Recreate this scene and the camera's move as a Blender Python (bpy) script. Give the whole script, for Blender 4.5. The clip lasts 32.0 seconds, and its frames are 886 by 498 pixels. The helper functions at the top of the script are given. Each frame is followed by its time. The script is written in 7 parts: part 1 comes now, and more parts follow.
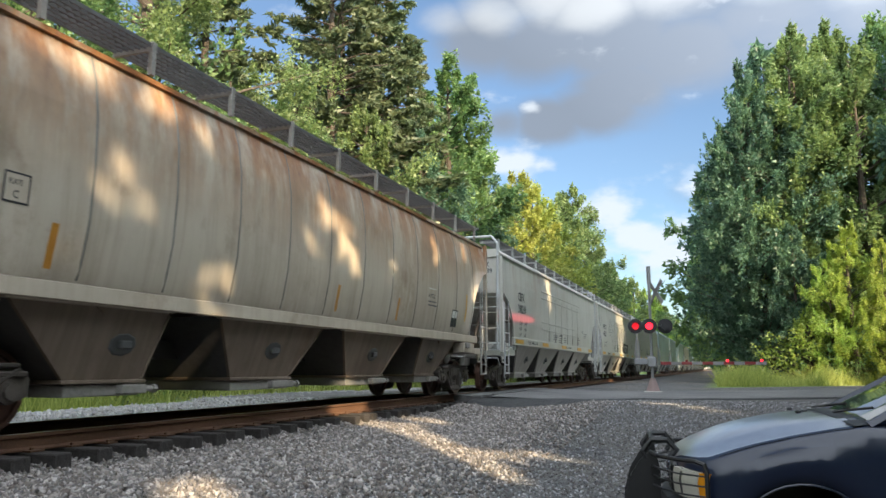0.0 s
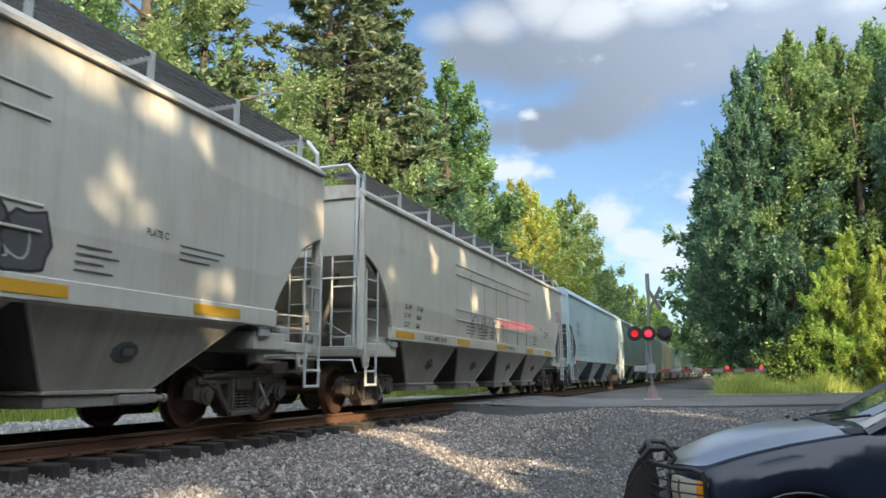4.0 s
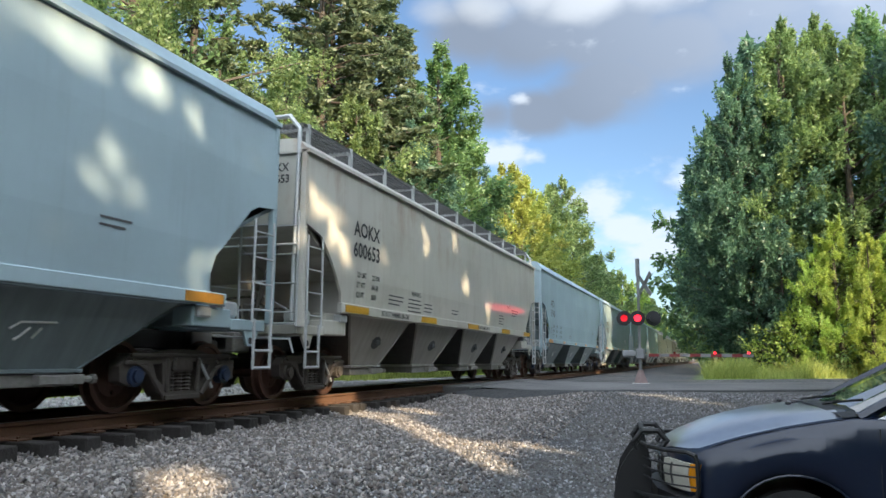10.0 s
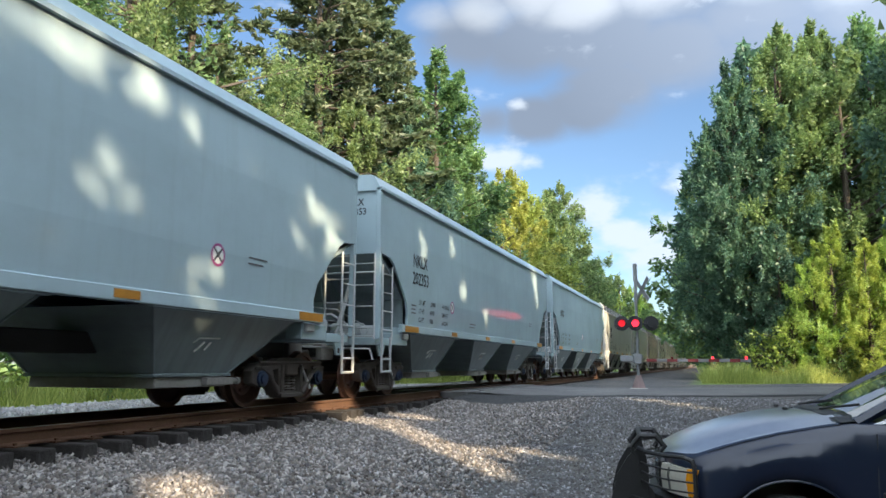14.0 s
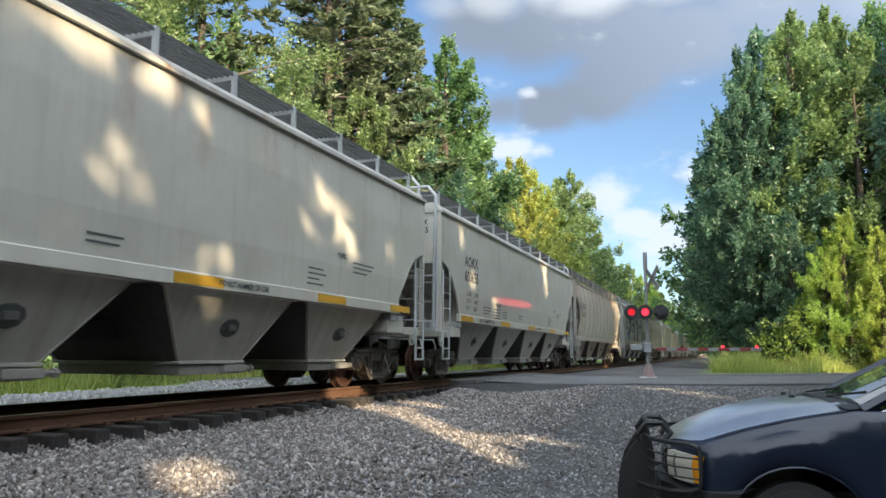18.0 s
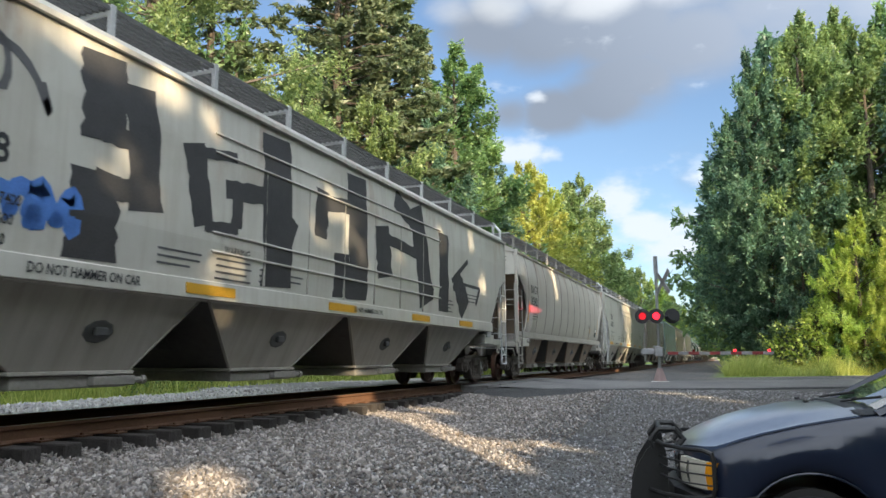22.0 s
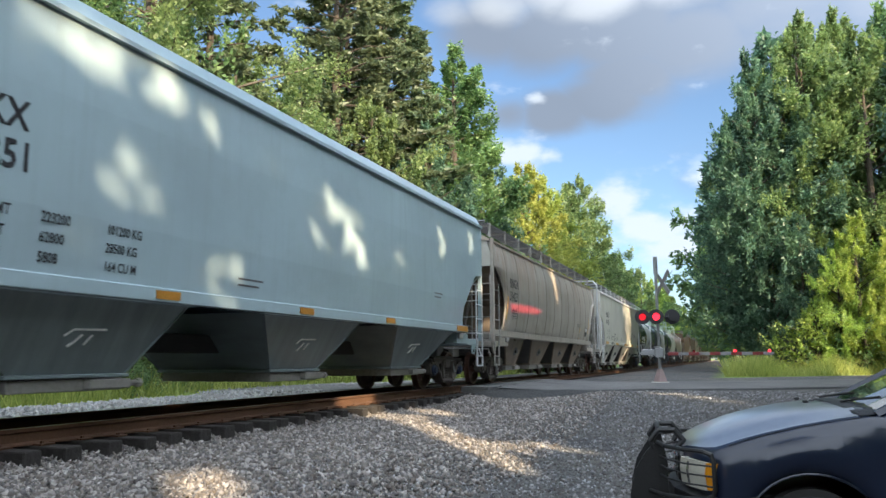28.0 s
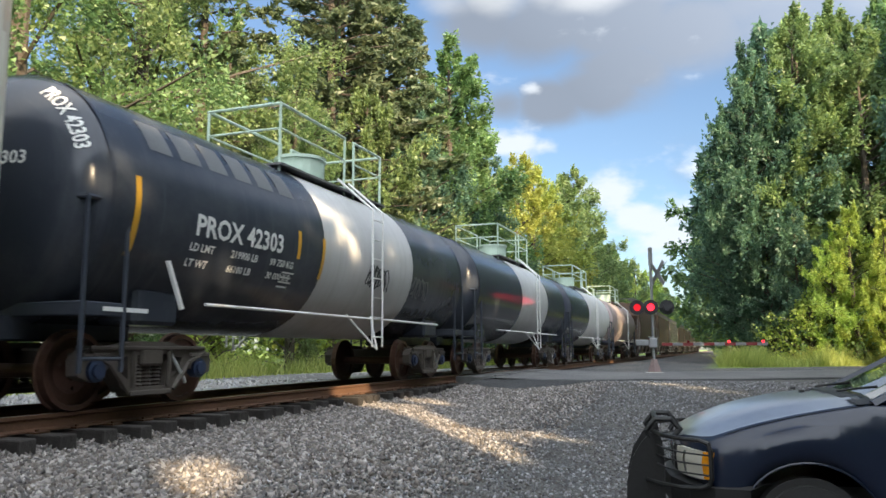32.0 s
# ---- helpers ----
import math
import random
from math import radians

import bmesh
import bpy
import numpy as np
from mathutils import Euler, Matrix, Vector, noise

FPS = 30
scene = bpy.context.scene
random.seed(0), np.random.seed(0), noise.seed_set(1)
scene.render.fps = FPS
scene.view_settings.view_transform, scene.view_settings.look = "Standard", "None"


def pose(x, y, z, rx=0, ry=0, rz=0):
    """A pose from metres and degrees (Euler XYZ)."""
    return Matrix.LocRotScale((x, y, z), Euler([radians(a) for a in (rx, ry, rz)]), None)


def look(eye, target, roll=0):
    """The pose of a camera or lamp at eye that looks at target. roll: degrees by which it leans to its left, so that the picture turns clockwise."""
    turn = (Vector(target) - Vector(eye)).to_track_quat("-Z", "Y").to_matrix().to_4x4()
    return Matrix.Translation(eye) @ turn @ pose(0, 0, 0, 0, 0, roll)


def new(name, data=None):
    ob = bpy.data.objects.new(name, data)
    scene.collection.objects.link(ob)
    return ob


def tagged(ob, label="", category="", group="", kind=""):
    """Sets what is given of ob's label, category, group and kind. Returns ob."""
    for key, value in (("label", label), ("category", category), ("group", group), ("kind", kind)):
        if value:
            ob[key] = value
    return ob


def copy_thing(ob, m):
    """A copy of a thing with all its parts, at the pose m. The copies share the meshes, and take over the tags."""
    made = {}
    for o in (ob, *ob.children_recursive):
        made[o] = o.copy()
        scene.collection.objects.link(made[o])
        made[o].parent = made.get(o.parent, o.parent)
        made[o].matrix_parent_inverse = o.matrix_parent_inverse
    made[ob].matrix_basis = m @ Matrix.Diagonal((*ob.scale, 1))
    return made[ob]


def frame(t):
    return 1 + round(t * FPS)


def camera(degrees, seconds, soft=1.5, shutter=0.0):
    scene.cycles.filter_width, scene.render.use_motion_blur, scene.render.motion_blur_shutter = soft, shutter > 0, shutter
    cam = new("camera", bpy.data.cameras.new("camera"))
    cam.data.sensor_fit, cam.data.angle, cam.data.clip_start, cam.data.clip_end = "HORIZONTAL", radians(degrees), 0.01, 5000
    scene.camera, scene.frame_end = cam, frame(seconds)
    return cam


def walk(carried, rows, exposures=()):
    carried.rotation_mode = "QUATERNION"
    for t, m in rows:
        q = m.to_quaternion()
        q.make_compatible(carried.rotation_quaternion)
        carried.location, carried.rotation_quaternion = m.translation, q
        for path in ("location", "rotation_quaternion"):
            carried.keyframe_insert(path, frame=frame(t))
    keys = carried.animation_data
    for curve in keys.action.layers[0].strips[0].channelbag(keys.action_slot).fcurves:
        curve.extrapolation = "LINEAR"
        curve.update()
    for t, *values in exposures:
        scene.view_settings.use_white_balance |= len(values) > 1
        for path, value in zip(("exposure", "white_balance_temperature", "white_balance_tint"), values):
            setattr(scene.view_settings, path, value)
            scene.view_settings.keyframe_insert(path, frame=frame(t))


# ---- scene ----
# A freight train passes a level crossing in the woods. Metres; the track runs along +y.
RAIL_X, RAIL_Z = -7.83, 0.91          # track centre line and top of rail
cam = camera(60.3, 32.0, soft=1.5, shutter=0.08)
PATH = [
    (0.0, 0.016, -0.003, 1.599, 98.911, -0.020, 20.002),
    (0.5, 0.036, -0.012, 1.600, 99.103, 0.007, 20.103),
    (1.0, 0.041, -0.017, 1.600, 99.257, -0.005, 20.173),
    (1.5, 0.045, -0.015, 1.602, 99.362, -0.001, 20.201),
    (2.0, 0.037, -0.020, 1.602, 99.459, 0.010, 20.159),
    (2.5, 0.038, -0.022, 1.603, 99.531, 0.077, 20.103),
    (3.0, 0.038, -0.016, 1.606, 99.575, 0.117, 20.045),
    (3.5, 0.038, -0.013, 1.609, 99.577, 0.202, 20.016),
    (5.5, 0.009, 0.000, 1.603, 99.092, 0.188, 19.857),
    (6.0, 0.002, 0.009, 1.597, 99.050, 0.230, 19.890),
    (6.5, 0.001, 0.007, 1.602, 98.977, 0.222, 19.885),
    (7.0, 0.004, 0.001, 1.600, 98.916, 0.132, 19.824),
    (7.5, -0.002, 0.004, 1.600, 98.799, -0.016, 19.721),
    (8.0, -0.016, 0.008, 1.594, 98.658, -0.195, 19.561),
    (8.5, -0.030, 0.014, 1.591, 98.482, -0.309, 19.407),
    (9.0, -0.033, 0.017, 1.591, 98.345, -0.359, 19.275),
    (9.5, -0.032, 0.013, 1.593, 98.247, -0.360, 19.149),
    (10.0, -0.022, 0.013, 1.592, 98.256, -0.298, 19.118),
    (10.5, -0.021, 0.009, 1.592, 98.290, -0.284, 19.112),
    (11.0, -0.020, 0.006, 1.592, 98.338, -0.267, 19.117),
    (11.5, -0.020, 0.005, 1.596, 98.399, -0.242, 19.112),
    (12.0, -0.022, 0.005, 1.593, 98.485, -0.231, 19.082),
    (12.5, -0.021, 0.004, 1.600, 98.526, -0.233, 19.033),
    (13.0, -0.016, 0.009, 1.595, 98.581, -0.207, 18.996),
    (13.5, -0.014, 0.003, 1.599, 98.590, -0.162, 18.978),
    (14.0, -0.014, 0.009, 1.594, 98.658, -0.192, 18.967),
    (14.5, -0.015, 0.005, 1.599, 98.696, -0.210, 18.922),
    (16.5, -0.005, 0.009, 1.597, 98.652, -0.187, 18.993),
    (17.0, -0.003, 0.001, 1.596, 98.425, -0.288, 19.098),
    (17.5, 0.015, 0.001, 1.586, 98.138, -0.332, 19.369),
    (18.0, 0.018, -0.005, 1.580, 97.833, -0.283, 19.737),
    (18.5, 0.023, -0.002, 1.584, 97.620, -0.216, 20.158),
    (19.0, 0.016, -0.005, 1.590, 97.582, -0.110, 20.511),
    (19.5, 0.019, -0.003, 1.591, 97.688, -0.067, 20.767),
    (20.0, 0.013, 0.005, 1.589, 97.809, -0.136, 20.833),
    (20.5, 0.008, 0.002, 1.587, 97.885, -0.117, 20.805),
    (21.0, 0.007, 0.003, 1.589, 97.954, -0.059, 20.725),
    (21.5, 0.007, -0.003, 1.589, 98.063, -0.052, 20.591),
    (22.0, 0.014, -0.005, 1.595, 98.208, 0.082, 20.508),
    (22.5, 0.021, -0.005, 1.596, 98.342, 0.163, 20.432),
    (23.0, 0.029, -0.011, 1.596, 98.443, 0.205, 20.392),
    (23.5, 0.042, -0.011, 1.595, 98.555, 0.314, 20.439),
    (24.0, 0.052, -0.018, 1.598, 98.647, 0.330, 20.520),
    (24.5, 0.056, -0.026, 1.604, 98.716, 0.344, 20.605),
    (25.0, 0.053, -0.022, 1.600, 98.741, 0.310, 20.696),
    (25.5, 0.046, -0.012, 1.597, 98.677, 0.244, 20.762),
    (27.5, 0.010, -0.002, 1.594, 98.299, 0.194, 20.588),
    (28.0, 0.022, -0.008, 1.598, 98.314, 0.300, 20.538),
    (28.5, 0.022, -0.007, 1.592, 98.318, 0.334, 20.485),
    (29.0, 0.017, -0.013, 1.596, 98.217, 0.324, 20.413),
    (29.5, 0.011, -0.007, 1.593, 98.094, 0.264, 20.377),
    (30.0, -0.001, -0.001, 1.589, 97.933, 0.224, 20.283),
    (30.5, -0.006, 0.008, 1.588, 97.812, 0.232, 20.208),
    (31.0, -0.011, 0.009, 1.588, 97.673, 0.135, 20.127),
    (31.5, -0.007, 0.012, 1.589, 97.617, 0.166, 20.104),
    (32.0, -0.009, 0.008, 1.588, 97.582, 0.162, 20.108),
]
walk(cam, [(t, pose(x, y, z, rx, ry, rz)) for t, x, y, z, rx, ry, rz in PATH],
     exposures=[(0, 1.40, 6200, 7), (3, 1.40, 6100, 7), (6, 1.40, 5970, 7), (10, 1.40, 5920, 7), (14, 1.40, 5850, 7), (17, 1.40, 5920, 7), (20, 1.42, 6220, 8), (25, 1.42, 6150, 7), (28, 1.44, 5970, 7), (30, 1.44, 6130, 8), (32, 1.46, 6290, 8)])

# ---------------------------------------------------------------- light
SUN_AZ, SUN_EL = radians(127), radians(24)      # from +y clockwise: behind the camera, to its right
SUN_DIR = Vector((math.sin(SUN_AZ) * math.cos(SUN_EL), math.cos(SUN_AZ) * math.cos(SUN_EL), math.sin(SUN_EL)))


def make_world():
    w = bpy.data.worlds.new("sky")
    scene.world = w
    w.use_nodes = True
    nt = w.node_tree
    nt.nodes.clear()
    N, L = nt.nodes.new, nt.links.new
    out, bg = N("ShaderNodeOutputWorld"), N("ShaderNodeBackground")
    sky = N("ShaderNodeTexSky")
    sky.sky_type, sky.sun_disc = "NISHITA", False
    sky.sun_elevation, sky.sun_rotation = SUN_EL, SUN_AZ
    sky.air_density, sky.dust_density, sky.ozone_density = 1.0, 0.7, 2.5
    co = N("ShaderNodeTexCoord")
    stretch = N("ShaderNodeMapping")
    stretch.inputs["Scale"].default_value = (1.0, 1.0, 1.9)
    L(co.outputs["Generated"], stretch.inputs["Vector"])

    def math_node(op, a, b):
        m = N("ShaderNodeMath")
        m.operation = op
        for k, v in ((0, a), (1, b)):
            if isinstance(v, (int, float)):
                m.inputs[k].default_value = v
            else:
                L(v, m.inputs[k])
        return m.outputs[0]

    def ranged(v, a, b, c, d, soft=False):
        m = N("ShaderNodeMapRange")
        for k, q in zip(("From Min", "From Max", "To Min", "To Max"), (a, b, c, d)):
            m.inputs[k].default_value = q
        if soft:
            m.interpolation_type = "SMOOTHSTEP"
        L(v, m.inputs["Value"])
        return m.outputs[0]

    def layer(places, scale, detail, amount, lo, hi, extra=None):
        """Cover of one cloud layer: noise on the direction, denser round a few named places of the sky."""
        n = N("ShaderNodeTexNoise")
        n.inputs["Scale"].default_value, n.inputs["Detail"].default_value, n.inputs["Roughness"].default_value = scale, detail, 0.52
        L(stretch.outputs[0], n.inputs["Vector"])
        total = extra
        for az, el, ra, gain in places:
            a, e = radians(az), radians(el)
            d = N("ShaderNodeVectorMath")
            d.operation = "DISTANCE"
            L(stretch.outputs[0], d.inputs[0])
            d.inputs[1].default_value = (math.sin(a) * math.cos(e), math.cos(a) * math.cos(e), math.sin(e) * 1.9)
            r = ranged(d.outputs["Value"], 0.0, ra, gain, 0.0, True)
            total = r if total is None else math_node("MAXIMUM", total, r)
        v = math_node("ADD", math_node("MULTIPLY", math_node("SUBTRACT", n.outputs["Fac"], 0.5), amount), total)
        return ranged(v, lo, hi, 0.0, 1.0, True)
    away = N("ShaderNodeVectorMath")
    away.operation = "DISTANCE"
    L(co.outputs["Generated"], away.inputs[0])
    away.inputs[1].default_value = (math.sin(radians(-14)), math.cos(radians(-14)), 0.25)
    # the unseen sky gets a dense white cover, added to brighten shaded places
    rest = ranged(away.outputs["Value"], 0.6, 1.05, 0.0, 1.0)
    grey = layer(GREY_CLOUDS, 3.4, 8, 2.0, 0.22, 0.95)
    white = layer(WHITE_CLOUDS, 15.0, 9, 2.6, 0.30, 1.05, rest)
    crest = layer(CRESTS, 4.5, 8, 2.0, 0.20, 1.05)
    # clouds towards the sun are the brighter ones
    near = N("ShaderNodeVectorMath")
    near.operation = "DOT_PRODUCT"
    L(co.outputs["Generated"], near.inputs[0])
    near.inputs[1].default_value = SUN_DIR
    glow = ranged(near.outputs["Value"], -0.5, 1.0, 1.0, 5.0)

    def over(base, cover, tone):
        lit = N("ShaderNodeVectorMath")
        lit.operation = "SCALE"
        lit.inputs[0].default_value = tone
        L(glow, lit.inputs["Scale"])
        mix = N("ShaderNodeMix")
        mix.data_type = "RGBA"
        L(cover, mix.inputs[0]), L(base, mix.inputs[6]), L(lit.outputs[0], mix.inputs[7])
        return mix.outputs[2]
    rich = N("ShaderNodeHueSaturation")
    rich.inputs["Saturation"].default_value = 0.94
    L(sky.outputs[0], rich.inputs["Color"])
    col = over(rich.outputs[0], math_node("MULTIPLY", grey, 0.93), (1.88, 2.08, 2.46))
    col = over(col, math_node("MULTIPLY", crest, 0.85), (4.2, 4.25, 4.35))
    col = over(col, math_node("MULTIPLY", white, 0.92), (5.0, 5.2, 5.5))
    L(col, bg.inputs["Color"])
    bg.inputs["Strength"].default_value = 0.070
    L(bg.outputs[0], out.inputs[0])


# azimuth from +y (left is negative), elevation, radius, strength
GREY_CLOUDS = [(-17, 24.2, .13, .9), (-12, 23.6, .13, 1.0), (-6, 23.5, .16, 1.1), (-1, 22.5, .17, 1.1), (5, 23.5, .2, 1.1), (12, 24, .24, 1.1), (-6, 20.5, .12, .95), (-8, 19, .10, .95), (-12, 18.2, .09, .9), (-15.3, 18.2, .07, .75), (-2, 28, .3, 1.1), (-14, 28, .16, .8), (9, 30, .4, 1.1)]
CRESTS = [(-20, 25.4, .09, .85), (-16.5, 26, .09, .95), (-12, 27, .10, .85), (-8, 26, .10, .9), (-2, 27, .13, .9), (5, 26.5, .13, .8), (10, 24.5, .10, .7)]
WHITE_CLOUDS = [(-15.4, 20.1, .05, .75), (-13.4, 19.3, .03, .7), (-14.6, 15.5, .075, 1.15), (-12.2, 15.2, .045, .9),
                (-7.6, 11.2, .085, 1.15), (-5.2, 9.6, .10, 1.2), (-3.4, 7.8, .09, 1.1), (-1, 13, .06, .55), (60, 30, .5, .6), (140, 50, .5, .4), (-120, 35, .6, .6)]
make_world()
sun = new("sun", bpy.data.lights.new("sun", "SUN"))
sun.data.energy, sun.data.angle, sun.data.color = 5.0, radians(0.58), (1.0, 0.76, 0.47)
sun.matrix_world = look(SUN_DIR * 100, (0, 0, 0))

# ---------------------------------------------------------------- materials


def nodes_of(name):
    m = bpy.data.materials.new(name)
    m.use_nodes = True
    return m, m.node_tree, m.node_tree.nodes["Principled BSDF"]


def mixed(nt, fac, a, b):
    """A colour mix; a and b are colours or sockets."""
    x = nt.nodes.new("ShaderNodeMix")
    x.data_type = "RGBA"
    if isinstance(fac, float):
        x.inputs[0].default_value = fac
    else:
        nt.links.new(fac, x.inputs[0])
    for i, v in ((6, a), (7, b)):
        if isinstance(v, tuple):
            x.inputs[i].default_value = (*v, 1)
        else:
            nt.links.new(v, x.inputs[i])
    return x.outputs[2]


def noise_fac(nt, scale, lo, hi, stretch=(1, 1, 1), detail=6, rough=0.6, shift=None):
    """A noise in the thing's own space, mapped so that lo..hi becomes 0..1."""
    co, mp = nt.nodes.new("ShaderNodeTexCoord"), nt.nodes.new("ShaderNodeMapping")
    mp.inputs["Scale"].default_value = stretch
    nt.links.new(co.outputs["Object"], mp.inputs["Vector"])
    if shift:
        info = nt.nodes.new("ShaderNodeObjectInfo")
        mul = nt.nodes.new("ShaderNodeMath")
        mul.operation = "MULTIPLY"
        mul.inputs[1].default_value = shift
        nt.links.new(info.outputs["Random"], mul.inputs[0])
        nt.links.new(mul.outputs[0], mp.inputs["Location"])
    n = nt.nodes.new("ShaderNodeTexNoise")
    n.inputs["Scale"].default_value, n.inputs["Detail"].default_value, n.inputs["Roughness"].default_value = scale, detail, rough
    nt.links.new(mp.outputs[0], n.inputs["Vector"])
    r = nt.nodes.new("ShaderNodeMapRange")
    r.inputs["From Min"].default_value, r.inputs["From Max"].default_value = lo, hi
    nt.links.new(n.outputs["Fac"], r.inputs["Value"])
    return r.outputs[0]


def bumped(nt, bsdf, fac, strength, distance):
    b = nt.nodes.new("ShaderNodeBump")
    b.inputs["Strength"].default_value, b.inputs["Distance"].default_value = strength, distance
    nt.links.new(fac, b.inputs["Height"])
    nt.links.new(b.outputs[0], bsdf.inputs["Normal"])


def plain(name, c, rough=0.6, metal=0.0, var=0.25, scale=6.0, bump=0.15, dist=0.01, emit=None, coat=0.0):
    """A surface of one colour with grain, blotches and fine relief."""
    m, nt, p = nodes_of(name)
    dark, light = tuple(v * (1 - var) for v in c), tuple(min(1, v * (1 + var)) for v in c)
    big = noise_fac(nt, scale * 0.3, 0.35, 0.65, shift=20)
    fine = noise_fac(nt, scale * 6, 0.3, 0.7)
    col = mixed(nt, big, dark, c)
    col = mixed(nt, fine, col, mixed(nt, 0.5, col, light))
    nt.links.new(col, p.inputs["Base Color"])
    p.inputs["Roughness"].default_value, p.inputs["Metallic"].default_value = rough, metal
    p.inputs["Coat Weight"].default_value = coat
    if bump:
        bumped(nt, p, fine, bump, dist)
    if emit:
        p.inputs["Emission Color"].default_value, p.inputs["Emission Strength"].default_value = (*emit[0], 1), emit[1]
    return m


def car_paint(name, c, dirt, dirt_amount, rust_amount, rough=0.45):
    """Weathered paint of a freight car: long downward streaks, dust, rust blooms along the top."""
    m, nt, p = nodes_of(name)
    streak = noise_fac(nt, 1.0, 0.62 - dirt_amount, 0.95 - dirt_amount, (1.0, 5.0, 0.35), 7, 0.62, 30)
    cloud = noise_fac(nt, 0.5, 0.35, 0.75, (1, 1, 1), 5, 0.55, 50)
    col = mixed(nt, cloud, c, tuple(v * 0.86 for v in c))
    soft = nt.nodes.new("ShaderNodeMath")
    soft.operation = "MULTIPLY"
    soft.inputs[1].default_value = 0.62
    nt.links.new(streak, soft.inputs[0])
    col = mixed(nt, soft.outputs[0], col, dirt)
    # broad uneven grime, and for the old cars brown blooms at any height
    col = mixed(nt, noise_fac(nt, 0.7, 0.48, 0.95, (1, 0.8, 1), 8, 0.68, 70), col, dirt)
    if rust_amount > .5:
        col = mixed(nt, noise_fac(nt, 0.8, 0.56, 0.86, (1, 1, .8), 9, 0.7, 90), col, (0.20, 0.11, 0.055))
    if rust_amount:
        sep, co = nt.nodes.new("ShaderNodeSeparateXYZ"), nt.nodes.new("ShaderNodeTexCoord")
        nt.links.new(co.outputs["Object"], sep.inputs[0])
        height = nt.nodes.new("ShaderNodeMapRange")
        height.inputs["From Min"].default_value, height.inputs["From Max"].default_value = 2.5, 4.2
        nt.links.new(sep.outputs[2], height.inputs["Value"])
        rn = noise_fac(nt, 0.9, *((0.36, 0.54) if rust_amount > .9 else (0.62 - rust_amount * 0.3, 0.80)), (1, 1.6, 0.55), 8, 0.68, 12)
        mul = nt.nodes.new("ShaderNodeMath")
        mul.operation = "MULTIPLY"
        nt.links.new(height.outputs[0], mul.inputs[0]), nt.links.new(rn, mul.inputs[1])
        patchy = noise_fac(nt, 9, 0.3, 0.75, (1, 1, 0.6), 6, 0.6)
        rust = mixed(nt, patchy, (0.19, 0.07, 0.022), (0.36, 0.17, 0.06))
        col = mixed(nt, mul.outputs[0], col, rust)
    nt.links.new(col, p.inputs["Base Color"])
    p.inputs["Roughness"].default_value = rough
    p.inputs["Specular IOR Level"].default_value = 0.28
    bumped(nt, p, noise_fac(nt, 1.4, 0.2, 0.8, (1, 1, 0.5), 3, 0.5), 0.07, 0.05)
    return m


M = {}
M["blue"] = car_paint("pale_blue_grey_paint", (0.42, 0.525, 0.565), (0.34, 0.41, 0.43), 0.10, 0.0, 0.22)
M["grey"] = car_paint("warm_grey_paint", (0.575, 0.555, 0.49), (0.40, 0.365, 0.305), 0.12, 0.25, 0.3)
M["panel"] = car_paint("light_grey_paint", (0.56, 0.55, 0.495), (0.36, 0.335, 0.28), 0.14, 0.3, 0.3)
M["brown"] = car_paint("grimy_brown_grey_paint", (0.42, 0.385, 0.335), (0.21, 0.175, 0.14), 0.17, 0.6, 0.4)
M["palebrown"] = car_paint("worn_pale_brown_grey_paint", (0.50, 0.475, 0.425), (0.31, 0.28, 0.23), 0.13, 0.4, 0.36)
M["rusty"] = car_paint("rust_streaked_grey_paint", (0.56, 0.50, 0.40), (0.32, 0.25, 0.18), 0.18, 1.2, 0.42)
M["maroon"] = car_paint("dull_rust_brown_paint", (0.19, 0.13, 0.10), (0.12, 0.09, 0.07), 0.2, 0.4, 0.6)
M["tankblack"] = car_paint("black_tank_paint", (0.044, 0.051, 0.067), (0.10, 0.106, 0.116), 0.10, 0.0, 0.2)
M["tankwhite"] = car_paint("silver_white_tank_paint", (0.52, 0.52, 0.52), (0.34, 0.34, 0.33), 0.14, 0.0, 0.4)
M["tankgrey"] = car_paint("pinkish_grey_tank_paint", (0.40, 0.33, 0.32), (0.28, 0.22, 0.20), 0.2, 0.3, 0.5)
# blue and grey bay coats: grime, plus the shade under the car painted in
M["bluelow"] = car_paint("shaded_grimy_blue_grey_paint", (0.27, 0.325, 0.34), (0.15, 0.17, 0.17), 0.2, 0.0, 0.3)
M["brownlow"] = car_paint("dark_rusty_brown_bay_paint", (0.25, 0.20, 0.155), (0.11, 0.075, 0.05), 0.25, 0.7, 0.5)
M["seam"] = plain("grimy_weld_seam", (0.21, 0.195, 0.17), 0.7)
M["panelseam"] = plain("dusty_panel_seam", (0.40, 0.385, 0.34), 0.6)
M["greylow"] = car_paint("shaded_grimy_grey_paint", (0.48, 0.46, 0.415), (0.28, 0.25, 0.21), 0.22, 0.0, 0.55)
# bay end sheets: a dark colour stands in for the shade between bays
M["baysheet"] = plain("shade_black_bay_sheet", (0.10, 0.095, 0.09), 0.75, 0, 0.35, 1.5)
M["outlet"] = plain("grimy_grey_outlet_steel", (0.30, 0.285, 0.26), 0.65, 0.2, 0.35, 3)
M["underside"] = plain("sooty_underside_paint", (0.10, 0.105, 0.105), 0.7, 0, 0.3, 1.5)
M["grate"] = plain("galvanised_grating", (0.16, 0.16, 0.16), 0.55, 0.6)
M["bright"] = plain("galvanised_steel", (0.50, 0.51, 0.51), 0.5, 0.3, 0.2)
M["iron"] = plain("grimy_cast_steel", (0.088, 0.074, 0.063), 0.65, 0.1, 0.35, 5, 0.3)
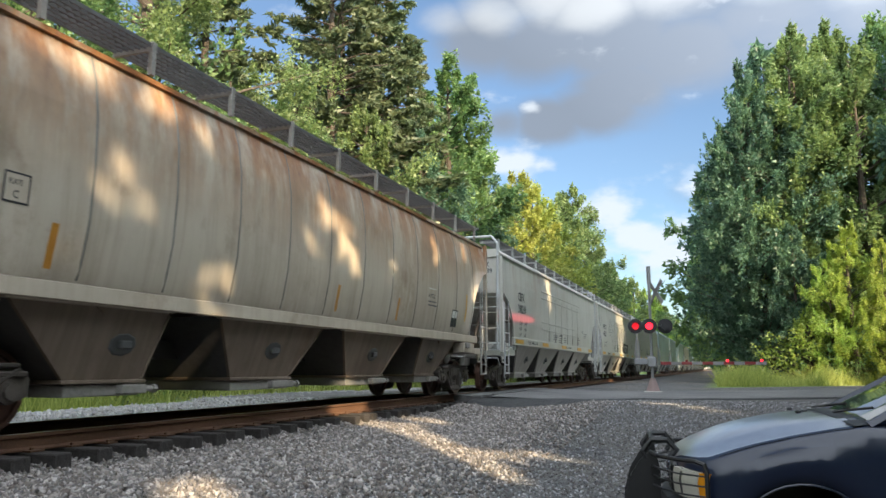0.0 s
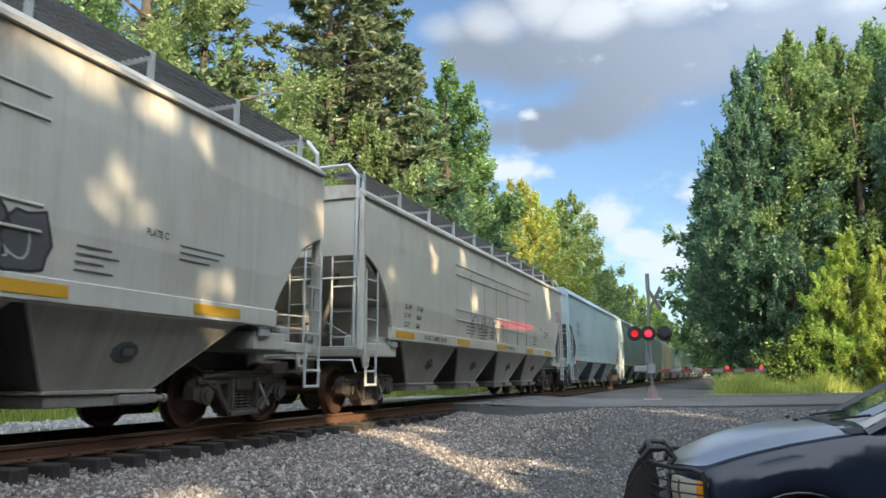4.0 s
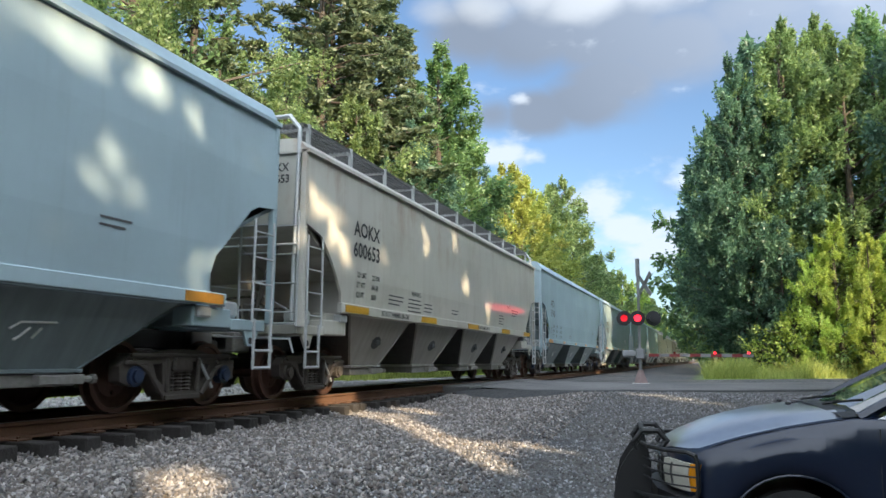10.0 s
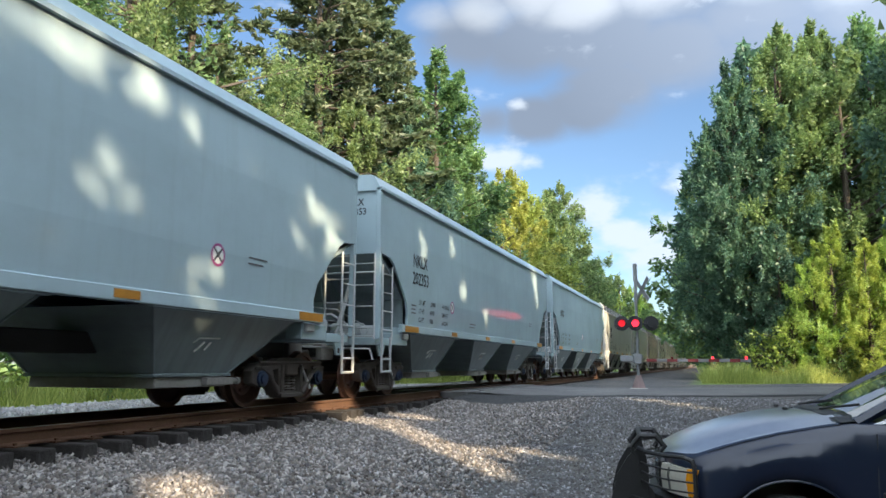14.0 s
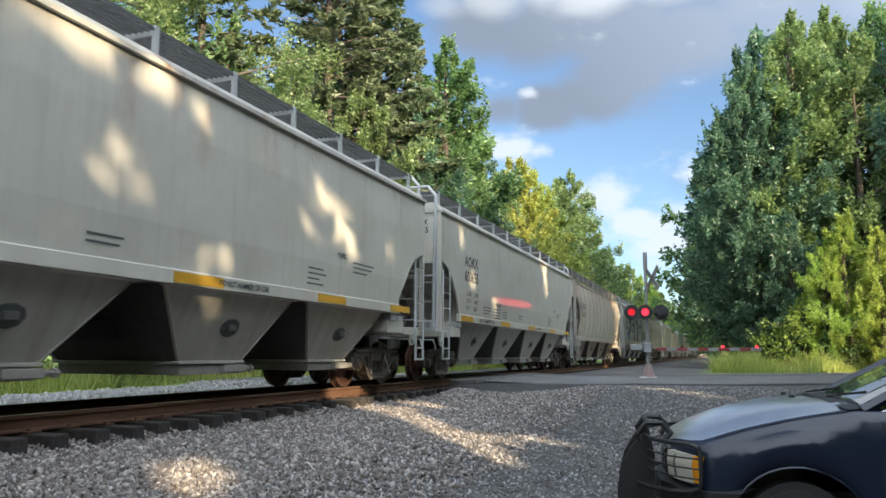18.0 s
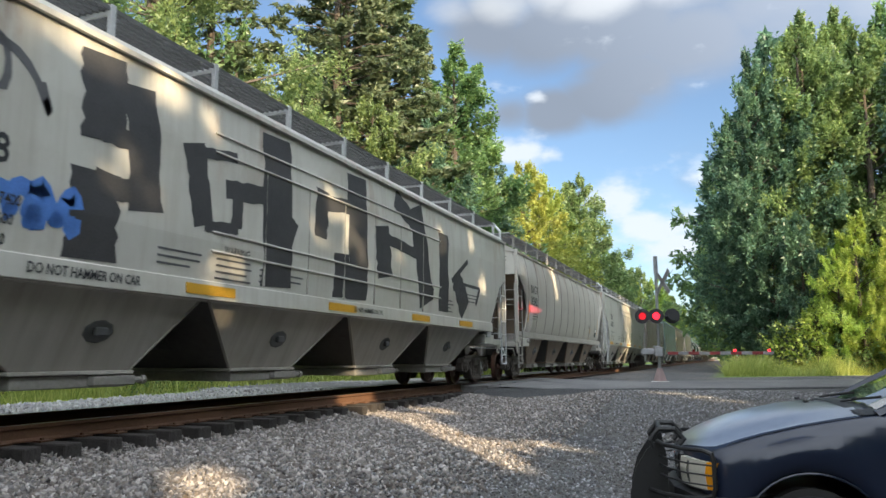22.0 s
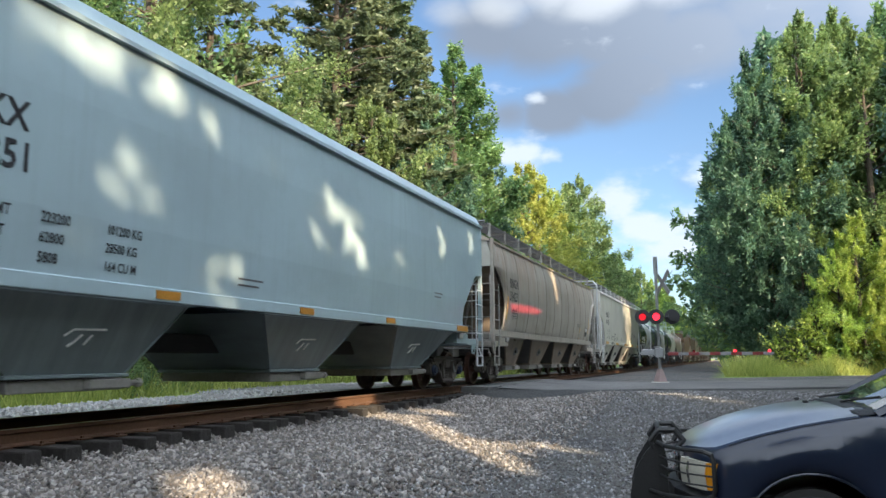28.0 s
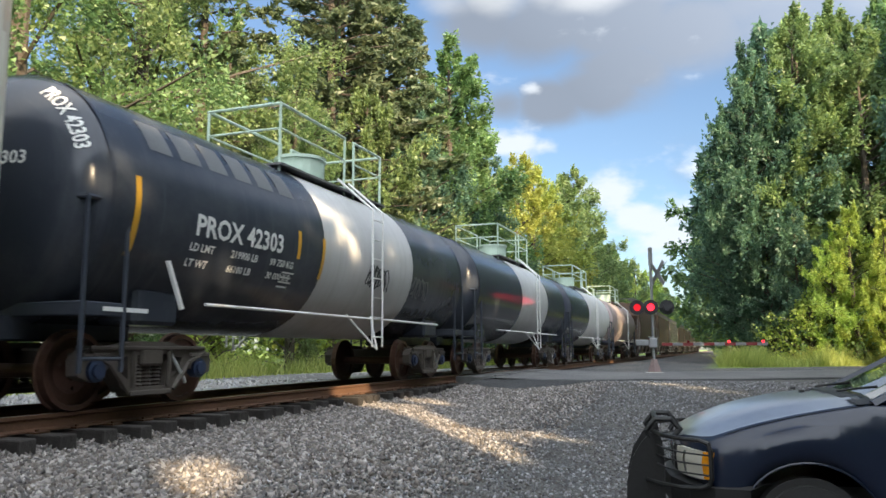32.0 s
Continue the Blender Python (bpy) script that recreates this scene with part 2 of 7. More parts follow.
M["wheel"] = plain("brown_rusty_wheel_steel", (0.115, 0.062, 0.046), 0.42, 0.5, 0.4, 4, 0.2)
M["tread"] = plain("bright_worn_steel", (0.42, 0.40, 0.38), 0.3, 0.9, 0.15, 8, 0.05)
M["bluecap"] = plain("blue_painted_bearing_cap", (0.025, 0.04, 0.085), 0.5, 0.1, 0.3)
M["dark"] = plain("sooty_black_steel", (0.05, 0.048, 0.046), 0.8)
M["stripe"] = plain("yellow_reflector", (0.62, 0.34, 0.035), 0.35, 0.0, 0.15)
M["stripedull"] = plain("faded_orange_reflector", (0.50, 0.23, 0.035), 0.45, 0.0, 0.3, 9)
M["white"] = plain("white_paint", (0.72, 0.72, 0.70), 0.5, 0.0, 0.12)
M["ink"] = plain("black_lettering", (0.025, 0.026, 0.03), 0.6, 0.0, 0.2)
M["inkbold"] = plain("sprayed_charcoal_paint", (0.05, 0.05, 0.053), 0.6, 0.0, 0.3)
M["inkgrey"] = plain("dark_grey_spray_paint", (0.10, 0.10, 0.105), 0.6, 0.0, 0.3)
M["inkfaint"] = plain("worn_grey_spray_paint", (0.25, 0.265, 0.27), 0.6, 0.0, 0.3)
M["inkmagenta"] = plain("magenta_spray_paint", (0.34, 0.06, 0.20), 0.6, 0.0, 0.3)
M["inkblue"] = plain("blue_spray_paint", (0.08, 0.20, 0.55), 0.6, 0.0, 0.3)
M["rail"] = plain("rust_brown_rail_steel", (0.12, 0.062, 0.036), 0.7, 0.2, 0.35, 5, 0.25)
M["tie"] = plain("creosoted_weathered_timber", (0.036, 0.031, 0.028), 0.85, 0.0, 0.4, 3, 0.5, 0.02)


def part(name, bm, material, parent, label=""):
    """Links a bmesh (or a finished mesh) as one mesh object under a thing or under a part."""
    if isinstance(bm, bpy.types.Mesh):
        me = bm
    else:
        me = bpy.data.meshes.new(name)
        bm.to_mesh(me)
        bm.free()
    if material is not None and not me.materials:
        me.materials.append(material)
    ob = new(name, me)
    ob.parent = parent
    if label:
        ob["label"] = label
    return ob


def thing(name, label, category, group="", kind=""):
    ob = new(name)
    ob.empty_display_size = 0.3
    return tagged(ob, label, category, group, kind)


def box(bm, x0, x1, y0, y1, z0, z1, bev=0.0):
    r = bmesh.ops.create_cube(bm, size=1, matrix=Matrix.LocRotScale(((x0 + x1) / 2, (y0 + y1) / 2, (z0 + z1) / 2), None, (abs(x1 - x0), abs(y1 - y0), abs(z1 - z0))))
    if bev:
        es = {e for v in r["verts"] for e in v.link_edges}
        bmesh.ops.bevel(bm, geom=list(es), offset=bev, segments=1, affect="EDGES", profile=0.7)
    return r["verts"]


def rod(bm, a, b, r, seg=8, r2=None):
    """A round bar from a to b."""
    a, b = Vector(a), Vector(b)
    d = b - a
    m = Matrix.Translation((a + b) / 2) @ d.to_track_quat("Z", "Y").to_matrix().to_4x4()
    bmesh.ops.create_cone(bm, cap_ends=True, segments=seg, radius1=r, radius2=r if r2 is None else r2, depth=d.length, matrix=m)


def pipe(bm, pts, r, seg=6):
    """One bent round bar through the points."""
    pts = [Vector(p) for p in pts]
    rings = []
    for i, p in enumerate(pts):
        a = (p - pts[i - 1]).normalized() if i else None
        b = (pts[i + 1] - p).normalized() if i + 1 < len(pts) else None
        t = ((a or b) + (b or a)).normalized()
        q = t.to_track_quat("Z", "Y")
        grow = 1.0 if not (a and b) else min(1.5, 1 / max(.3, t.dot(b)))
        u = t.cross((a or b).cross(b or a)) if a and b and (a.cross(b)).length > 1e-4 else None
        ring = []
        for j in range(seg):
            o = q @ Vector((math.cos(2 * math.pi * j / seg) * r, math.sin(2 * math.pi * j / seg) * r, 0))
            if u:
                w = u.normalized()
                o += w * o.dot(w) * (grow - 1)
            ring.append(bm.verts.new(p + o))
        rings.append(ring)
    for A, B in zip(rings, rings[1:]):
        k = min(range(seg), key=lambda s: sum((A[j].co - B[(j + s) % seg].co).length for j in range(seg)))
        for j in range(seg):
            bm.faces.new((A[j], A[(j + 1) % seg], B[(j + 1 + k) % seg], B[(j + k) % seg]))
    bm.faces.new(rings[0][::-1]), bm.faces.new(rings[-1])


def mesh_of(name, verts, faces, smooth=False):
    me = bpy.data.meshes.new(name)
    me.from_pydata([tuple(v) for v in verts], [], faces)
    me.update()
    if smooth:
        me.shade_smooth()
    return me


def bm_of(verts, faces):
    bm = bmesh.new()
    vs = [bm.verts.new(v) for v in verts]
    for f in faces:
        try:
            bm.faces.new([vs[i] for i in f])
        except ValueError:
            pass
    return bm


def interp1(pairs, v):
    """Piecewise linear through (key, value) pairs, keys rising."""
    if v <= pairs[0][0]:
        return pairs[0][1]
    for (a, x), (b, y) in zip(pairs, pairs[1:]):
        if v <= b:
            return x + (y - x) * (v - a) / (b - a)
    return pairs[-1][1]


# ---------------------------------------------------------------- ground, track, road


def smooth(a, b, v):
    t = min(1.0, max(0.0, (v - a) / (b - a)))
    return t * t * (3 - 2 * t)


ROAD = [(-60, 6, 3.4), (-25, 17, 3.5), (-12, 22.6, 3.8), (-7.8, 24.6, 4.2), (-3, 26.2, 4.4), (1, 28.6, 4.6), (6, 33.5, 4.9), (14, 42, 4.6), (30, 60, 4.2), (60, 95, 4.0)]


def road_mid(x):
    return interp1([(p[0], p[1]) for p in ROAD], x), interp1([(p[0], p[2]) for p in ROAD], x)


def ground_z(x, y):
    """Height of the ground: a gravel lot, the track's bank, and the level of the road."""
    lot = 0.03 * math.sin(x * 0.7 + y * 0.4) + 0.02 * math.sin(y * 1.3 - x * 0.5)
    rise = smooth(8.0, 21.0, y - 0.35 * max(0, x)) if x > -40 else 1.0
    base = lot * (1 - rise) + 0.76 * rise
    d = x - RAIL_X
    if d > 0:
        bank = 0.53 * (1 - smooth(2.0, 7.2, d))
    else:
        bank = 0.69 * (1 - 0.3 * smooth(5.3, 7.6, -d))
        base = min(base, 0.2) if d < -3 else base
        base = base * (1 - smooth(3.0, 4.5, -d)) + 0.44 * smooth(3.0, 4.5, -d) + 0.1 * smooth(6, 40, -d)
    z = max(bank, base) if abs(d) > 1.5 else 0.60 - 0.07 * smooth(1.0, 1.45, abs(d))
    mid, half = road_mid(x)
    inroad = 1 - smooth(half + 0.2, half + 1.6, abs(y - mid))
    if abs(d) > 1.4:
        top = 0.80 - 0.004 * max(0, d)
        z = z * (1 - inroad) + top * inroad - 0.05 * inroad
    return z


def gravel_material():
    m, nt, p = nodes_of("grey_gravel")
    co = nt.nodes.new("ShaderNodeTexCoord")
    vor = nt.nodes.new("ShaderNodeTexVoronoi")
    vor.inputs["Scale"].default_value = 26
    nt.links.new(co.outputs["Object"], vor.inputs["Vector"])
    vor2 = nt.nodes.new("ShaderNodeTexVoronoi")
    vor2.inputs["Scale"].default_value = 60
    nt.links.new(co.outputs["Object"], vor2.inputs["Vector"])
    sep = nt.nodes.new("ShaderNodeSeparateColor")
    nt.links.new(vor.outputs["Color"], sep.inputs[0])
    # kept dark: shade in the gaps between loose stones is in this colour
    col = mixed(nt, sep.outputs[0], (0.032, 0.034, 0.037), (0.115, 0.119, 0.127))
    col = mixed(nt, noise_fac(nt, 0.35, 0.35, 0.7), col, mixed(nt, 0.45, col, (0.22, 0.19, 0.15)))
    # grass and earth away from the lot
    sx = nt.nodes.new("ShaderNodeSeparateXYZ")
    nt.links.new(co.outputs["Object"], sx.inputs[0])
    left = nt.nodes.new("ShaderNodeMapRange")
    left.inputs["From Min"].default_value, left.inputs["From Max"].default_value = -13.1, -13.7
    nt.links.new(sx.outputs[0], left.inputs["Value"])
    far = nt.nodes.new("ShaderNodeMapRange")
    diff = nt.nodes.new("ShaderNodeMath")
    diff.operation = "SUBTRACT"
    nt.links.new(sx.outputs[1], diff.inputs[0]), nt.links.new(sx.outputs[0], diff.inputs[1])
    far.inputs["From Min"].default_value, far.inputs["From Max"].default_value = 36.0, 38.0
    nt.links.new(diff.outputs[0], far.inputs["Value"])
    east = nt.nodes.new("ShaderNodeMapRange")
    east.inputs["From Min"].default_value, east.inputs["From Max"].default_value = -1.0, -0.2
    nt.links.new(sx.outputs[0], east.inputs["Value"])
    both = nt.nodes.new("ShaderNodeMath")
    both.operation = "MULTIPLY"
    nt.links.new(far.outputs[0], both.inputs[0]), nt.links.new(east.outputs[0], both.inputs[1])
    any_ = nt.nodes.new("ShaderNodeMath")
    any_.operation = "MAXIMUM"
    nt.links.new(left.outputs[0], any_.inputs[0]), nt.links.new(both.outputs[0], any_.inputs[1])
    grass = mixed(nt, noise_fac(nt, 1.2, 0.3, 0.7), (0.11, 0.19, 0.03), (0.26, 0.33, 0.06))
    col = mixed(nt, any_.outputs[0], col, grass)
    nt.links.new(col, p.inputs["Base Color"])
    p.inputs["Roughness"].default_value = 0.85
    add = nt.nodes.new("ShaderNodeMath")
    nt.links.new(vor.outputs["Distance"], add.inputs[0]), nt.links.new(vor2.outputs["Distance"], add.inputs[1])
    bumped(nt, p, add.outputs[0], 0.9, 0.03)
    return m


M["gravel"] = gravel_material()


def asphalt_material():
    m, nt, p = nodes_of("worn_grey_asphalt")
    dust = noise_fac(nt, 0.5, 0.38, 0.66, (1, 1, 1), 7, 0.62, 9)
    grain = noise_fac(nt, 34, 0.3, 0.7)
    seam = noise_fac(nt, 0.8, 0.60, 0.66, (0.35, 2.2, 1), 8, 0.6, 40)
    col = mixed(nt, dust, (0.052, 0.052, 0.054), (0.135, 0.132, 0.127))
    col = mixed(nt, grain, col, mixed(nt, 0.5, col, (0.22, 0.215, 0.21)))
    col = mixed(nt, seam, col, (0.035, 0.035, 0.036))
    nt.links.new(col, p.inputs["Base Color"])
    p.inputs["Roughness"].default_value = 0.82
    bumped(nt, p, grain, 0.5, 0.012)
    return m


M["asphalt"] = asphalt_material()
M["tar"] = plain("broken_black_asphalt", (0.04, 0.04, 0.041), 0.8, 0, 0.4, 4, 0.8, 0.03)


def axis(lo, hi, dense_lo, dense_hi, step, growth=1.25):
    v = list(np.arange(dense_lo, dense_hi + 1e-6, step))
    s = step
    while v[-1] < hi:
        s *= growth
        v.append(min(hi, v[-1] + s))
    s = step
    while v[0] > lo:
        s *= growth
        v.insert(0, max(lo, v[0] - s))
    return v


FOOT = [(-6.3, 18.9), (-5.5, 18.2), (-4.8, 17.9), (-3.8, 18.8), (-3.2, 20.2), (-2, 22.5), (0, 23.9), (3, 26.2), (8, 31.0)]     # lower edge of the black paving


def make_ground():
    xs, ys = axis(-2500, 2500, -16, 14, 0.25), axis(-2500, 2500, -2, 48, 0.3)
    verts = [(x, y, ground_z(x, y)) for y in ys for x in xs]
    nx = len(xs)
    faces = [(j * nx + i, j * nx + i + 1, (j + 1) * nx + i + 1, (j + 1) * nx + i) for j in range(len(ys) - 1) for i in range(nx - 1)]
    ob = new("ground", mesh_of("ground", verts, faces, True))
    ob.data.materials.append(M["gravel"])
    tagged(ob, "grey gravel lot and grassy verges beside the railway", "ground", kind="structure")
    # road and the broken edge of its paving
    verts, faces, edge = [], [], []
    xs = list(np.arange(-60, -9.4, 1.2)) + [-9.35]
    xs2 = [-6.3] + list(np.arange(-6.0, 60, 0.6))
    for run in (xs, xs2):
        o = len(verts)
        for x in run:
            mid, half = road_mid(x)
            for k in range(-1, 9):
                y = mid + (k / 4 - 1) * half - (1.0 + .5 * noise.noise(Vector((x * .7, 1, 1))) if k < 0 else 0) + (0.25 * noise.noise(Vector((x * 0.8, k * 5.1, 3))) if k in (0, 8) else 0)
                d = x - RAIL_X
                z = 0.80 - 0.004 * max(0, d) + 0.015 * noise.noise(Vector((x * 0.5, y * 0.5, 0))) + 0.07 * (1 - smooth(1.5, 3.5, abs(d)))
                verts.append((x, y, z - (0.03 if k in (0, 8) else 0.13 + .05 * noise.noise(Vector((x, 2, 7))) if k < 0 else 0)))
        for i in range(len(run) - 1):
            for k in range(9):
                a = o + i * 10 + k
                (edge if k == 0 else faces).append((a, a + 10, a + 11, a + 1))
    ob = new("road", mesh_of("road", verts, faces, True))
    ob.data.materials.append(M["asphalt"])
    tagged(ob, "narrow worn asphalt road climbing to the crossing", "road", kind="structure")
    pv, pf = [], []
    cols = list(np.arange(-6.3, 8.1, 0.3))
    for x in cols:
        mid, half = road_mid(x)
        y1 = mid - half + .35
        y0 = min(y1 - .5, interp1(FOOT, x) + .5 * noise.noise(Vector((x * 1.7, 4, 4))))
        for k in range(9):
            y = y0 + (y1 - y0) * k / 8
            pv.append((x, y, ground_z(x, y) + (.045 if 0 < k < 8 else -.02) + .02 * noise.noise(Vector((x * 1.5, y * 1.5, 2)))))
    for i in range(len(cols) - 1):
        for k in range(8):
            a = i * 9 + k
            pf.append((a, a + 9, a + 10, a + 1))
    ob = new("road_edge", mesh_of("road_edge", pv, pf, True))
    ob.data.materials.append(M["tar"])
    tagged(ob, "broken black asphalt edge sloping down to the gravel", "road edge", kind="structure")
    bm = bmesh.new()
    for x0, x1 in ((RAIL_X - 0.66, RAIL_X + 0.66), (RAIL_X + 0.80, -6.25), (-9.4, RAIL_X - 0.80)):
        box(bm, x0, x1, 20.2, 28.8, 0.60, 0.885, 0.015)
    ob = new("pavement", bpy.data.meshes.new("pavement"))
    bm.to_mesh(ob.data), bm.free()
    ob.data.materials.append(M["asphalt"])
    tagged(ob, "asphalt paving of the level crossing between the rails", "crossing", kind="structure")


make_ground()


def make_track():
    track = thing("railway_track", "rusty steel rails on dark weathered timber ties", "railway track")
    prof = [(-.07, 0), (.07, 0), (.07, .015), (.015, .035), (.012, .125), (.036, .14), (.036, .172), (.028, .18), (-.028, .18), (-.036, .172), (-.036, .14), (-.012, .125), (-.015, .035), (-.07, .015)]
    for s in (-1, 1):
        cx = RAIL_X + s * 0.753
        ys = [-460, -20, 0, 20, 40, 80, 760]
        verts = [(cx + a, y, RAIL_Z - 0.18 + b) for y in ys for a, b in prof]
        n = len(prof)
        faces = [(j * n + i, j * n + (i + 1) % n, (j + 1) * n + (i + 1) % n, (j + 1) * n + i) for j in range(len(ys) - 1) for i in range(n)]
        part("rail", mesh_of("rail", verts, faces), M["rail"], track)
        bm = bmesh.new()
        box(bm, cx - .026, cx + .026, -460, 760, RAIL_Z - 0.0005, RAIL_Z + 0.0015)
        part("rail_head", bm, M["tread"], track, "polished running surface")
    bm = bmesh.new()
    box(bm, -1.3, 1.3, -0.115, 0.115, -0.18, 0, 0.012)
    tie = bpy.data.meshes.new("tie")
    bm.to_mesh(tie), bm.free()
    tie.materials.append(M["tie"])
    bm = bmesh.new()
    box(bm, -.16, .16, -0.09, 0.09, 0.0, 0.02, 0.004)
    for a in (-.11, .11):
        box(bm, a - .012, a + .012, -.05, -.02, 0.0, 0.045)
    plate = bpy.data.meshes.new("tie_plate")
    bm.to_mesh(plate), bm.free()
    plate.materials.append(M["rail"])
    rng = random.Random(5)
    for i in range(64):
        y = -4 + i * 0.52 + rng.uniform(-.03, .03)
        if 20.0 < y < 29.2:
            continue
        o = part("tie", tie, None, track)
        o.matrix_basis = Matrix.LocRotScale((RAIL_X + rng.uniform(-.08, .08), y, RAIL_Z - 0.185 + rng.uniform(-.022, .0)), Euler((rng.uniform(-.02, .02), 0, rng.uniform(-.035, .035))), (rng.uniform(.96, 1.05), rng.uniform(.9, 1.08), 1))
        q = part("tie_plate", plate, None, o)
        q.location = (RAIL_X + 0.753 - o.location.x, 0, 0.002)
    bm = bmesh.new()
    for i in range(170):
        y = 29.4 + i * 0.52
        box(bm, RAIL_X - 1.3, RAIL_X + 1.3, y - .115, y + .115, RAIL_Z - .37, RAIL_Z - .186)
    o = part("far_tie_row", bm, M["tie"], track)
    o["kind"] = "stuff"


make_track()

# ---------------------------------------------------------------- train
SPEED = [12.2, 12.38, 13.12, 13.15, 13.15, 13.11, 12.92, 13.05, 13.4]      # at 0, 4, 8 ... 32 s


# offsets that fit the cars to their places in the camera's view, in metres ahead of the mean run
RUN_FIT = [(0, 0), (5.5, .1), (7, .2), (8, .1), (9, .5), (10, .15), (11, .25), (13, 0), (16, 0), (17, .1), (18, -.05), (19, .09), (20, 0), (24, -.05), (25, .35), (26, .1), (27.2, -.1), (28, .4), (29, 0), (30, .3), (31, .1), (32, 0)]


def travelled(t):
    s, n = interp1(RUN_FIT, t), 0
    while t > 4 * (n + 1) and n < 7:
        s += 2 * (SPEED[n] + SPEED[n + 1])
        n += 1
    r = t - 4 * n
    v = SPEED[n] + (SPEED[n + 1] - SPEED[n]) * r / 4
    return s + r * (SPEED[n] + v) / 2


WHEELSETS = {-1: [], 1: []}
AX = 0.91


def truck_meshes():
    """Meshes of one truck; origin on the rail under its middle."""
    out = {}
    # wheelset, origin at the axle's middle, axle along x
    def disc(bm, x, s):
        prof = [(0.10, .085), (0.02, .12), (-0.015, .26), (0.02, .385), (0.055, .395), (0.055, .452), (-0.045, .460), (-0.062, .485), (-0.075, .485), (-0.075, .40), (-0.03, .38), (-0.05, .25), (-0.07, .12), (-0.09, .085)]
        n = 20
        ring = []
        for k in range(n):
            a = 2 * math.pi * k / n
            ring.append([bm.verts.new((x + s * px, math.cos(a) * r, math.sin(a) * r)) for px, r in prof])
        for k in range(n):
            p, q = ring[k], ring[(k + 1) % n]
            for i in range(len(prof) - 1):
                bm.faces.new((p[i], p[i + 1], q[i + 1], q[i]))
    bm = bmesh.new()
    for s in (-1, 1):
        disc(bm, s * 0.753, s)
    rod(bm, (-1.0, 0, 0), (1.0, 0, 0), 0.085, 14)
    for s in (-1, 1):      # small forging marks that show the turning
        for k in range(3):
            a = k * 2.1
            box(bm, s * .745 - .03, s * .745 + .03, math.cos(a) * .2 - .02, math.cos(a) * .2 + .02, math.sin(a) * .2 - .02, math.sin(a) * .2 + .02)
    bmesh.ops.recalc_face_normals(bm, faces=bm.faces)
    out["wheelset"] = bm
    # side frame of cast steel with its window
    bm = bmesh.new()
    outer = [(-1.16, .40), (-1.18, .58), (-1.05, .70), (-.60, .74), (-.30, .80), (.30, .80), (.60, .74), (1.05, .70), (1.18, .58), (1.16, .40), (.98, .34), (.66, .50), (.50, .26), (.34, .14), (-.34, .14), (-.50, .26), (-.66, .50), (-.98, .34)]
    hole = [(-.28, .64), (.28, .64), (.30, .56), (.27, .25), (-.27, .25), (-.30, .56)]
    hole2 = [(.40, .62), (.58, .60), (.50, .42), (.38, .34)]
    for hx in (0,):
        def loop(pts, x):
            return [bm.verts.new((x, p[0], p[1])) for p in pts]
        x0, x1 = -0.08, 0.08
        rings = [(loop(pts, x0), loop(pts, x1)) for pts in (outer, hole, hole2, [(-a, b) for a, b in hole2])]
        for i, (A, B) in enumerate(rings):
            n = len(A)
            for k in range(n):
                bm.faces.new((A[k], A[(k + 1) % n], B[(k + 1) % n], B[k]))
        for side in (0, 1):
            es = []
            for r in rings:
                lp = r[side]
                for k in range(len(lp)):
                    es.append(bm.edges.get((lp[k], lp[(k + 1) % len(lp)])))
            bmesh.ops.triangle_fill(bm, use_beauty=True, edges=es)
    # raised chords and pedestal lips on the outer face
    for x0, x1 in ((.08, .125), (-.125, -.08)):
        box(bm, x0, x1, -1.02, 1.02, .695, .745, .012)
        box(bm, x0, x1, -.36, .36, .14, .21, .012)
        for e in (-1, 1):
            for a, b in (((.40, .20), (.70, .53)), ((.70, .53), (1.0, .66)), ((.31, .24), (.31, .68))):
                rod(bm, ((x0 + x1) / 2, e * a[0], a[1]), ((x0 + x1) / 2, e * b[0], b[1]), .032, 6)
            box(bm, x0, x1, e * 1.12, e * .72, .60, .66, .012)
    bmesh.ops.recalc_face_normals(bm, faces=bm.faces)
    out["side_frame"] = bm
    bm = bmesh.new()
    rings = [[bm.verts.new((math.cos(a) * r, math.sin(a) * r, .25 + .39 * k / 17)) for a in [2 * math.pi * j / 8 for j in range(8)]] for k, r in enumerate([.052, .08] * 9)]
    for p, q in zip(rings, rings[1:]):
        for j in range(8):
            bm.faces.new((p[j], p[(j + 1) % 8], q[(j + 1) % 8], q[j]))
    out["spring"] = bm
    bm = bmesh.new()
    box(bm, -1.12, 1.12, -.20, .20, .50, .72, .03)
    box(bm, -.35, .35, -.30, .30, .70, .82, .03)
    for s in (-1, 1):
        box(bm, -.5, .5, s * .42 - .05, s * .42 + .05, .38, .50)
    out["bolster"] = bm
    bm = bmesh.new()
    rod(bm, (-.06, 0, 0), (.06, 0, 0), .13, 16)
    rod(bm, (.06, 0, 0), (.10, 0, 0), .085, 12)
    out["bearing_cap"] = bm
    bm = bmesh.new()
    pipe(bm, [(0, .64, .27), (0, .60, .34), (0, .36, .62), (0, .33, .68)], .022, 6)
    out["brake_lever"] = bm
    mats = dict(wheelset="wheel", side_frame="iron", spring="iron", bolster="iron", bearing_cap="iron", brake_lever="bright")
    done = {}
    for k, b in out.items():
        me = bpy.data.meshes.new(k)
        b.to_mesh(me), b.free()
        me.materials.append(M[mats[k]])
        done[k] = me
    done["bearing_cap_blue"] = done["bearing_cap"].copy()
    done["bearing_cap_blue"].materials.clear()
    done["bearing_cap_blue"].materials.append(M["bluecap"])
    return done


TRUCK = truck_meshes()


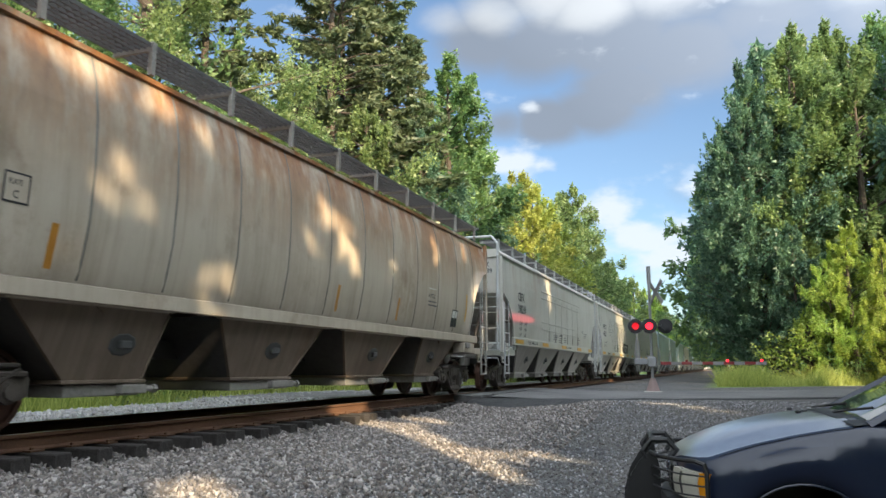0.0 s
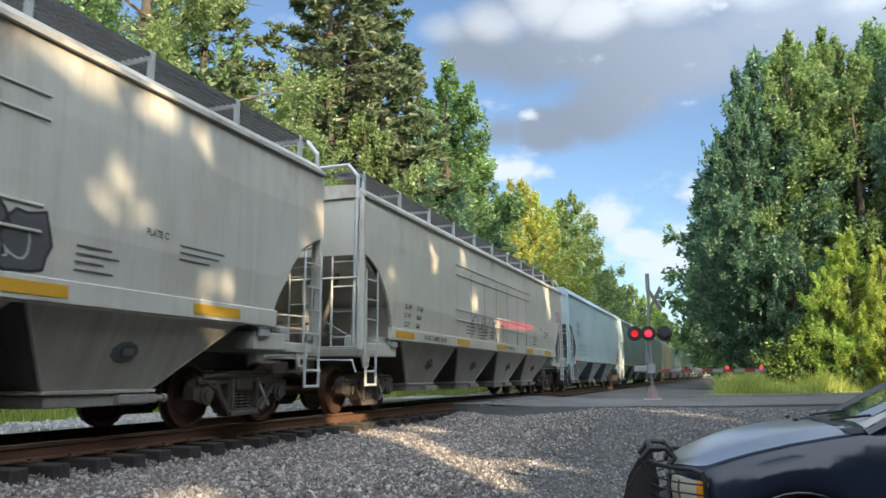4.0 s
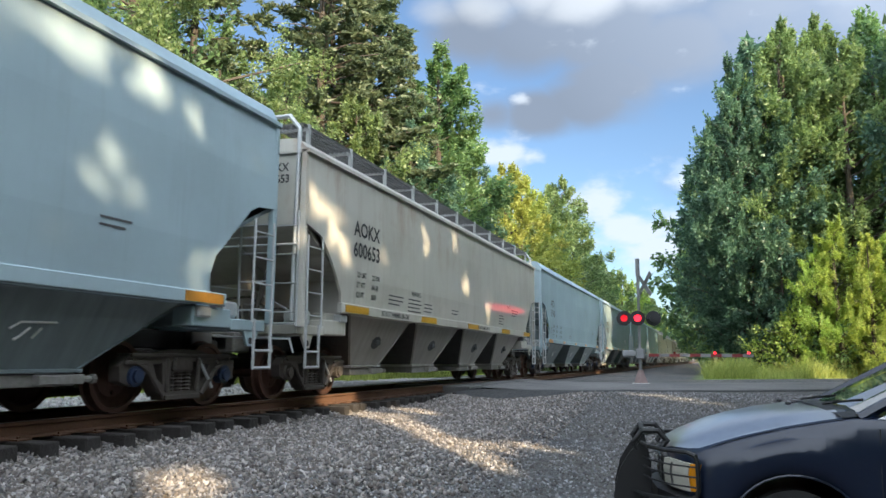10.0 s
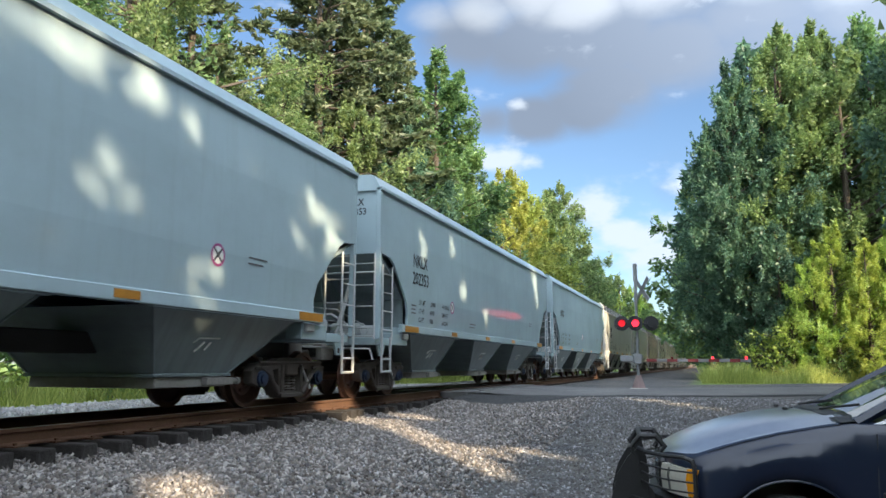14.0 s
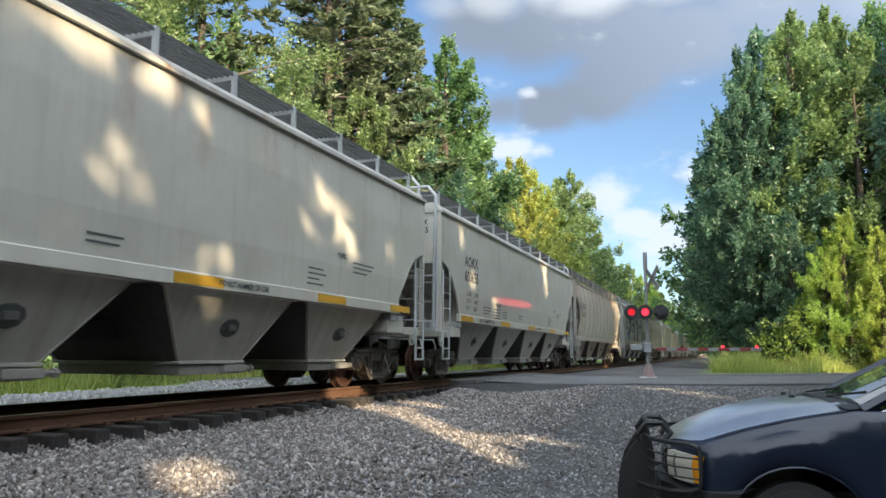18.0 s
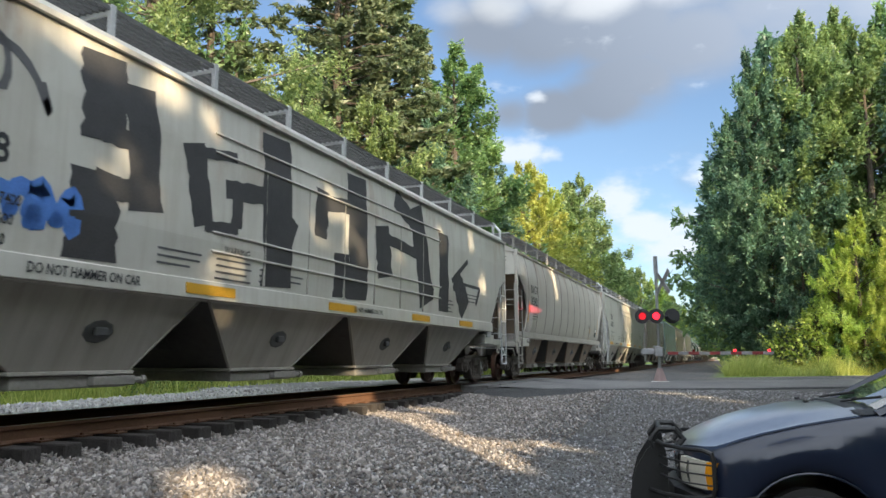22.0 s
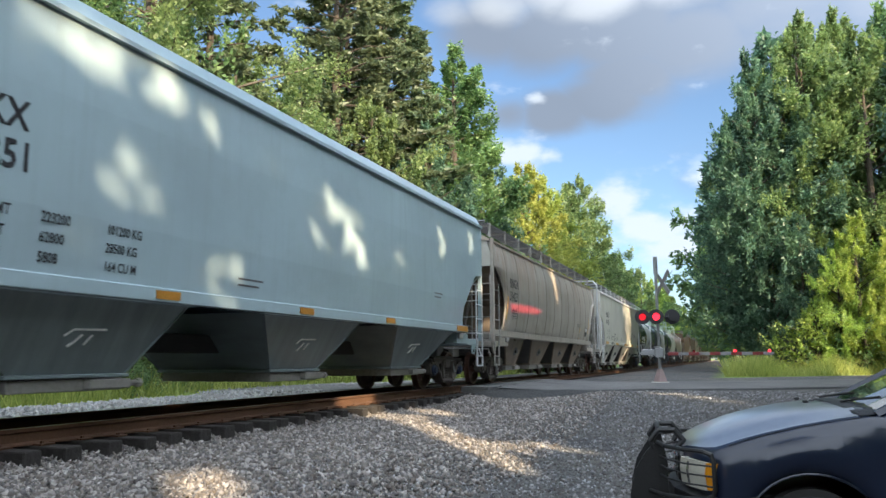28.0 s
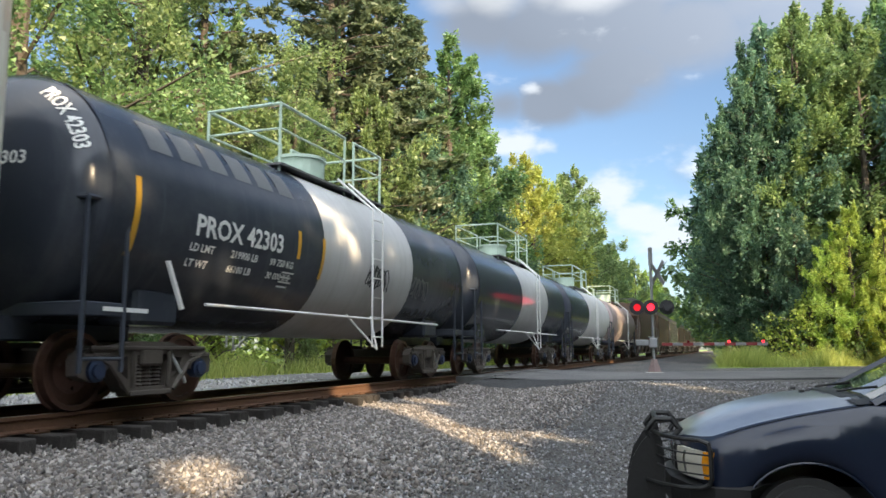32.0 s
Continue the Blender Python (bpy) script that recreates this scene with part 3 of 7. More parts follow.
def add_truck(car, y, blue=False):
    t = part("truck", TRUCK["bolster"], None, car, "grimy cast-steel truck")
    t.location = (0, y, 0)
    for s in (-1, 1):
        w = part("wheelset", TRUCK["wheelset"], None, t, "rusty brown steel wheels on an axle")
        w.location = (0, s * AX, 0.457)
        f = part("side_frame", TRUCK["side_frame"], None, t)
        f.location = (s * 1.0, 0, 0)
        for e in (-.17, 0, .17):
            g = part("spring", TRUCK["spring"], None, t)
            g.location = (s * 1.0, e, 0)
        for e in (-1, 1):
            c = part("bearing_cap", TRUCK["bearing_cap_blue" if blue else "bearing_cap"], None, t)
            c.matrix_basis = pose(s * 1.06, e * AX, 0.457, 0, 0, 0 if s > 0 else 180)
    l = part("brake_lever", TRUCK["brake_lever"], None, t)
    l.location = (1.1, 0, 0)
    return t


class Kind:
    """Numbers of one kind of covered hopper: coupled length, outline of the side, width by height."""

    def __init__(self, length, eave, top, cut, width, sill, sill_off, bays, walkway):
        # bays: top and foot of each discharge bay along the car, from the front of the body
        self.length, self.eave, self.top, self.cut, self.width = length, eave, top, cut, width
        self.sill, self.sill_off, self.bays, self.walkway = sill, sill_off, bays, walkway
        self.half = length / 2 - 0.62       # body ends behind the couplers

    def hw(self, z):
        return interp1(self.width, z)

    def off(self, z):
        return interp1(self.cut, z)


def row_of_bays(length):
    """Four bays side by side with a narrow slot between their tops."""
    h = length / 2 - 0.62
    pitch = (h - 2.0) / 2
    out = []
    for i in range(4):
        a = 2.0 + pitch * i
        mid = a + pitch / 2 + (.3 if i == 0 else -.3 if i == 3 else 0)
        out.append((a + .08, a + pitch - .08, mid - .82, mid + .82))
    return out


KT = Kind(18.4, 4.31, 4.60, [(1.43, 1.5), (1.75, 1.55), (2.05, 1.45), (2.80, .68), (2.90, .48), (2.95, .0), (5, 0)],
          [(1.4, 1.57), (2.2, 1.61), (3.4, 1.61), (4.35, 1.57)], (1.385, 1.555), 1.18, [(1.90, 5.35, 3.15, 4.75), (7.0, 10.15, 7.85, 9.3), (11.8, 15.25, 12.4, 14.0)], False)
KA = Kind(18.7, 4.16, 4.36, [(1.43, 1.45), (1.57, 1.40), (1.87, 1.34), (2.40, .92), (2.76, .55), (2.88, .12), (2.9, 0), (5, 0)],
          [(1.4, 1.56), (2.2, 1.61), (3.4, 1.61), (4.2, 1.58)], (1.50, 1.69), 1.36, [(1.95, 4.97, 2.85, 4.2), (5.45, 8.47, 6.2, 7.6), (8.99, 12.01, 9.86, 11.26), (12.49, 15.51, 13.26, 14.6)], True)
KB = Kind(18.5, 4.16, 4.34, [(1.43, 1.2), (1.8, 1.25), (2.37, 1.18), (2.75, 1.0), (3.09, .63), (3.30, .3), (3.38, 0), (5, 0)],
          [(1.4, 1.40), (1.7, 1.50), (2.2, 1.59), (2.8, 1.62), (3.4, 1.60), (3.8, 1.54), (4.2, 1.42)], (1.385, 1.575), 0.5, [(1.95, 4.30, 2.96, 4.16), (5.35, 8.25, 6.0, 7.6), (9.01, 11.91, 9.66, 11.26), (12.96, 15.31, 13.1, 14.3)], True)
KC = Kind(20.1, 4.16, 4.36, [(1.43, 1.45), (1.57, 1.42), (1.87, 1.30), (2.40, .95), (2.76, .62), (2.95, .18), (3.0, 0), (5, 0)],
          [(1.4, 1.55), (2.2, 1.61), (3.4, 1.61), (4.2, 1.57)], (1.44, 1.69), 1.32, row_of_bays(20.1), True)
KE = Kind(21.0, KC.eave, KC.top, KC.cut, KC.width, KC.sill, KC.sill_off, row_of_bays(21.0), True)
KD = Kind(19.05, KC.eave, KC.top, KC.cut, KC.width, KC.sill, KC.sill_off, row_of_bays(19.05), True)


def side_sheet(k, s):
    """One side of the body: a curved sheet with its corners cut away over the trucks."""
    zs = sorted({z for z, _ in k.cut if z < k.eave} | {z for z, _ in k.width if k.sill[1] < z < k.eave} | {k.sill[1], k.eave, 3.2, 3.8})
    zs = [z for z in zs if z >= k.sill[1] - .01]
    n = 16
    verts, faces = [], []
    for depth in (0, 0.05):
        for z in zs:
            o = k.off(z + 1e-4)
            for i in range(n + 1):
                y = -(k.half - o) + 2 * (k.half - o) * i / n
                verts.append((s * (k.hw(z) - depth), y, z))
    m = n + 1
    h = len(zs) * m
    for j in range(len(zs) - 1):
        for i in range(n):
            a = j * m + i
            q = (a, a + 1, a + m + 1, a + m)
            faces.append(q if s > 0 else q[::-1])
            q = (h + a, h + a + m, h + a + m + 1, h + a + 1)
            faces.append(q if s > 0 else q[::-1])
        for i in (0, n):
            a = j * m + i
            faces.append((a, a + m, h + a + m, h + a))
    return verts, faces


def body_mesh(k):
    zc = [z for z, o in k.cut if o == 0][0]
    h, e = k.half, k.eave
    pieces = []
    for s in (-1, 1):
        y = s * h
        zs = [zc, 3.5, 3.9, e]
        v = [(x * k.hw(z), y, z) for z in zs for x in (-1, 1)] + [(-.9, y, k.top - .08), (.9, y, k.top - .08)]
        f = [(2 * i, 2 * i + 1, 2 * i + 3, 2 * i + 2) for i in range(4)]
        pieces.append(("end_sheet", v, f if s < 0 else [q[::-1] for q in f]))
        # slope sheet under the end
        w0, w1 = k.hw(zc) - .06, 1.35
        yi = s * (h - 3.2)
        v = [(-w0, y, zc), (w0, y, zc), (-w1, yi, 1.30), (w1, yi, 1.30), (-w0, y - s * .02, zc + .05), (w0, y - s * .02, zc + .05), (-w1, yi - s * .05, 1.36), (w1, yi - s * .05, 1.36)]
        f = [(0, 1, 3, 2), (4, 6, 7, 5)]
        f += [(0, 4, 5, 1), (2, 3, 7, 6), (0, 2, 6, 4), (1, 5, 7, 3)]
        pieces.append(("slope_sheet", v, f))
    for s in (-1, 1):
        pieces.append(("side_sheet", *side_sheet(k, s)))
    return pieces


def roof_mesh(k):
    """The roof: a lip along the eaves, sloping sheets, a flat middle."""
    w = k.hw(k.eave)
    half = [(w + .01, k.eave - .05), (w + .06, k.eave - .045), (w + .06, k.eave + .015), (w + .0, k.eave + .03), (w - .13 if k is not KB else w - .2, k.top - .03), (w - .2 if k is not KB else w - .3, k.top), (.4, k.top + .03)]
    prof = half + [(-x, z) for x, z in half[::-1]]
    ys = [-k.half - .05 + (2 * k.half + .1) * i / 14 for i in range(15)]
    n = len(prof)
    verts = [(x, y, z) for y in ys for x, z in prof]
    faces = [(j * n + i, j * n + i + 1, (j + 1) * n + i + 1, (j + 1) * n + i) for j in range(14) for i in range(n - 1)]
    faces += [tuple(range(n)), tuple(range(14 * n, 15 * n))[::-1]]
    return verts, faces


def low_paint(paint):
    """The darker coat of the bays and the under-floor sheets of a car: grime, with their shade put into the colour."""
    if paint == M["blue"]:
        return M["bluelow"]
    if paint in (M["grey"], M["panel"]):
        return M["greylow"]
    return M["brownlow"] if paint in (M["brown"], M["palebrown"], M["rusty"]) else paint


def add_bay(car, k, paint, t0, t1, b0, b1):
    """A discharge bay: sloping end sheets, painted side plates under a flange, the outlet and its slide gate."""
    ya, yb, c0, c1 = (v - k.half for v in (t0, t1, b0, b1))
    z0, z1 = k.sill[0] + .02, .56
    mid = (c0 + c1) / 2
    w0, w1 = k.hw(k.sill[0] + .1) - .10, 1.04
    v = [(-w0, ya, z0), (w0, ya, z0), (w0, yb, z0), (-w0, yb, z0), (-w1, c0, z1), (w1, c0, z1), (w1, c1, z1), (-w1, c1, z1)]
    bm = bm_of(v, [(0, 1, 5, 4), (1, 2, 6, 5), (2, 3, 7, 6), (3, 0, 4, 7), (4, 5, 6, 7)])
    bmesh.ops.recalc_face_normals(bm, faces=bm.faces)
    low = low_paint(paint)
    # the sloping end sheets carry their shade in the material's colour
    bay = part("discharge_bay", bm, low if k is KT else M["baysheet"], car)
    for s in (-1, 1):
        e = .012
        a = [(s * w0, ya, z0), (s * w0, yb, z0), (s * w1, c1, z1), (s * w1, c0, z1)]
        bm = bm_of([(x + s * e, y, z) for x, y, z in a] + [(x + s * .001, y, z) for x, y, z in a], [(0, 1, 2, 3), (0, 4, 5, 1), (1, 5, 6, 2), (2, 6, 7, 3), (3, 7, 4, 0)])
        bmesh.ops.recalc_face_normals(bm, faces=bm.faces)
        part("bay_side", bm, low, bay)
        # turned-out edges of the end sheets, seen as a rim down both sides of the plate
        for top, foot, o in ((ya, c0, -1), (yb, c1, 1)):
            bm = bm_of([(s * (w0 - .01), top, z0), (s * (w0 + .035), top, z0), (s * (w1 + .035), foot, z1), (s * (w1 - .01), foot, z1)] +
                       [(s * (w0 - .01), top + o * .02, z0), (s * (w0 + .035), top + o * .02, z0), (s * (w1 + .035), foot + o * .02, z1), (s * (w1 - .01), foot + o * .02, z1)],
                       [(0, 1, 2, 3), (4, 7, 6, 5), (0, 4, 5, 1), (1, 5, 6, 2), (2, 6, 7, 3), (3, 7, 4, 0)])
            bmesh.ops.recalc_face_normals(bm, faces=bm.faces)
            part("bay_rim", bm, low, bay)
        bm = bmesh.new()
        box(bm, s * (w0 - .02), s * (w0 + .06), ya - .06, yb + .06, z0 - .035, z0 - .012, .004)
        part("bay_flange", bm, paint, bay)
    if k is KT:      # pale stencilled mark: a bow over two short legs
        def on(y, z):
            f = (z0 - z) / (z0 - z1)
            return (w0 + (w1 - w0) * f + .016, y, z)
        zc, yc = z0 - (z0 - z1) * .46, mid - .05
        bm = bmesh.new()
        pipe(bm, [on(yc - .26, zc - .05), on(yc - .16, zc + .02), on(yc + .28, zc + .03)], .014, 5)
        pipe(bm, [on(yc - .02, zc - .03), on(yc - .10, zc - .12), on(yc - .16, zc - .16)], .014, 5)
        pipe(bm, [on(yc + .12, zc - .03), on(yc + .05, zc - .14)], .014, 5)
        part("stencil_mark", bm, M["white"], bay)
    else:            # bolted vibrator pocket in a ring of soot
        f = .52
        x, zc = w0 + (w1 - w0) * f + .014, z0 - (z0 - z1) * f
        lean = math.atan2(w0 - w1, z0 - z1)
        bm = bmesh.new()
        bmesh.ops.create_cone(bm, cap_ends=True, segments=9, radius1=.19, radius2=.16, depth=.012)
        bmesh.ops.transform(bm, matrix=Matrix.Translation((x, mid + .12, zc)) @ Matrix.Rotation(math.pi / 2 + lean, 4, "Y") @ Matrix.Diagonal((.8, 1.25, 1, 1)), verts=bm.verts)
        part("vibrator_plate", bm, M["underside"], bay)
        bm = bmesh.new()
        box(bm, x, x + .07, mid + .03, mid + .21, zc - .05, zc + .05, .015)
        part("vibrator_pocket", bm, M["underside"], bay)
    bm = bmesh.new()
    box(bm, -w1 - .05, w1 + .06, c0 - .05, c1 + .05, z1 - .045, z1, .008)
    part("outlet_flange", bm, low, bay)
    bm = bmesh.new()
    box(bm, -w1, w1 + .02, c0 + .02, c1 - .02, z1 - .19, z1 - .05, .01)
    part("outlet_frame", bm, M["outlet"], bay)
    bm = bmesh.new()
    box(bm, w1 - .1, w1 + .12, mid + .2, c1 + .02, z1 - .17, z1 - .06, .01)
    part("gate_drive", bm, M["outlet"], bay)
    bm = bmesh.new()
    rod(bm, (w1 + .06, c1 + .02, z1 - .115), (w1 + .06, c1 + .2, z1 - .115), .035, 8)
    rod(bm, (w1 + .06, c1 + .16, z1 - .115), (w1 + .06, c1 + .22, z1 - .115), .055, 8)
    part("capstan", bm, M["outlet"], bay)


def ladder(bm, x, y0, y1, z0, z1, rungs, axis_x=False, r=.017):
    """A ladder; its rails stand at y0 and y1 (or at x=y0 and x=y1 on an end)."""
    def at(v, z):
        return (v, x, z) if axis_x else (x, v, z)
    for v in (y0, y1):
        rod(bm, at(v, z0), at(v, z1), r * 1.2, 6)
    for i in range(rungs):
        z = z0 + (z1 - z0) * (i + .5) / rungs
        rod(bm, at(y0, z), at(y1, z), r * .8, 6)


def make_hopper(k, paint, name, label):
    """One covered hopper car with all its parts, standing at the origin."""
    car = thing(name, label, "freight car", "cars of the freight train")
    for nm, v, f in body_mesh(k):
        # slope sheet: its darker coat holds the shade beneath the end
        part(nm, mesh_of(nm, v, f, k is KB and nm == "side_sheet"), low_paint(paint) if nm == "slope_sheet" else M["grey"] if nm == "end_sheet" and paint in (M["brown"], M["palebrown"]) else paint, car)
    v, f = roof_mesh(k)
    part("roof", mesh_of("roof", v, f), paint, car)
    h = k.half
    for s in (-1, 1):
        bm = bmesh.new()
        ys = h - k.sill_off
        x = k.hw(k.sill[0] + .1)
        box(bm, s * (x - .06), s * (x + .035), -ys, ys, k.sill[0], k.sill[1], .012)
        part("side_sill", bm, paint, car)
    for row in k.bays:
        add_bay(car, k, paint, *row)
    bm = bmesh.new()
    box(bm, -.3, .3, -h - .2, h + .2, .82, 1.10, .02)
    part("centre_sill", bm, M["dark"], car)
    bright = M["bright"] if k is not KB else M["outlet"]
    zc = [z for z, o in k.cut if o == 0][0]
    for s in (-1, 1):
        y = s * h
        # plates added under the slope sheet to block the view through: one across the car, one along it
        bm = bmesh.new()
        box(bm, -1.44, 1.44, y - s * 1.62, y - s * 1.59, 1.1, zc - 1.59 / 3.2 * (zc - 1.30) - .01)
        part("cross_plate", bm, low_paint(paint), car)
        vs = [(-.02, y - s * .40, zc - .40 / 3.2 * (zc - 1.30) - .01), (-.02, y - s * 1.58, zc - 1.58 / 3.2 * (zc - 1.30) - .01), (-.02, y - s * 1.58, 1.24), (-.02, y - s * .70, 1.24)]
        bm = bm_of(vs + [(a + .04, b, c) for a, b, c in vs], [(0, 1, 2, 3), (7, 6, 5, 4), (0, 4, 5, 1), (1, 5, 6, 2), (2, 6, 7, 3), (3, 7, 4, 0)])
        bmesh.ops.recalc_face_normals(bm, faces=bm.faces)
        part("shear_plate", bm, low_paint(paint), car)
        bm = bmesh.new()
        pipe(bm, [(1.52, y + s * .16, .78), (1.46, y + s * .18, 1.0), (.5, y + s * .22, 1.02), (.22, y + s * .34, 1.06), (-.9, y + s * .2, 1.04)], .018)
        part("uncoupling_lever", bm, bright, car)
        bm = bmesh.new()
        pipe(bm, [(-.42, y + s * .12, .98), (-.40, y + s * .34, .82), (-.30, y + s * .50, .56), (-.15, y + s * .60, .52)], .03)
        part("brake_hose", bm, M["dark"], car)
        bm = bmesh.new()
        for z0, z1, dy in ((1.42, 1.95, .42), (1.35, 1.7, .62)):
            pipe(bm, [(-1.2, y - s * dy, z0), (-.5, y - s * dy, z1), (.35, y - s * (dy + .1), z1 - .1), (1.25, y - s * (dy + .2), z0 - .06)], .016)
        part("brake_pipe", bm, bright, car)
        bm = bmesh.new()
        box(bm, .95, 1.30, y - s * .45, y - s * .78, 1.27, 1.50, .03)
        rod(bm, (1.08, y - s * .42, 1.40), (1.08, y - s * .36, 1.40), .07, 10)
        part("brake_valve", bm, bright, car)
        for sx in (-1, 1):
            bm = bmesh.new()
            box(bm, sx * 1.40, sx * 1.56, y - s * 1.42, y - s * 1.70, k.sill[0] - .16, k.sill[0] - .02, .02)
            part("jacking_pad", bm, bright, car)
        bm = bmesh.new()
        box(bm, -1.50, 1.50, y - .02, y - s * .9, 1.08, 1.24, .015)
        part("end_platform", bm, paint, car)
        bm = bmesh.new()
        box(bm, -.42, .42, y + s * .2, y - s * .3, .78, 1.12, .02)
        part("striker", bm, M["outlet"], car)
        for sx in (-1, 1):
            bm = bmesh.new()
            box(bm, sx * 1.18, sx * 1.5, y - s * .9, y - s * 1.75, 1.10, 1.36, .015)
            box(bm, sx * 1.1, sx * 1.36, y - s * 1.2, y - s * 1.6, 1.30, 1.5, .01)
            part("bolster_end", bm, paint, car)
            bm = bmesh.new()
            xe = sx * 1.46
            vs = [(xe - .02, y - s * .15, 1.10), (xe - .02, y - s * .55, 1.10), (xe - .02, y - s * .44, .86), (xe - .02, y - s * .30, .86)]
            bb = bm_of(vs + [(a + .04, b, c) for a, b, c in vs], [(0, 1, 2, 3), (7, 6, 5, 4), (0, 4, 5, 1), (1, 5, 6, 2), (2, 6, 7, 3), (3, 7, 4, 0)])
            bmesh.ops.recalc_face_normals(bb, faces=bb.faces)
            bm.free()
            part("jacking_lug", bb, paint, car)
            # a solid dark disc stands in for the shaded hole of the eye
            bm = bmesh.new()
            rod(bm, (xe - .024, y - s * .37, .94), (xe + .024, y - s * .37, .94), .05, 10)
            part("lug_eye", bm, M["dark"], car)
        bm = bmesh.new()
        box(bm, -.12, .12, y + s * .15, y + s * .48, .74, .98, .03)
        box(bm, -.17, .13, y + s * .40, y + s * .66, .72, 1.0, .05)
        part("coupler", bm, M["iron"], car)
        # corner post, ladders and steps on both sides
        for sx in (-1, 1):
            bm = bmesh.new()
            xo = sx * (k.hw(3) - .06)
            box(bm, xo - .05, xo + .05, y - .05, y + .05, 1.2, k.eave + .02, .01)
            part("corner_post", bm, paint, car)
        for sx in (-1, 1):
            xs = sx * (k.hw(2) + .02)
            bm = bmesh.new()
            ladder(bm, xs, y - s * .06, y - s * .56, 1.2, 2.72 if not k is KB else 2.9, 4)
            part("side_ladder", bm, bright, car)
            bm = bmesh.new()
            pipe(bm, [(xs, y - s * .06, 1.25), (xs, y - s * .06, .55), (xs, y - s * .5, .55), (xs, y - s * .5, 1.25)], .026)
            rod(bm, (xs, y - s * .06, .8), (xs, y - s * .5, .8), .02)
            part("stirrup_step", bm, bright, car)
        bm = bmesh.new()
        ladder(bm, y + s * .07, 1.5, .95, 1.2, 3.1 if k is not KT else 2.95, 4, True)
        part("end_ladder", bm, bright, car)
        bm = bmesh.new()
        for z in (2.55, 1.25):
            rod(bm, (-1.5, y + s * .10, z), (1.5, y + s * .10, z), .02)
        part("grab_iron", bm, bright, car)
        # brake gear and stiffeners behind the end opening
        bm = bmesh.new()
        for sx in (-1, 1):
            rod(bm, (sx * .55, y - s * .1, 1.25), (sx * .75, y - s * .55, 2.75), .045)
        box(bm, -.8, -.1, y - s * .5, y - s * .85, 1.3, 1.62, .03)
        rod(bm, (.2, y - s * .7, 1.42), (.9, y - s * .7, 1.42), .15, 12)
        pipe(bm, [(-.9, y - s * .3, 1.3), (-.5, y - s * .45, 1.7), (.3, y - s * .4, 1.75), (.7, y - s * .6, 1.45)], .025)
        part("brake_gear", bm, bright if k is KT else M["iron"], car)
    if k.walkway:
        for s in (-1, 1):
            bm = bmesh.new()
            z = k.top + .35
            for i in range(7):
                x = s * (.79 + i * .0945)
                box(bm, x - .012, x + .012, -h + .2, h - .2, z - .05, z)
            yy = -h + .2
            while yy < h - .2:
                box(bm, s * .79, s * 1.36, yy - .012, yy + .012, z - .034, z - .004)
                yy += .12
            part("roof_walkway", bm, M["grate"], car, "open steel grating along the roof")
            for i in range(11):
                bm = bmesh.new()
                y = -h + .4 + (2 * h - .8) * i / 10
                box(bm, s * 1.33, s * 1.39, y - .035, y + .035, k.top - .06, k.top + .37)
                box(bm, s * .75, s * 1.35, y - .02, y + .02, k.top + .26, k.top + .32)
                part("walkway_bracket", bm, bright, car)
        bm = bmesh.new()
        box(bm, -.38, .38, -h + .7, h - .7, k.top - .02, k.top + .14, .03)
        part("hatch_cover", bm, paint, car)
        for s in (-1, 1):
            bm = bmesh.new()
            y = s * (h + .04)
            pipe(bm, [(1.4, y, 1.3), (1.45, y, k.top + .16), (1.25, y, k.top + .40), (-1.25, y, k.top + .40), (-1.45, y, k.top + .16), (-1.4, y, 1.3)] if k is not KB else [(1.36, y, k.top + .35), (-1.36, y, k.top + .35)], .04)
            part("end_rail", bm, bright if k is not KB else M["grate"], car)
    else:
        bm = bmesh.new()
        for i in range(5):
            x = -.5 + i * .25
            box(bm, x - .012, x + .012, -h, h, k.top + .01, k.top + .05)
        for s in (-1, 1):
            for j in range(14):
                x = -.9 + j * 1.8 / 13
                box(bm, x - .012, x + .012, s * h - .02, s * (h + .12) + .02, k.top - .1, k.top - .04)
        part("roof_walkway", bm, M["grate"], car)
    if k is KB:      # weld ribs
        for s in (-1, 1):
            for i in range(1, 13):
                y = -h + 2 * h * i / 13
                zs = [z for z in (1.6, 1.8, 2.2, 2.8, 3.4, 3.8, 4.1) if abs(y) < h - k.off(z) - .05]
                if len(zs) < 2:
                    continue
                bm = bmesh.new()
                vs = [[bm.verts.new((s * (k.hw(z) + d), y + a, z)) for a, d in ((-.02, .001), (0, .012), (.02, .001))] for z in zs]
                for a, b in zip(vs, vs[1:]):
                    for j in (0, 1):
                        bm.faces.new((a[j], a[j + 1], b[j + 1], b[j]))
                part("weld_rib", bm, M["seam"], car)
    if k in (KC, KD, KE):      # raised horizontal ribs on the flat panels, weld seams between the panels
        y0, y1, zs = (5.85, 14.25, (3.66, 3.40, 2.33, 2.08)) if k is KE else (5.3, 13.2, (3.52, 3.27, 2.38, 2.12))
        for s in (-1, 1):
            for z in zs:
                bm = bmesh.new()
                box(bm, s * (k.hw(z) - .01), s * (k.hw(z) + .022), y0 - h, y1 - h, z - .016, z + .016, .008)
                part("panel_rib", bm, paint, car)
            for i in range(1, 7):
                y = y0 + 1.22 * i - h
                bm = bmesh.new()
                box(bm, s * (k.hw(3) - .02), s * (k.hw(3) + .006), y - .012, y + .012, k.sill[1] + .02, 2.2)
                box(bm, s * (k.hw(3) - .02), s * (k.hw(3) + .006), y - .012, y + .012, 2.2, 3.4)
                part("panel_seam", bm, M["panelseam"], car)
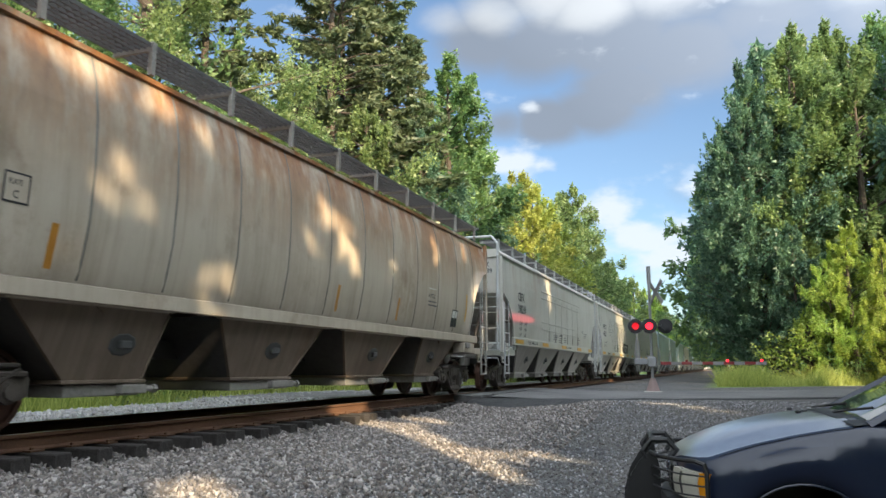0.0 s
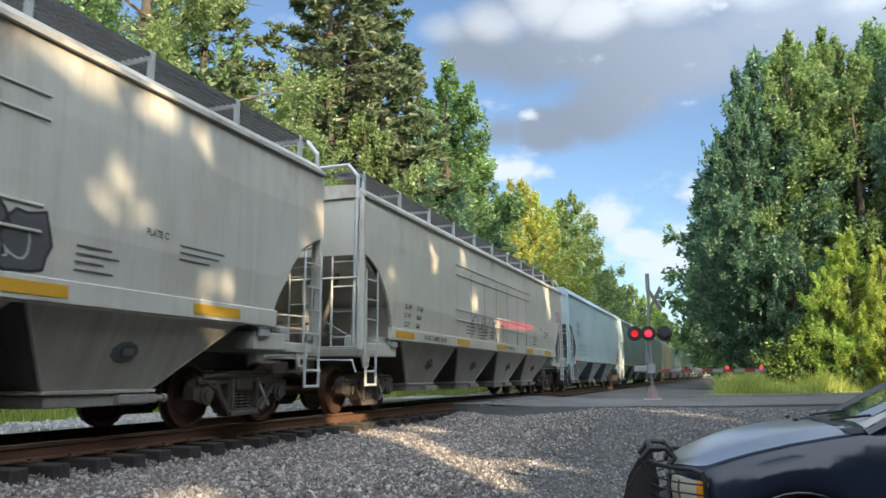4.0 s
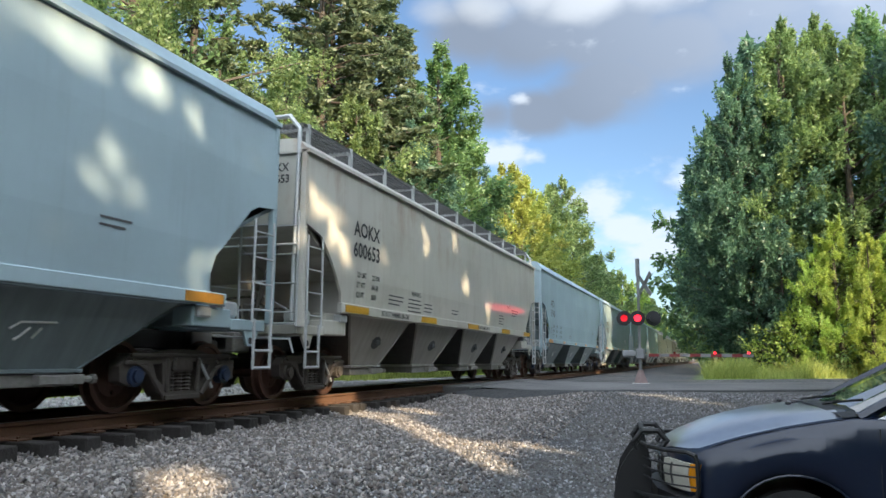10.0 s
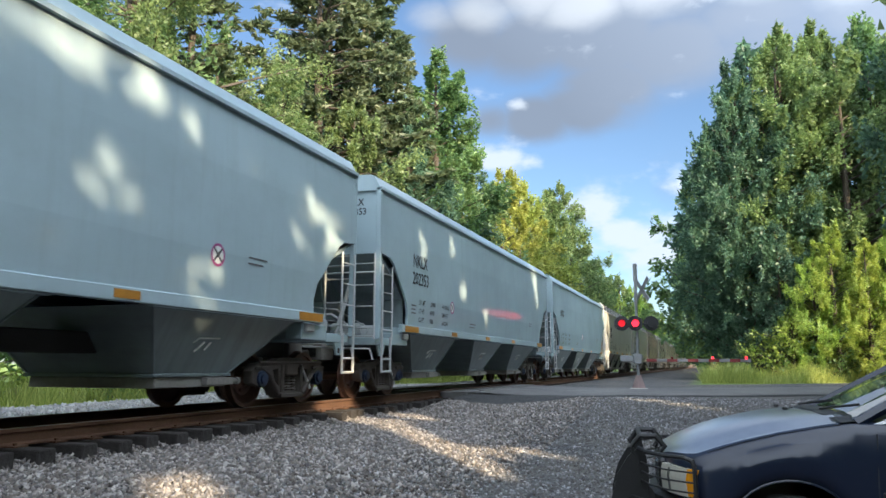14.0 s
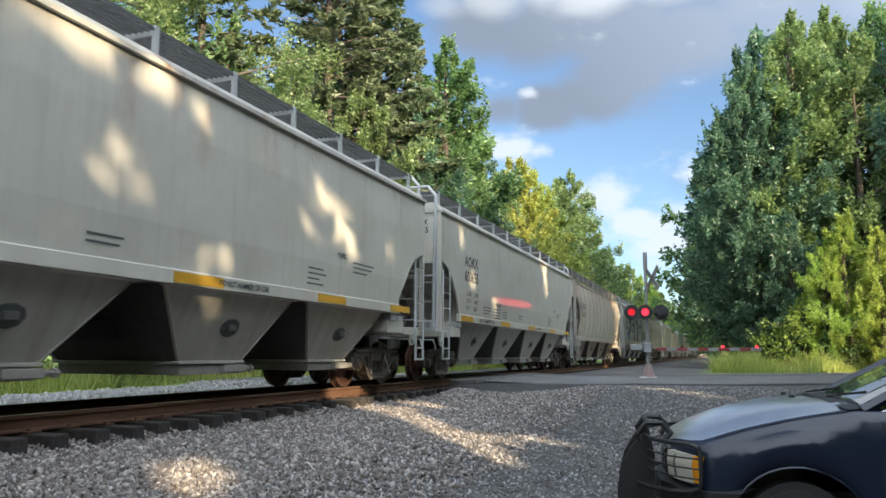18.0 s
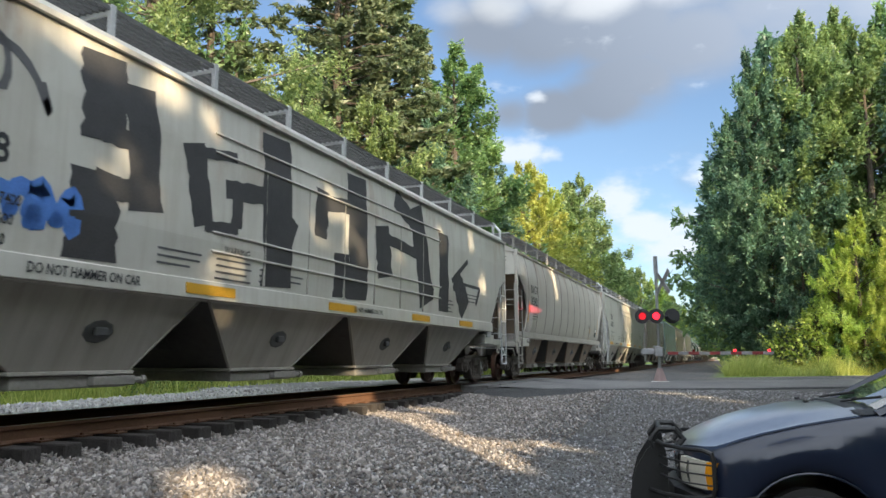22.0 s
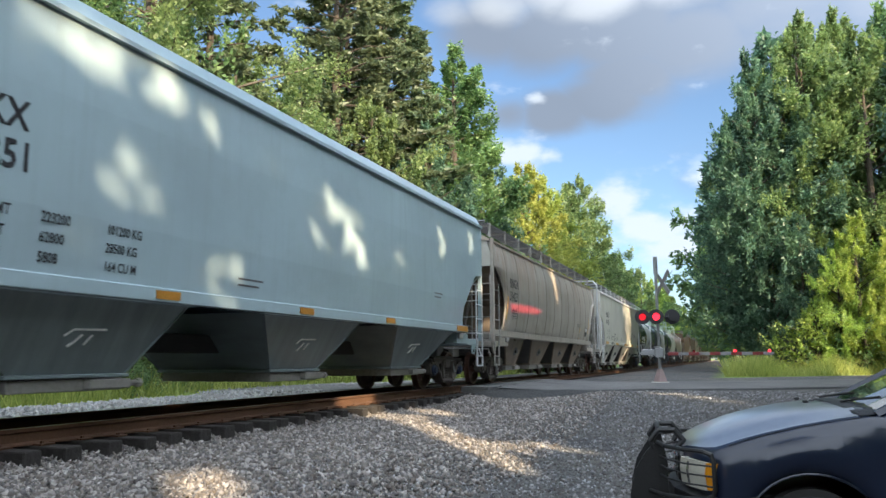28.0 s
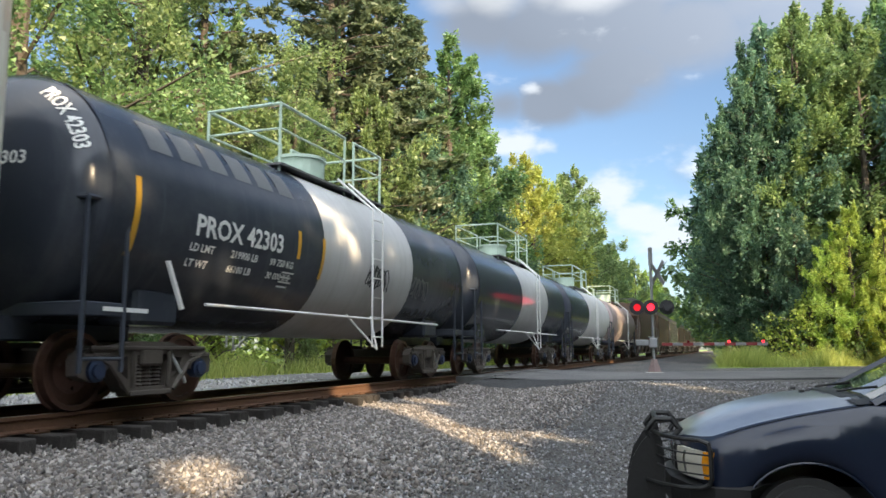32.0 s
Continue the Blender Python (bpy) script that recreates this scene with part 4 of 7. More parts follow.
    for s in (-1, 1):
        add_truck(car, s * (k.length / 2 - 1.97), k is KT)
    return car


def text_mesh(body, size, bold=0.0):
    """Flat letters of the built-in font as a mesh, left-aligned at the origin in its xy plane."""
    cu = bpy.data.curves.new("letters", "FONT")
    cu.body, cu.size, cu.offset = body, size, bold
    cu.resolution_u = 2
    ob = bpy.data.objects.new("letters", cu)
    me = bpy.data.meshes.new_from_object(ob)
    bpy.data.objects.remove(ob)
    bpy.data.curves.remove(cu)
    return me


def side_lettering(car, k, body, y, z, size, mat=None, name="lettering", squeeze=0.85, bold=0.006, proud=.006):
    """Letters painted on the side that faces the lot; y from the front end, z of the base line."""
    me = text_mesh(body, size, bold * size / .3)
    for v in me.vertices:
        yy, zz = -k.half + y + v.co.x * squeeze, z + v.co.y
        v.co = (k.hw(zz) + proud, yy, zz)
    part(name, me, mat or M["ink"], car)


def end_lettering(car, k, body, x, z, size):
    me = text_mesh(body, size, .004)
    for v in me.vertices:
        v.co = (x + v.co.x * .9, -k.half - .006, z + v.co.y)
    part("lettering", me, M["ink"], car)


def side_patch(car, k, y0, y1, z0, z1, mat, name, x_extra=0.006):
    bm = bmesh.new()
    n = max(1, int((z1 - z0) / .3))
    cols = [[bm.verts.new((k.hw(z0 + (z1 - z0) * j / n) + x_extra, -k.half + y, z0 + (z1 - z0) * j / n)) for j in range(n + 1)] for y in (y0, y1)]
    for j in range(n):
        bm.faces.new((cols[0][j], cols[1][j], cols[1][j + 1], cols[0][j + 1]))
    part(name, bm, mat, car)


def bars(car, k, y, z, widths, h=.05, gap=.085, mat=None):
    """Small print that cannot be read: plain bars."""
    for i, w in enumerate(widths):
        side_patch(car, k, y, y + w, z - i * gap, z - i * gap + h * .55, mat or M["inkgrey"], "fine_print", .005)


def sill_stripes(car, k, ys, w=.62, h=.13):
    for y in ys:
        bm = bmesh.new()
        x = k.hw(k.sill[0] + .1) + .036
        box(bm, x, x + .008, -k.half + y, -k.half + y + w, (k.sill[0] + k.sill[1] - h) / 2, (k.sill[0] + k.sill[1] + h) / 2)
        part("reflector_strip", bm, M["stripedull"] if k is KT else M["stripe"], car)


PROTO = {}
LABELS = {"blue": "pale blue-grey covered hopper car with black lettering", "grey": "warm light-grey covered hopper car with yellow reflectors",
          "panel": "grey covered hopper car with ribbed side panels", "brown": "grimy brown-grey round-sided covered hopper car", "palebrown": "worn pale brown-grey round-sided covered hopper car",
          "rusty": "rust-streaked grey round-sided covered hopper car", "maroon": "dull brown covered hopper car far down the train"}
KINDS = {"T": KT, "A": KA, "B": KB, "C": KC, "D": KD, "E": KE}
CARS = []      # (thing, middle of the car along the track at 0 s)


def hopper(kind, paint, front):
    """The next hopper of the train; front: where the front of its body is at 0 s."""
    k = KINDS[kind]
    key = kind + paint
    if key not in PROTO:
        car = PROTO[key] = make_hopper(k, M[paint], "hopper_car", LABELS[paint])
    else:
        car = copy_thing(BARE[key], Matrix())
    if key not in BARE:
        BARE[key] = car
    CARS.append((car, front - 0.62 + k.length / 2))
    return car, k


BARE = {}
TRAIN = [("B", "rusty", 3.54, "", ""), ("D", "panel", 22.54, "CBFX", "398239"), ("C", "panel", 41.62, "MWCX", "482163"), ("C", "grey", 62.14, "", ""),
         ("T", "blue", 82.69, "AITX", "37576"), ("T", "blue", 100.99, "AITX", "37732"), ("T", "blue", 119.45, "AITX", "37730"), ("A", "grey", 137.56, "AOKX", "600653"),
         ("T", "blue", 156.41, "AITX", "37640"), ("T", "blue", 174.81, "NKLX", "202355"), ("T", "blue", 193.18, "NKLX", "202353"), ("T", "blue", 211.61, "NKLX", ""),
         ("A", "grey", 230.15, "ADMX", "560293"), ("A", "grey", 248.81, "AOKX", "600655"), ("B", "brown", 267.43, "BNGX", "31883"), ("E", "panel", 286.18, "CEFX", "360838"),
         ("B", "palebrown", 307.43, "BNGX", "30242"), ("E", "panel", 325.70, "CEFX", "360832"), ("B", "brown", 346.6, "", ""), ("T", "blue", 364.75, "MBKX", "150251"),
         ("B", "brown", 383.09, "BNGX", "31423"), ("A", "grey", 402.30, "BNGX", "40128")]


def build_train():
    # bare cars first, so that copies carry no lettering
    made = []
    for kind, paint, front, a, b in TRAIN:
        made.append((hopper(kind, paint, front), kind, paint, a, b))
    tail = TRAIN[-1][2] + 19.0 + 4 * 13.65 + .6
    for i in range(9):
        kind, paint = (("B", "maroon"), ("B", "maroon"), ("B", "brown"), ("B", "maroon"))[i % 4]
        hopper(kind, paint, tail + i * 18.6)
    for i, ((car, k), kind, paint, a, b) in enumerate(made):
        up = .09 if kind == "A" else 0
        if a:
            side_lettering(car, k, a, 1.78 if kind != "B" else 1.66, 2.90 + up, .40, squeeze=1.02 if kind == "A" else .88)
            end_lettering(car, k, a + "\n" + b, .72, 3.97 if kind == "T" else 3.82, .20)
        if b:
            side_lettering(car, k, b, 1.76 if kind != "B" else 1.64, 2.50 + up, .40, squeeze=1.02 if kind == "A" else .88)
        if kind == "T":
            for j, (p, q, r) in enumerate((("LD LMT", "223200" if a == "MBKX" else "222900", "101200 KG" if a == "MBKX" else "101100 KG"), ("LT WT", "62800" if a == "MBKX" else "63100", "28500 KG" if a == "MBKX" else "28600 KG"), ("CU FT", "5808", "164 CU M"))):
                z = 2.06 - j * .20
                side_lettering(car, k, p, 2.2, z, .15, squeeze=.8)
                side_lettering(car, k, q, 2.95, z, .15, squeeze=.8)
                side_lettering(car, k, r, 3.8, z, .15, squeeze=.75)
            bars(car, k, 1.72, 2.0, (.3, .28, .3))
            sill_stripes(car, k, (1.35,), .80)
            sill_stripes(car, k, (4.6, 7.8, 11.0), .42, .10)
            sill_stripes(car, k, (k.half * 2 - 2.05,), .80)
            bars(car, k, 13.6, 2.2, (.5, .4))
        elif kind in "ACDE":
            for j, (p, q) in enumerate((("LD LMT", "221900"), ("LT WT", "64100"), ("CU FT", "5800")) if kind == "A" else (("LD LMT", "217400"), ("LT WT", "68600"), ("CU FT", "6680"))[:2 if a == "MWCX" else 3]):
                z = 2.12 + up - j * .19
                side_lettering(car, k, p, 1.95, z, .15, squeeze=.8)
                side_lettering(car, k, q, 2.62, z, .15, squeeze=.8)
            warn = {"E": 6.12, "A": 4.75, "C": 7.4, "D": 8.62}[kind]
            side_lettering(car, k, "WARNING", warn, 1.98 if kind == "D" else 2.08, .14)
            bars(car, k, warn - .15, 1.98, (.75, .8, .7, .8))
            bars(car, k, warn - 1.25, 1.98, (.8, .78, .6))
            bars(car, k, warn + .85, 1.94, (.5, .55, .5))
            sill_stripes(car, k, (1.5, 5.4, 9.0, 12.6, 15.6), 1.0)
            side_lettering(car, k, "DO NOT HAMMER ON CAR", 3.1, (k.sill[0] + k.sill[1]) / 2 - .05, .15, squeeze=.8, proud=.046)
            side_lettering(car, k, "DO NOT HAMMER ON CAR", 9.9, (k.sill[0] + k.sill[1]) / 2 - .04, .12, squeeze=.8, proud=.046)
            bars(car, k, k.half * 2 - 3.6, 2.3, (.9, .8, .6))
        else:
            if a:
                side_patch(car, k, 1.38, 1.48, 1.9, 2.6, M["stripe"], "reflector_strip")
            side_patch(car, k, k.half * 2 - 1.9, k.half * 2 - 1.8, 1.9, 2.6, M["stripe"], "reflector_strip")
            if a:
                bars(car, k, 2.0, 2.2, (.5, .6, .5), mat=M["inkgrey"])


build_train()


def scrawl(car, k, y, z, w, h, seed, mat, thick=.03, loops=5):
    """A sprayed tag: one flowing line of loops on the side, y from the front end."""
    rng = random.Random(seed)
    pts, n = [], loops * 14
    ph = [rng.uniform(0, 6.28) for _ in range(4)]
    for i in range(n + 1):
        t = i / n
        a = t * loops * 2 * math.pi
        pts.append((y + w * t + w / loops * .42 * math.cos(a + ph[0]) + .06 * w * math.sin(a * .37 + ph[1]), z + h * (.5 + .36 * math.sin(a + .7 * math.sin(a * .5 + ph[2])) + .14 * math.sin(a * 1.63 + ph[3]))))
    bm = bmesh.new()
    rows = []
    for i, (yy, zz) in enumerate(pts):
        p, q = pts[max(0, i - 1)], pts[min(n, i + 1)]
        d = Vector((q[0] - p[0], q[1] - p[1])).normalized() * thick * .5 * rng.uniform(.8, 1.2)
        rows.append([bm.verts.new((k.hw(c) + .005, -k.half + b, c)) for b, c in ((yy - d.y, zz + d.x), (yy + d.y, zz - d.x))])
    for a, b in zip(rows, rows[1:]):
        bm.faces.new((a[0], a[1], b[1], b[0]))
    part("graffiti_tag", bm, mat, car)


# strokes of two hand-sprayed tags on the third car: along the side, height
TAG_SIGNATURE = [[(3.99, 3.33), (4.11, 3.19), (4.12, 3.04), (3.88, 2.89)], [(4.20, 3.18), (4.03, 3.00), (3.91, 2.86)], [(3.85, 3.06), (4.12, 3.06), (4.12, 2.82), (3.86, 2.81), (3.85, 3.05)], [(4.45, 3.37), (4.89, 3.47), (4.74, 2.97), (4.49, 3.36)], [(4.62, 3.56), (4.93, 3.59)], [(4.29, 3.29), (4.42, 2.90), (4.41, 2.66), (4.51, 2.58), (4.59, 2.72), (4.47, 2.85), (4.63, 2.97), (4.86, 2.89), (5.12, 2.76), (5.02, 2.62), (5.25, 2.68), (5.46, 2.86), (5.36, 3.33), (5.04, 3.01)], [(5.66, 3.20), (5.65, 3.02), (5.86, 2.84), (6.05, 3.01)], [(5.01, 2.49), (5.27, 2.42), (5.43, 2.18)]]
TAG_FAINT = [[(0.29, 3.63), (0.38, 3.38), (0.53, 3.17)], [(0.40, 3.36), (0.55, 3.59), (0.51, 3.80)], [(0.52, 2.96), (0.58, 3.25), (0.60, 3.45)], [(0.63, 3.02), (0.82, 3.08), (0.98, 3.22)], [(0.71, 3.52), (0.85, 3.61)], [(0.93, 3.48), (1.07, 3.48), (1.06, 3.29), (1.19, 3.27)], [(0.35, 3.32), (0.57, 3.04), (0.60, 2.92)]]


def line_tag(car, k, lines, mat, thick):
    """A hand-sprayed tag: each stroke a smooth narrow ribbon on the side."""
    for line in lines:
        ends = [line[0]] + line + [line[-1]]
        pts = []
        for a, b, c, d in zip(ends, ends[1:], ends[2:], ends[3:]):
            for i in range(6):
                t = i / 6
                pts.append(tuple(.5 * (2 * q + (r - p) * t + (2 * p - 5 * q + 4 * r - u) * t * t + (3 * q - p - 3 * r + u) * t ** 3) for p, q, r, u in zip(a, b, c, d)))
        pts.append(line[-1])
        bm = bmesh.new()
        rows = []
        for i, (yy, zz) in enumerate(pts):
            p, q = pts[max(0, i - 1)], pts[min(len(pts) - 1, i + 1)]
            d = Vector((q[0] - p[0], q[1] - p[1])).normalized() * thick * (.32 + .2 * math.sin(2.4 * i / len(pts) + .4))
            rows.append([bm.verts.new((k.hw(v) + .005, -k.half + u, v)) for u, v in ((yy - d.y, zz + d.x), (yy + d.y, zz - d.x))])
        for a, b in zip(rows, rows[1:]):
            bm.faces.new((a[0], a[1], b[1], b[0]))
        part("graffiti_stroke", bm, mat, car)


def throw_up(car, k, y, z, w, h, count, seed, fill, line):
    """A row of fat sprayed block shapes with an outline."""
    rng = random.Random(seed)
    for i in range(count):
        cy, cz = y + w * (i + .5) / count, z + h / 2 + rng.uniform(-.06, .06) * h
        rw, rh = w / count * .62, h * .5
        shape = []
        for j in range(18):
            a = 2 * math.pi * j / 18
            q = (abs(math.cos(a)) ** 4 + abs(math.sin(a)) ** 4) ** -.25
            r = q * rng.uniform(.78, 1.08)
            shape.append((rw * r * math.cos(a) + .12 * rh * math.sin(a), rh * r * math.sin(a)))
        for sc, mat, ex in ((1.0, fill, .004 + .0004 * (i % 2)), ):
            bm = bmesh.new()
            vs = [bm.verts.new((k.hw(cz + b * sc) + ex, -k.half + cy + a * sc, cz + b * sc)) for a, b in shape]
            bm.faces.new(vs)
            part("graffiti_fill", bm, mat, car)
        bm = bmesh.new()
        ring = [[bm.verts.new((k.hw(cz + b * f) + .0062, -k.half + cy + a * f, cz + b * f)) for f in (.90, 1.0)] for a, b in shape]
        for a, b in zip(ring, ring[1:] + ring[:1]):
            bm.faces.new((a[0], a[1], b[1], b[0]))
        part("graffiti_outline", bm, line, car)


# wide sprayed strokes: from (along, height) to (along, height), width
BOLD_A = [(3.9, 4.0, 3.98, 3.03, .57), (4.46, 3.81, 4.64, 2.37, .46), (3.92, 3.13, 4.58, 3.13, .2), (3.86, 2.68, 3.88, 1.72, .6), (3.85, 2.57, 4.82, 2.52, .24),
          (5.41, 3.4, 5.68, 2.38, .35), (5.41, 3.3, 6.33, 3.43, .13), (6.09, 2.95, 7.34, 3.05, .24), (5.68, 2.38, 6.39, 2.44, .13), (6.39, 2.99, 6.35, 2.46, .22), (7.31, 4.0, 7.41, 1.74, .66), (7.13, 2.89, 7.85, 2.55, .41)]
BOLD_B = [(8.71, 3.48, 8.66, 2.67, .36), (8.82, 3.28, 10.09, 3.41, .22), (9.97, 4.0, 10.05, 1.74, .66), (9.41, 2.5, 9.45, 1.74, .5), (11.68, 3.95, 12.88, 3.47, .36), (11.02, 3.25, 11.19, 2.26, .6),
          (12.74, 3.95, 13.45, 1.9, .7), (11.17, 3.04, 12.75, 2.93, .2), (14.47, 3.62, 14.46, 1.78, .55), (15.3, 2.67, 16.07, 1.9, .6), (16.22, 3.17, 15.01, 2.55, .12), (15.01, 2.55, 17.2, 2.54, .07), (17.2, 2.54, 16.85, 2.09, .12)]


def strokes(car, k, rows, mat, seed):
    """Broad sprayed strokes with ragged edges, one mesh a stroke."""
    rng = random.Random(seed)
    for i, (y0, z0, y1, z1, w) in enumerate(rows):
        bm = bmesh.new()
        d = Vector((y1 - y0, z1 - z0)).normalized()
        line = []
        for s in range(11):
            y, z = y0 + (y1 - y0) * s / 10, z0 + (z1 - z0) * s / 10
            row = []
            for e in (-1, -.33, .33, 1):
                q = e * w * .58 * (rng.uniform(.85, 1.1) if abs(e) == 1 else 1)
                yy, zz = y - d.y * q, z + d.x * q
                row.append(bm.verts.new((k.hw(zz) + .004 + .0002 * i, -k.half + yy, zz)))
            line.append(row)
        for a, b in zip(line, line[1:]):
            for j in range(3):
                bm.faces.new((a[j], a[j + 1], b[j + 1], b[j]))
        part("graffiti_stroke", bm, mat, car)


def label_box(car, k, y, z, w, h):
    side_patch(car, k, y, y + w, z, z + h, M["ink"], "stencil_panel", .005)
    side_patch(car, k, y + .03, y + w - .03, z + h * .52, z + h - .03, M["white"], "stencil_panel", .0065)


def markings():
    cars = [c for c, _ in CARS]
    kind = [KINDS[t[0]] for t in TRAIN]
    end = [2 * k.half for k in kind]
    # first car: stencil boxes near its rear
    c, k = cars[0], kind[0]
    label_box(c, k, end[0] - 2.9, 1.72, .42, .42)
    side_patch(c, k, end[0] - 4.6, end[0] - 4.15, 2.5, 2.52, M["white"], "plate_outline")
    side_lettering(c, k, "PLATE C", end[0] - 4.6, 2.3, .13)
    side_patch(c, k, 1.58, 1.88, 2.24, 2.54, M["ink"], "plate_outline", .005)
    side_patch(c, k, 1.60, 1.86, 2.26, 2.52, M["rusty"], "plate_outline", .0065)
    side_lettering(c, k, "PLATE", 1.63, 2.42, .075, squeeze=.75, proud=.009)
    side_lettering(c, k, "C", 1.69, 2.29, .11, proud=.009)
    for y in (2.19, 8.32, 10.98):
        side_patch(c, k, y, y + .09, 1.68, 2.14, M["stripedull"], "reflector_strip")
    # third: a scrawl behind the number and a dark block low on the panels
    c, k = cars[2], kind[2]
    line_tag(c, k, TAG_SIGNATURE, M["inkgrey"], .032)
    line_tag(c, k, TAG_FAINT, M["inkfaint"], .055)
    throw_up(c, k, 10.6, 1.66, 2.7, .72, 5, 8, M["inkgrey"], M["ink"])
    scrawl(c, k, 10.8, 1.75, 2.3, .5, 18, M["bright"], .025, 6)
    c, k = cars[3], kind[3]
    scrawl(c, k, end[3] - 1.25, 2.78, .95, .5, 9, M["inkmagenta"], .035, 5)
    scrawl(c, k, 6.5, 1.75, 3.2, .6, 10, M["inkgrey"], .035, 8)
    # sixteenth: wide dark lettering along the whole side
    c, k = cars[15], kind[15]
    strokes(c, k, BOLD_A, M["inkbold"], 21)
    strokes(c, k, BOLD_B, M["inkbold"], 22)
    scrawl(c, k, 2.75, 1.95, .85, .42, 12, M["inkblue"], .17, 5)
    scrawl(c, k, 2.2, 3.1, .9, .8, 13, M["inkgrey"], .09, 2)
    c, k = cars[18], kind[18]
    scrawl(c, k, end[18] - 3.6, 1.95, 1.3, .75, 15, M["ink"], .045, 4)
    side_patch(c, k, end[18] - 1.3, end[18] - 1.2, 1.65, 2.15, M["stripe"], "reflector_strip")
    label_box(c, k, end[18] - 1.72, 1.75, .42, .38)
    bars(c, k, end[18] - 2.3, 2.3, (.4, .35, .42, .38, .42, .3), mat=M["inkgrey"])
    bars(c, k, end[18] - 1.75, 2.45, (.38, .35, .4, .3), mat=M["inkgrey"])
    for n in (14, 16, 20):
        label_box(cars[n], kind[n], end[n] - 2.55, 1.75, .42, .4)
        side_patch(cars[n], kind[n], end[n] - 3.9, end[n] - 3.8, 1.62, 2.1, M["stripe"], "reflector_strip")
    c, k = cars[20], kind[20]
    scrawl(c, k, 2.0, 1.9, .6, .4, 16, M["inkgrey"], .025, 3)
    # ringed crosses on some of the blue cars: a white disc, its ring and the cross
    for n, y in ((9, 12.87), (10, 4.6), (11, 8.1)):
        c, k = cars[n], kind[n]
        z, r = 2.15, .15
        circle = [(math.cos(radians(15 * i)), math.sin(radians(15 * i))) for i in range(24)]
        bm = bmesh.new()
        bm.faces.new([bm.verts.new((k.hw(z) + .0045, -k.half + y + a * r, z + b * r)) for a, b in circle])
        part("chalk_disc", bm, M["white"], c)
        bm = bmesh.new()
        ring = [[bm.verts.new((k.hw(z) + .0055, -k.half + y + a * r * f, z + b * r * f)) for f in (.82, 1.06)] for a, b in circle]
        for a, b in zip(ring, ring[1:] + ring[:1]):
            bm.faces.new((a[0], a[1], b[1], b[0]))
        part("chalk_ring", bm, M["inkmagenta"], c)
        for d in (1, -1):
            bm = bmesh.new()
            bm.faces.new([bm.verts.new((k.hw(z) + .006, -k.half + y + a, z + b * d)) for a, b in ((-.10, -.075), (-.075, -.10), (.10, .075), (.075, .10))])
            part("chalk_mark", bm, M["ink"], c)
    # test stencils and small print near the ends of the later cars
    for n, (c, k) in enumerate(zip(cars, kind)):
        if TRAIN[n][0] in "ACDE":
            bars(c, k, end[n] - 5.2, 2.05, (.5, .62, .4, .55), mat=M["inkgrey"])
            side_lettering(c, k, "PLATE C", end[n] - 4.2, 2.35, .12)
            bars(c, k, 7.6, 1.92, (.55, .5), mat=M["inkgrey"])
        elif TRAIN[n][0] == "T":
            bars(c, k, 6.2, 1.8, (.6, .5), mat=M["inkgrey"])
        else:
            bars(c, k, end[n] - 4.6, 2.2, (.5, .6), mat=M["inkgrey"])


markings()


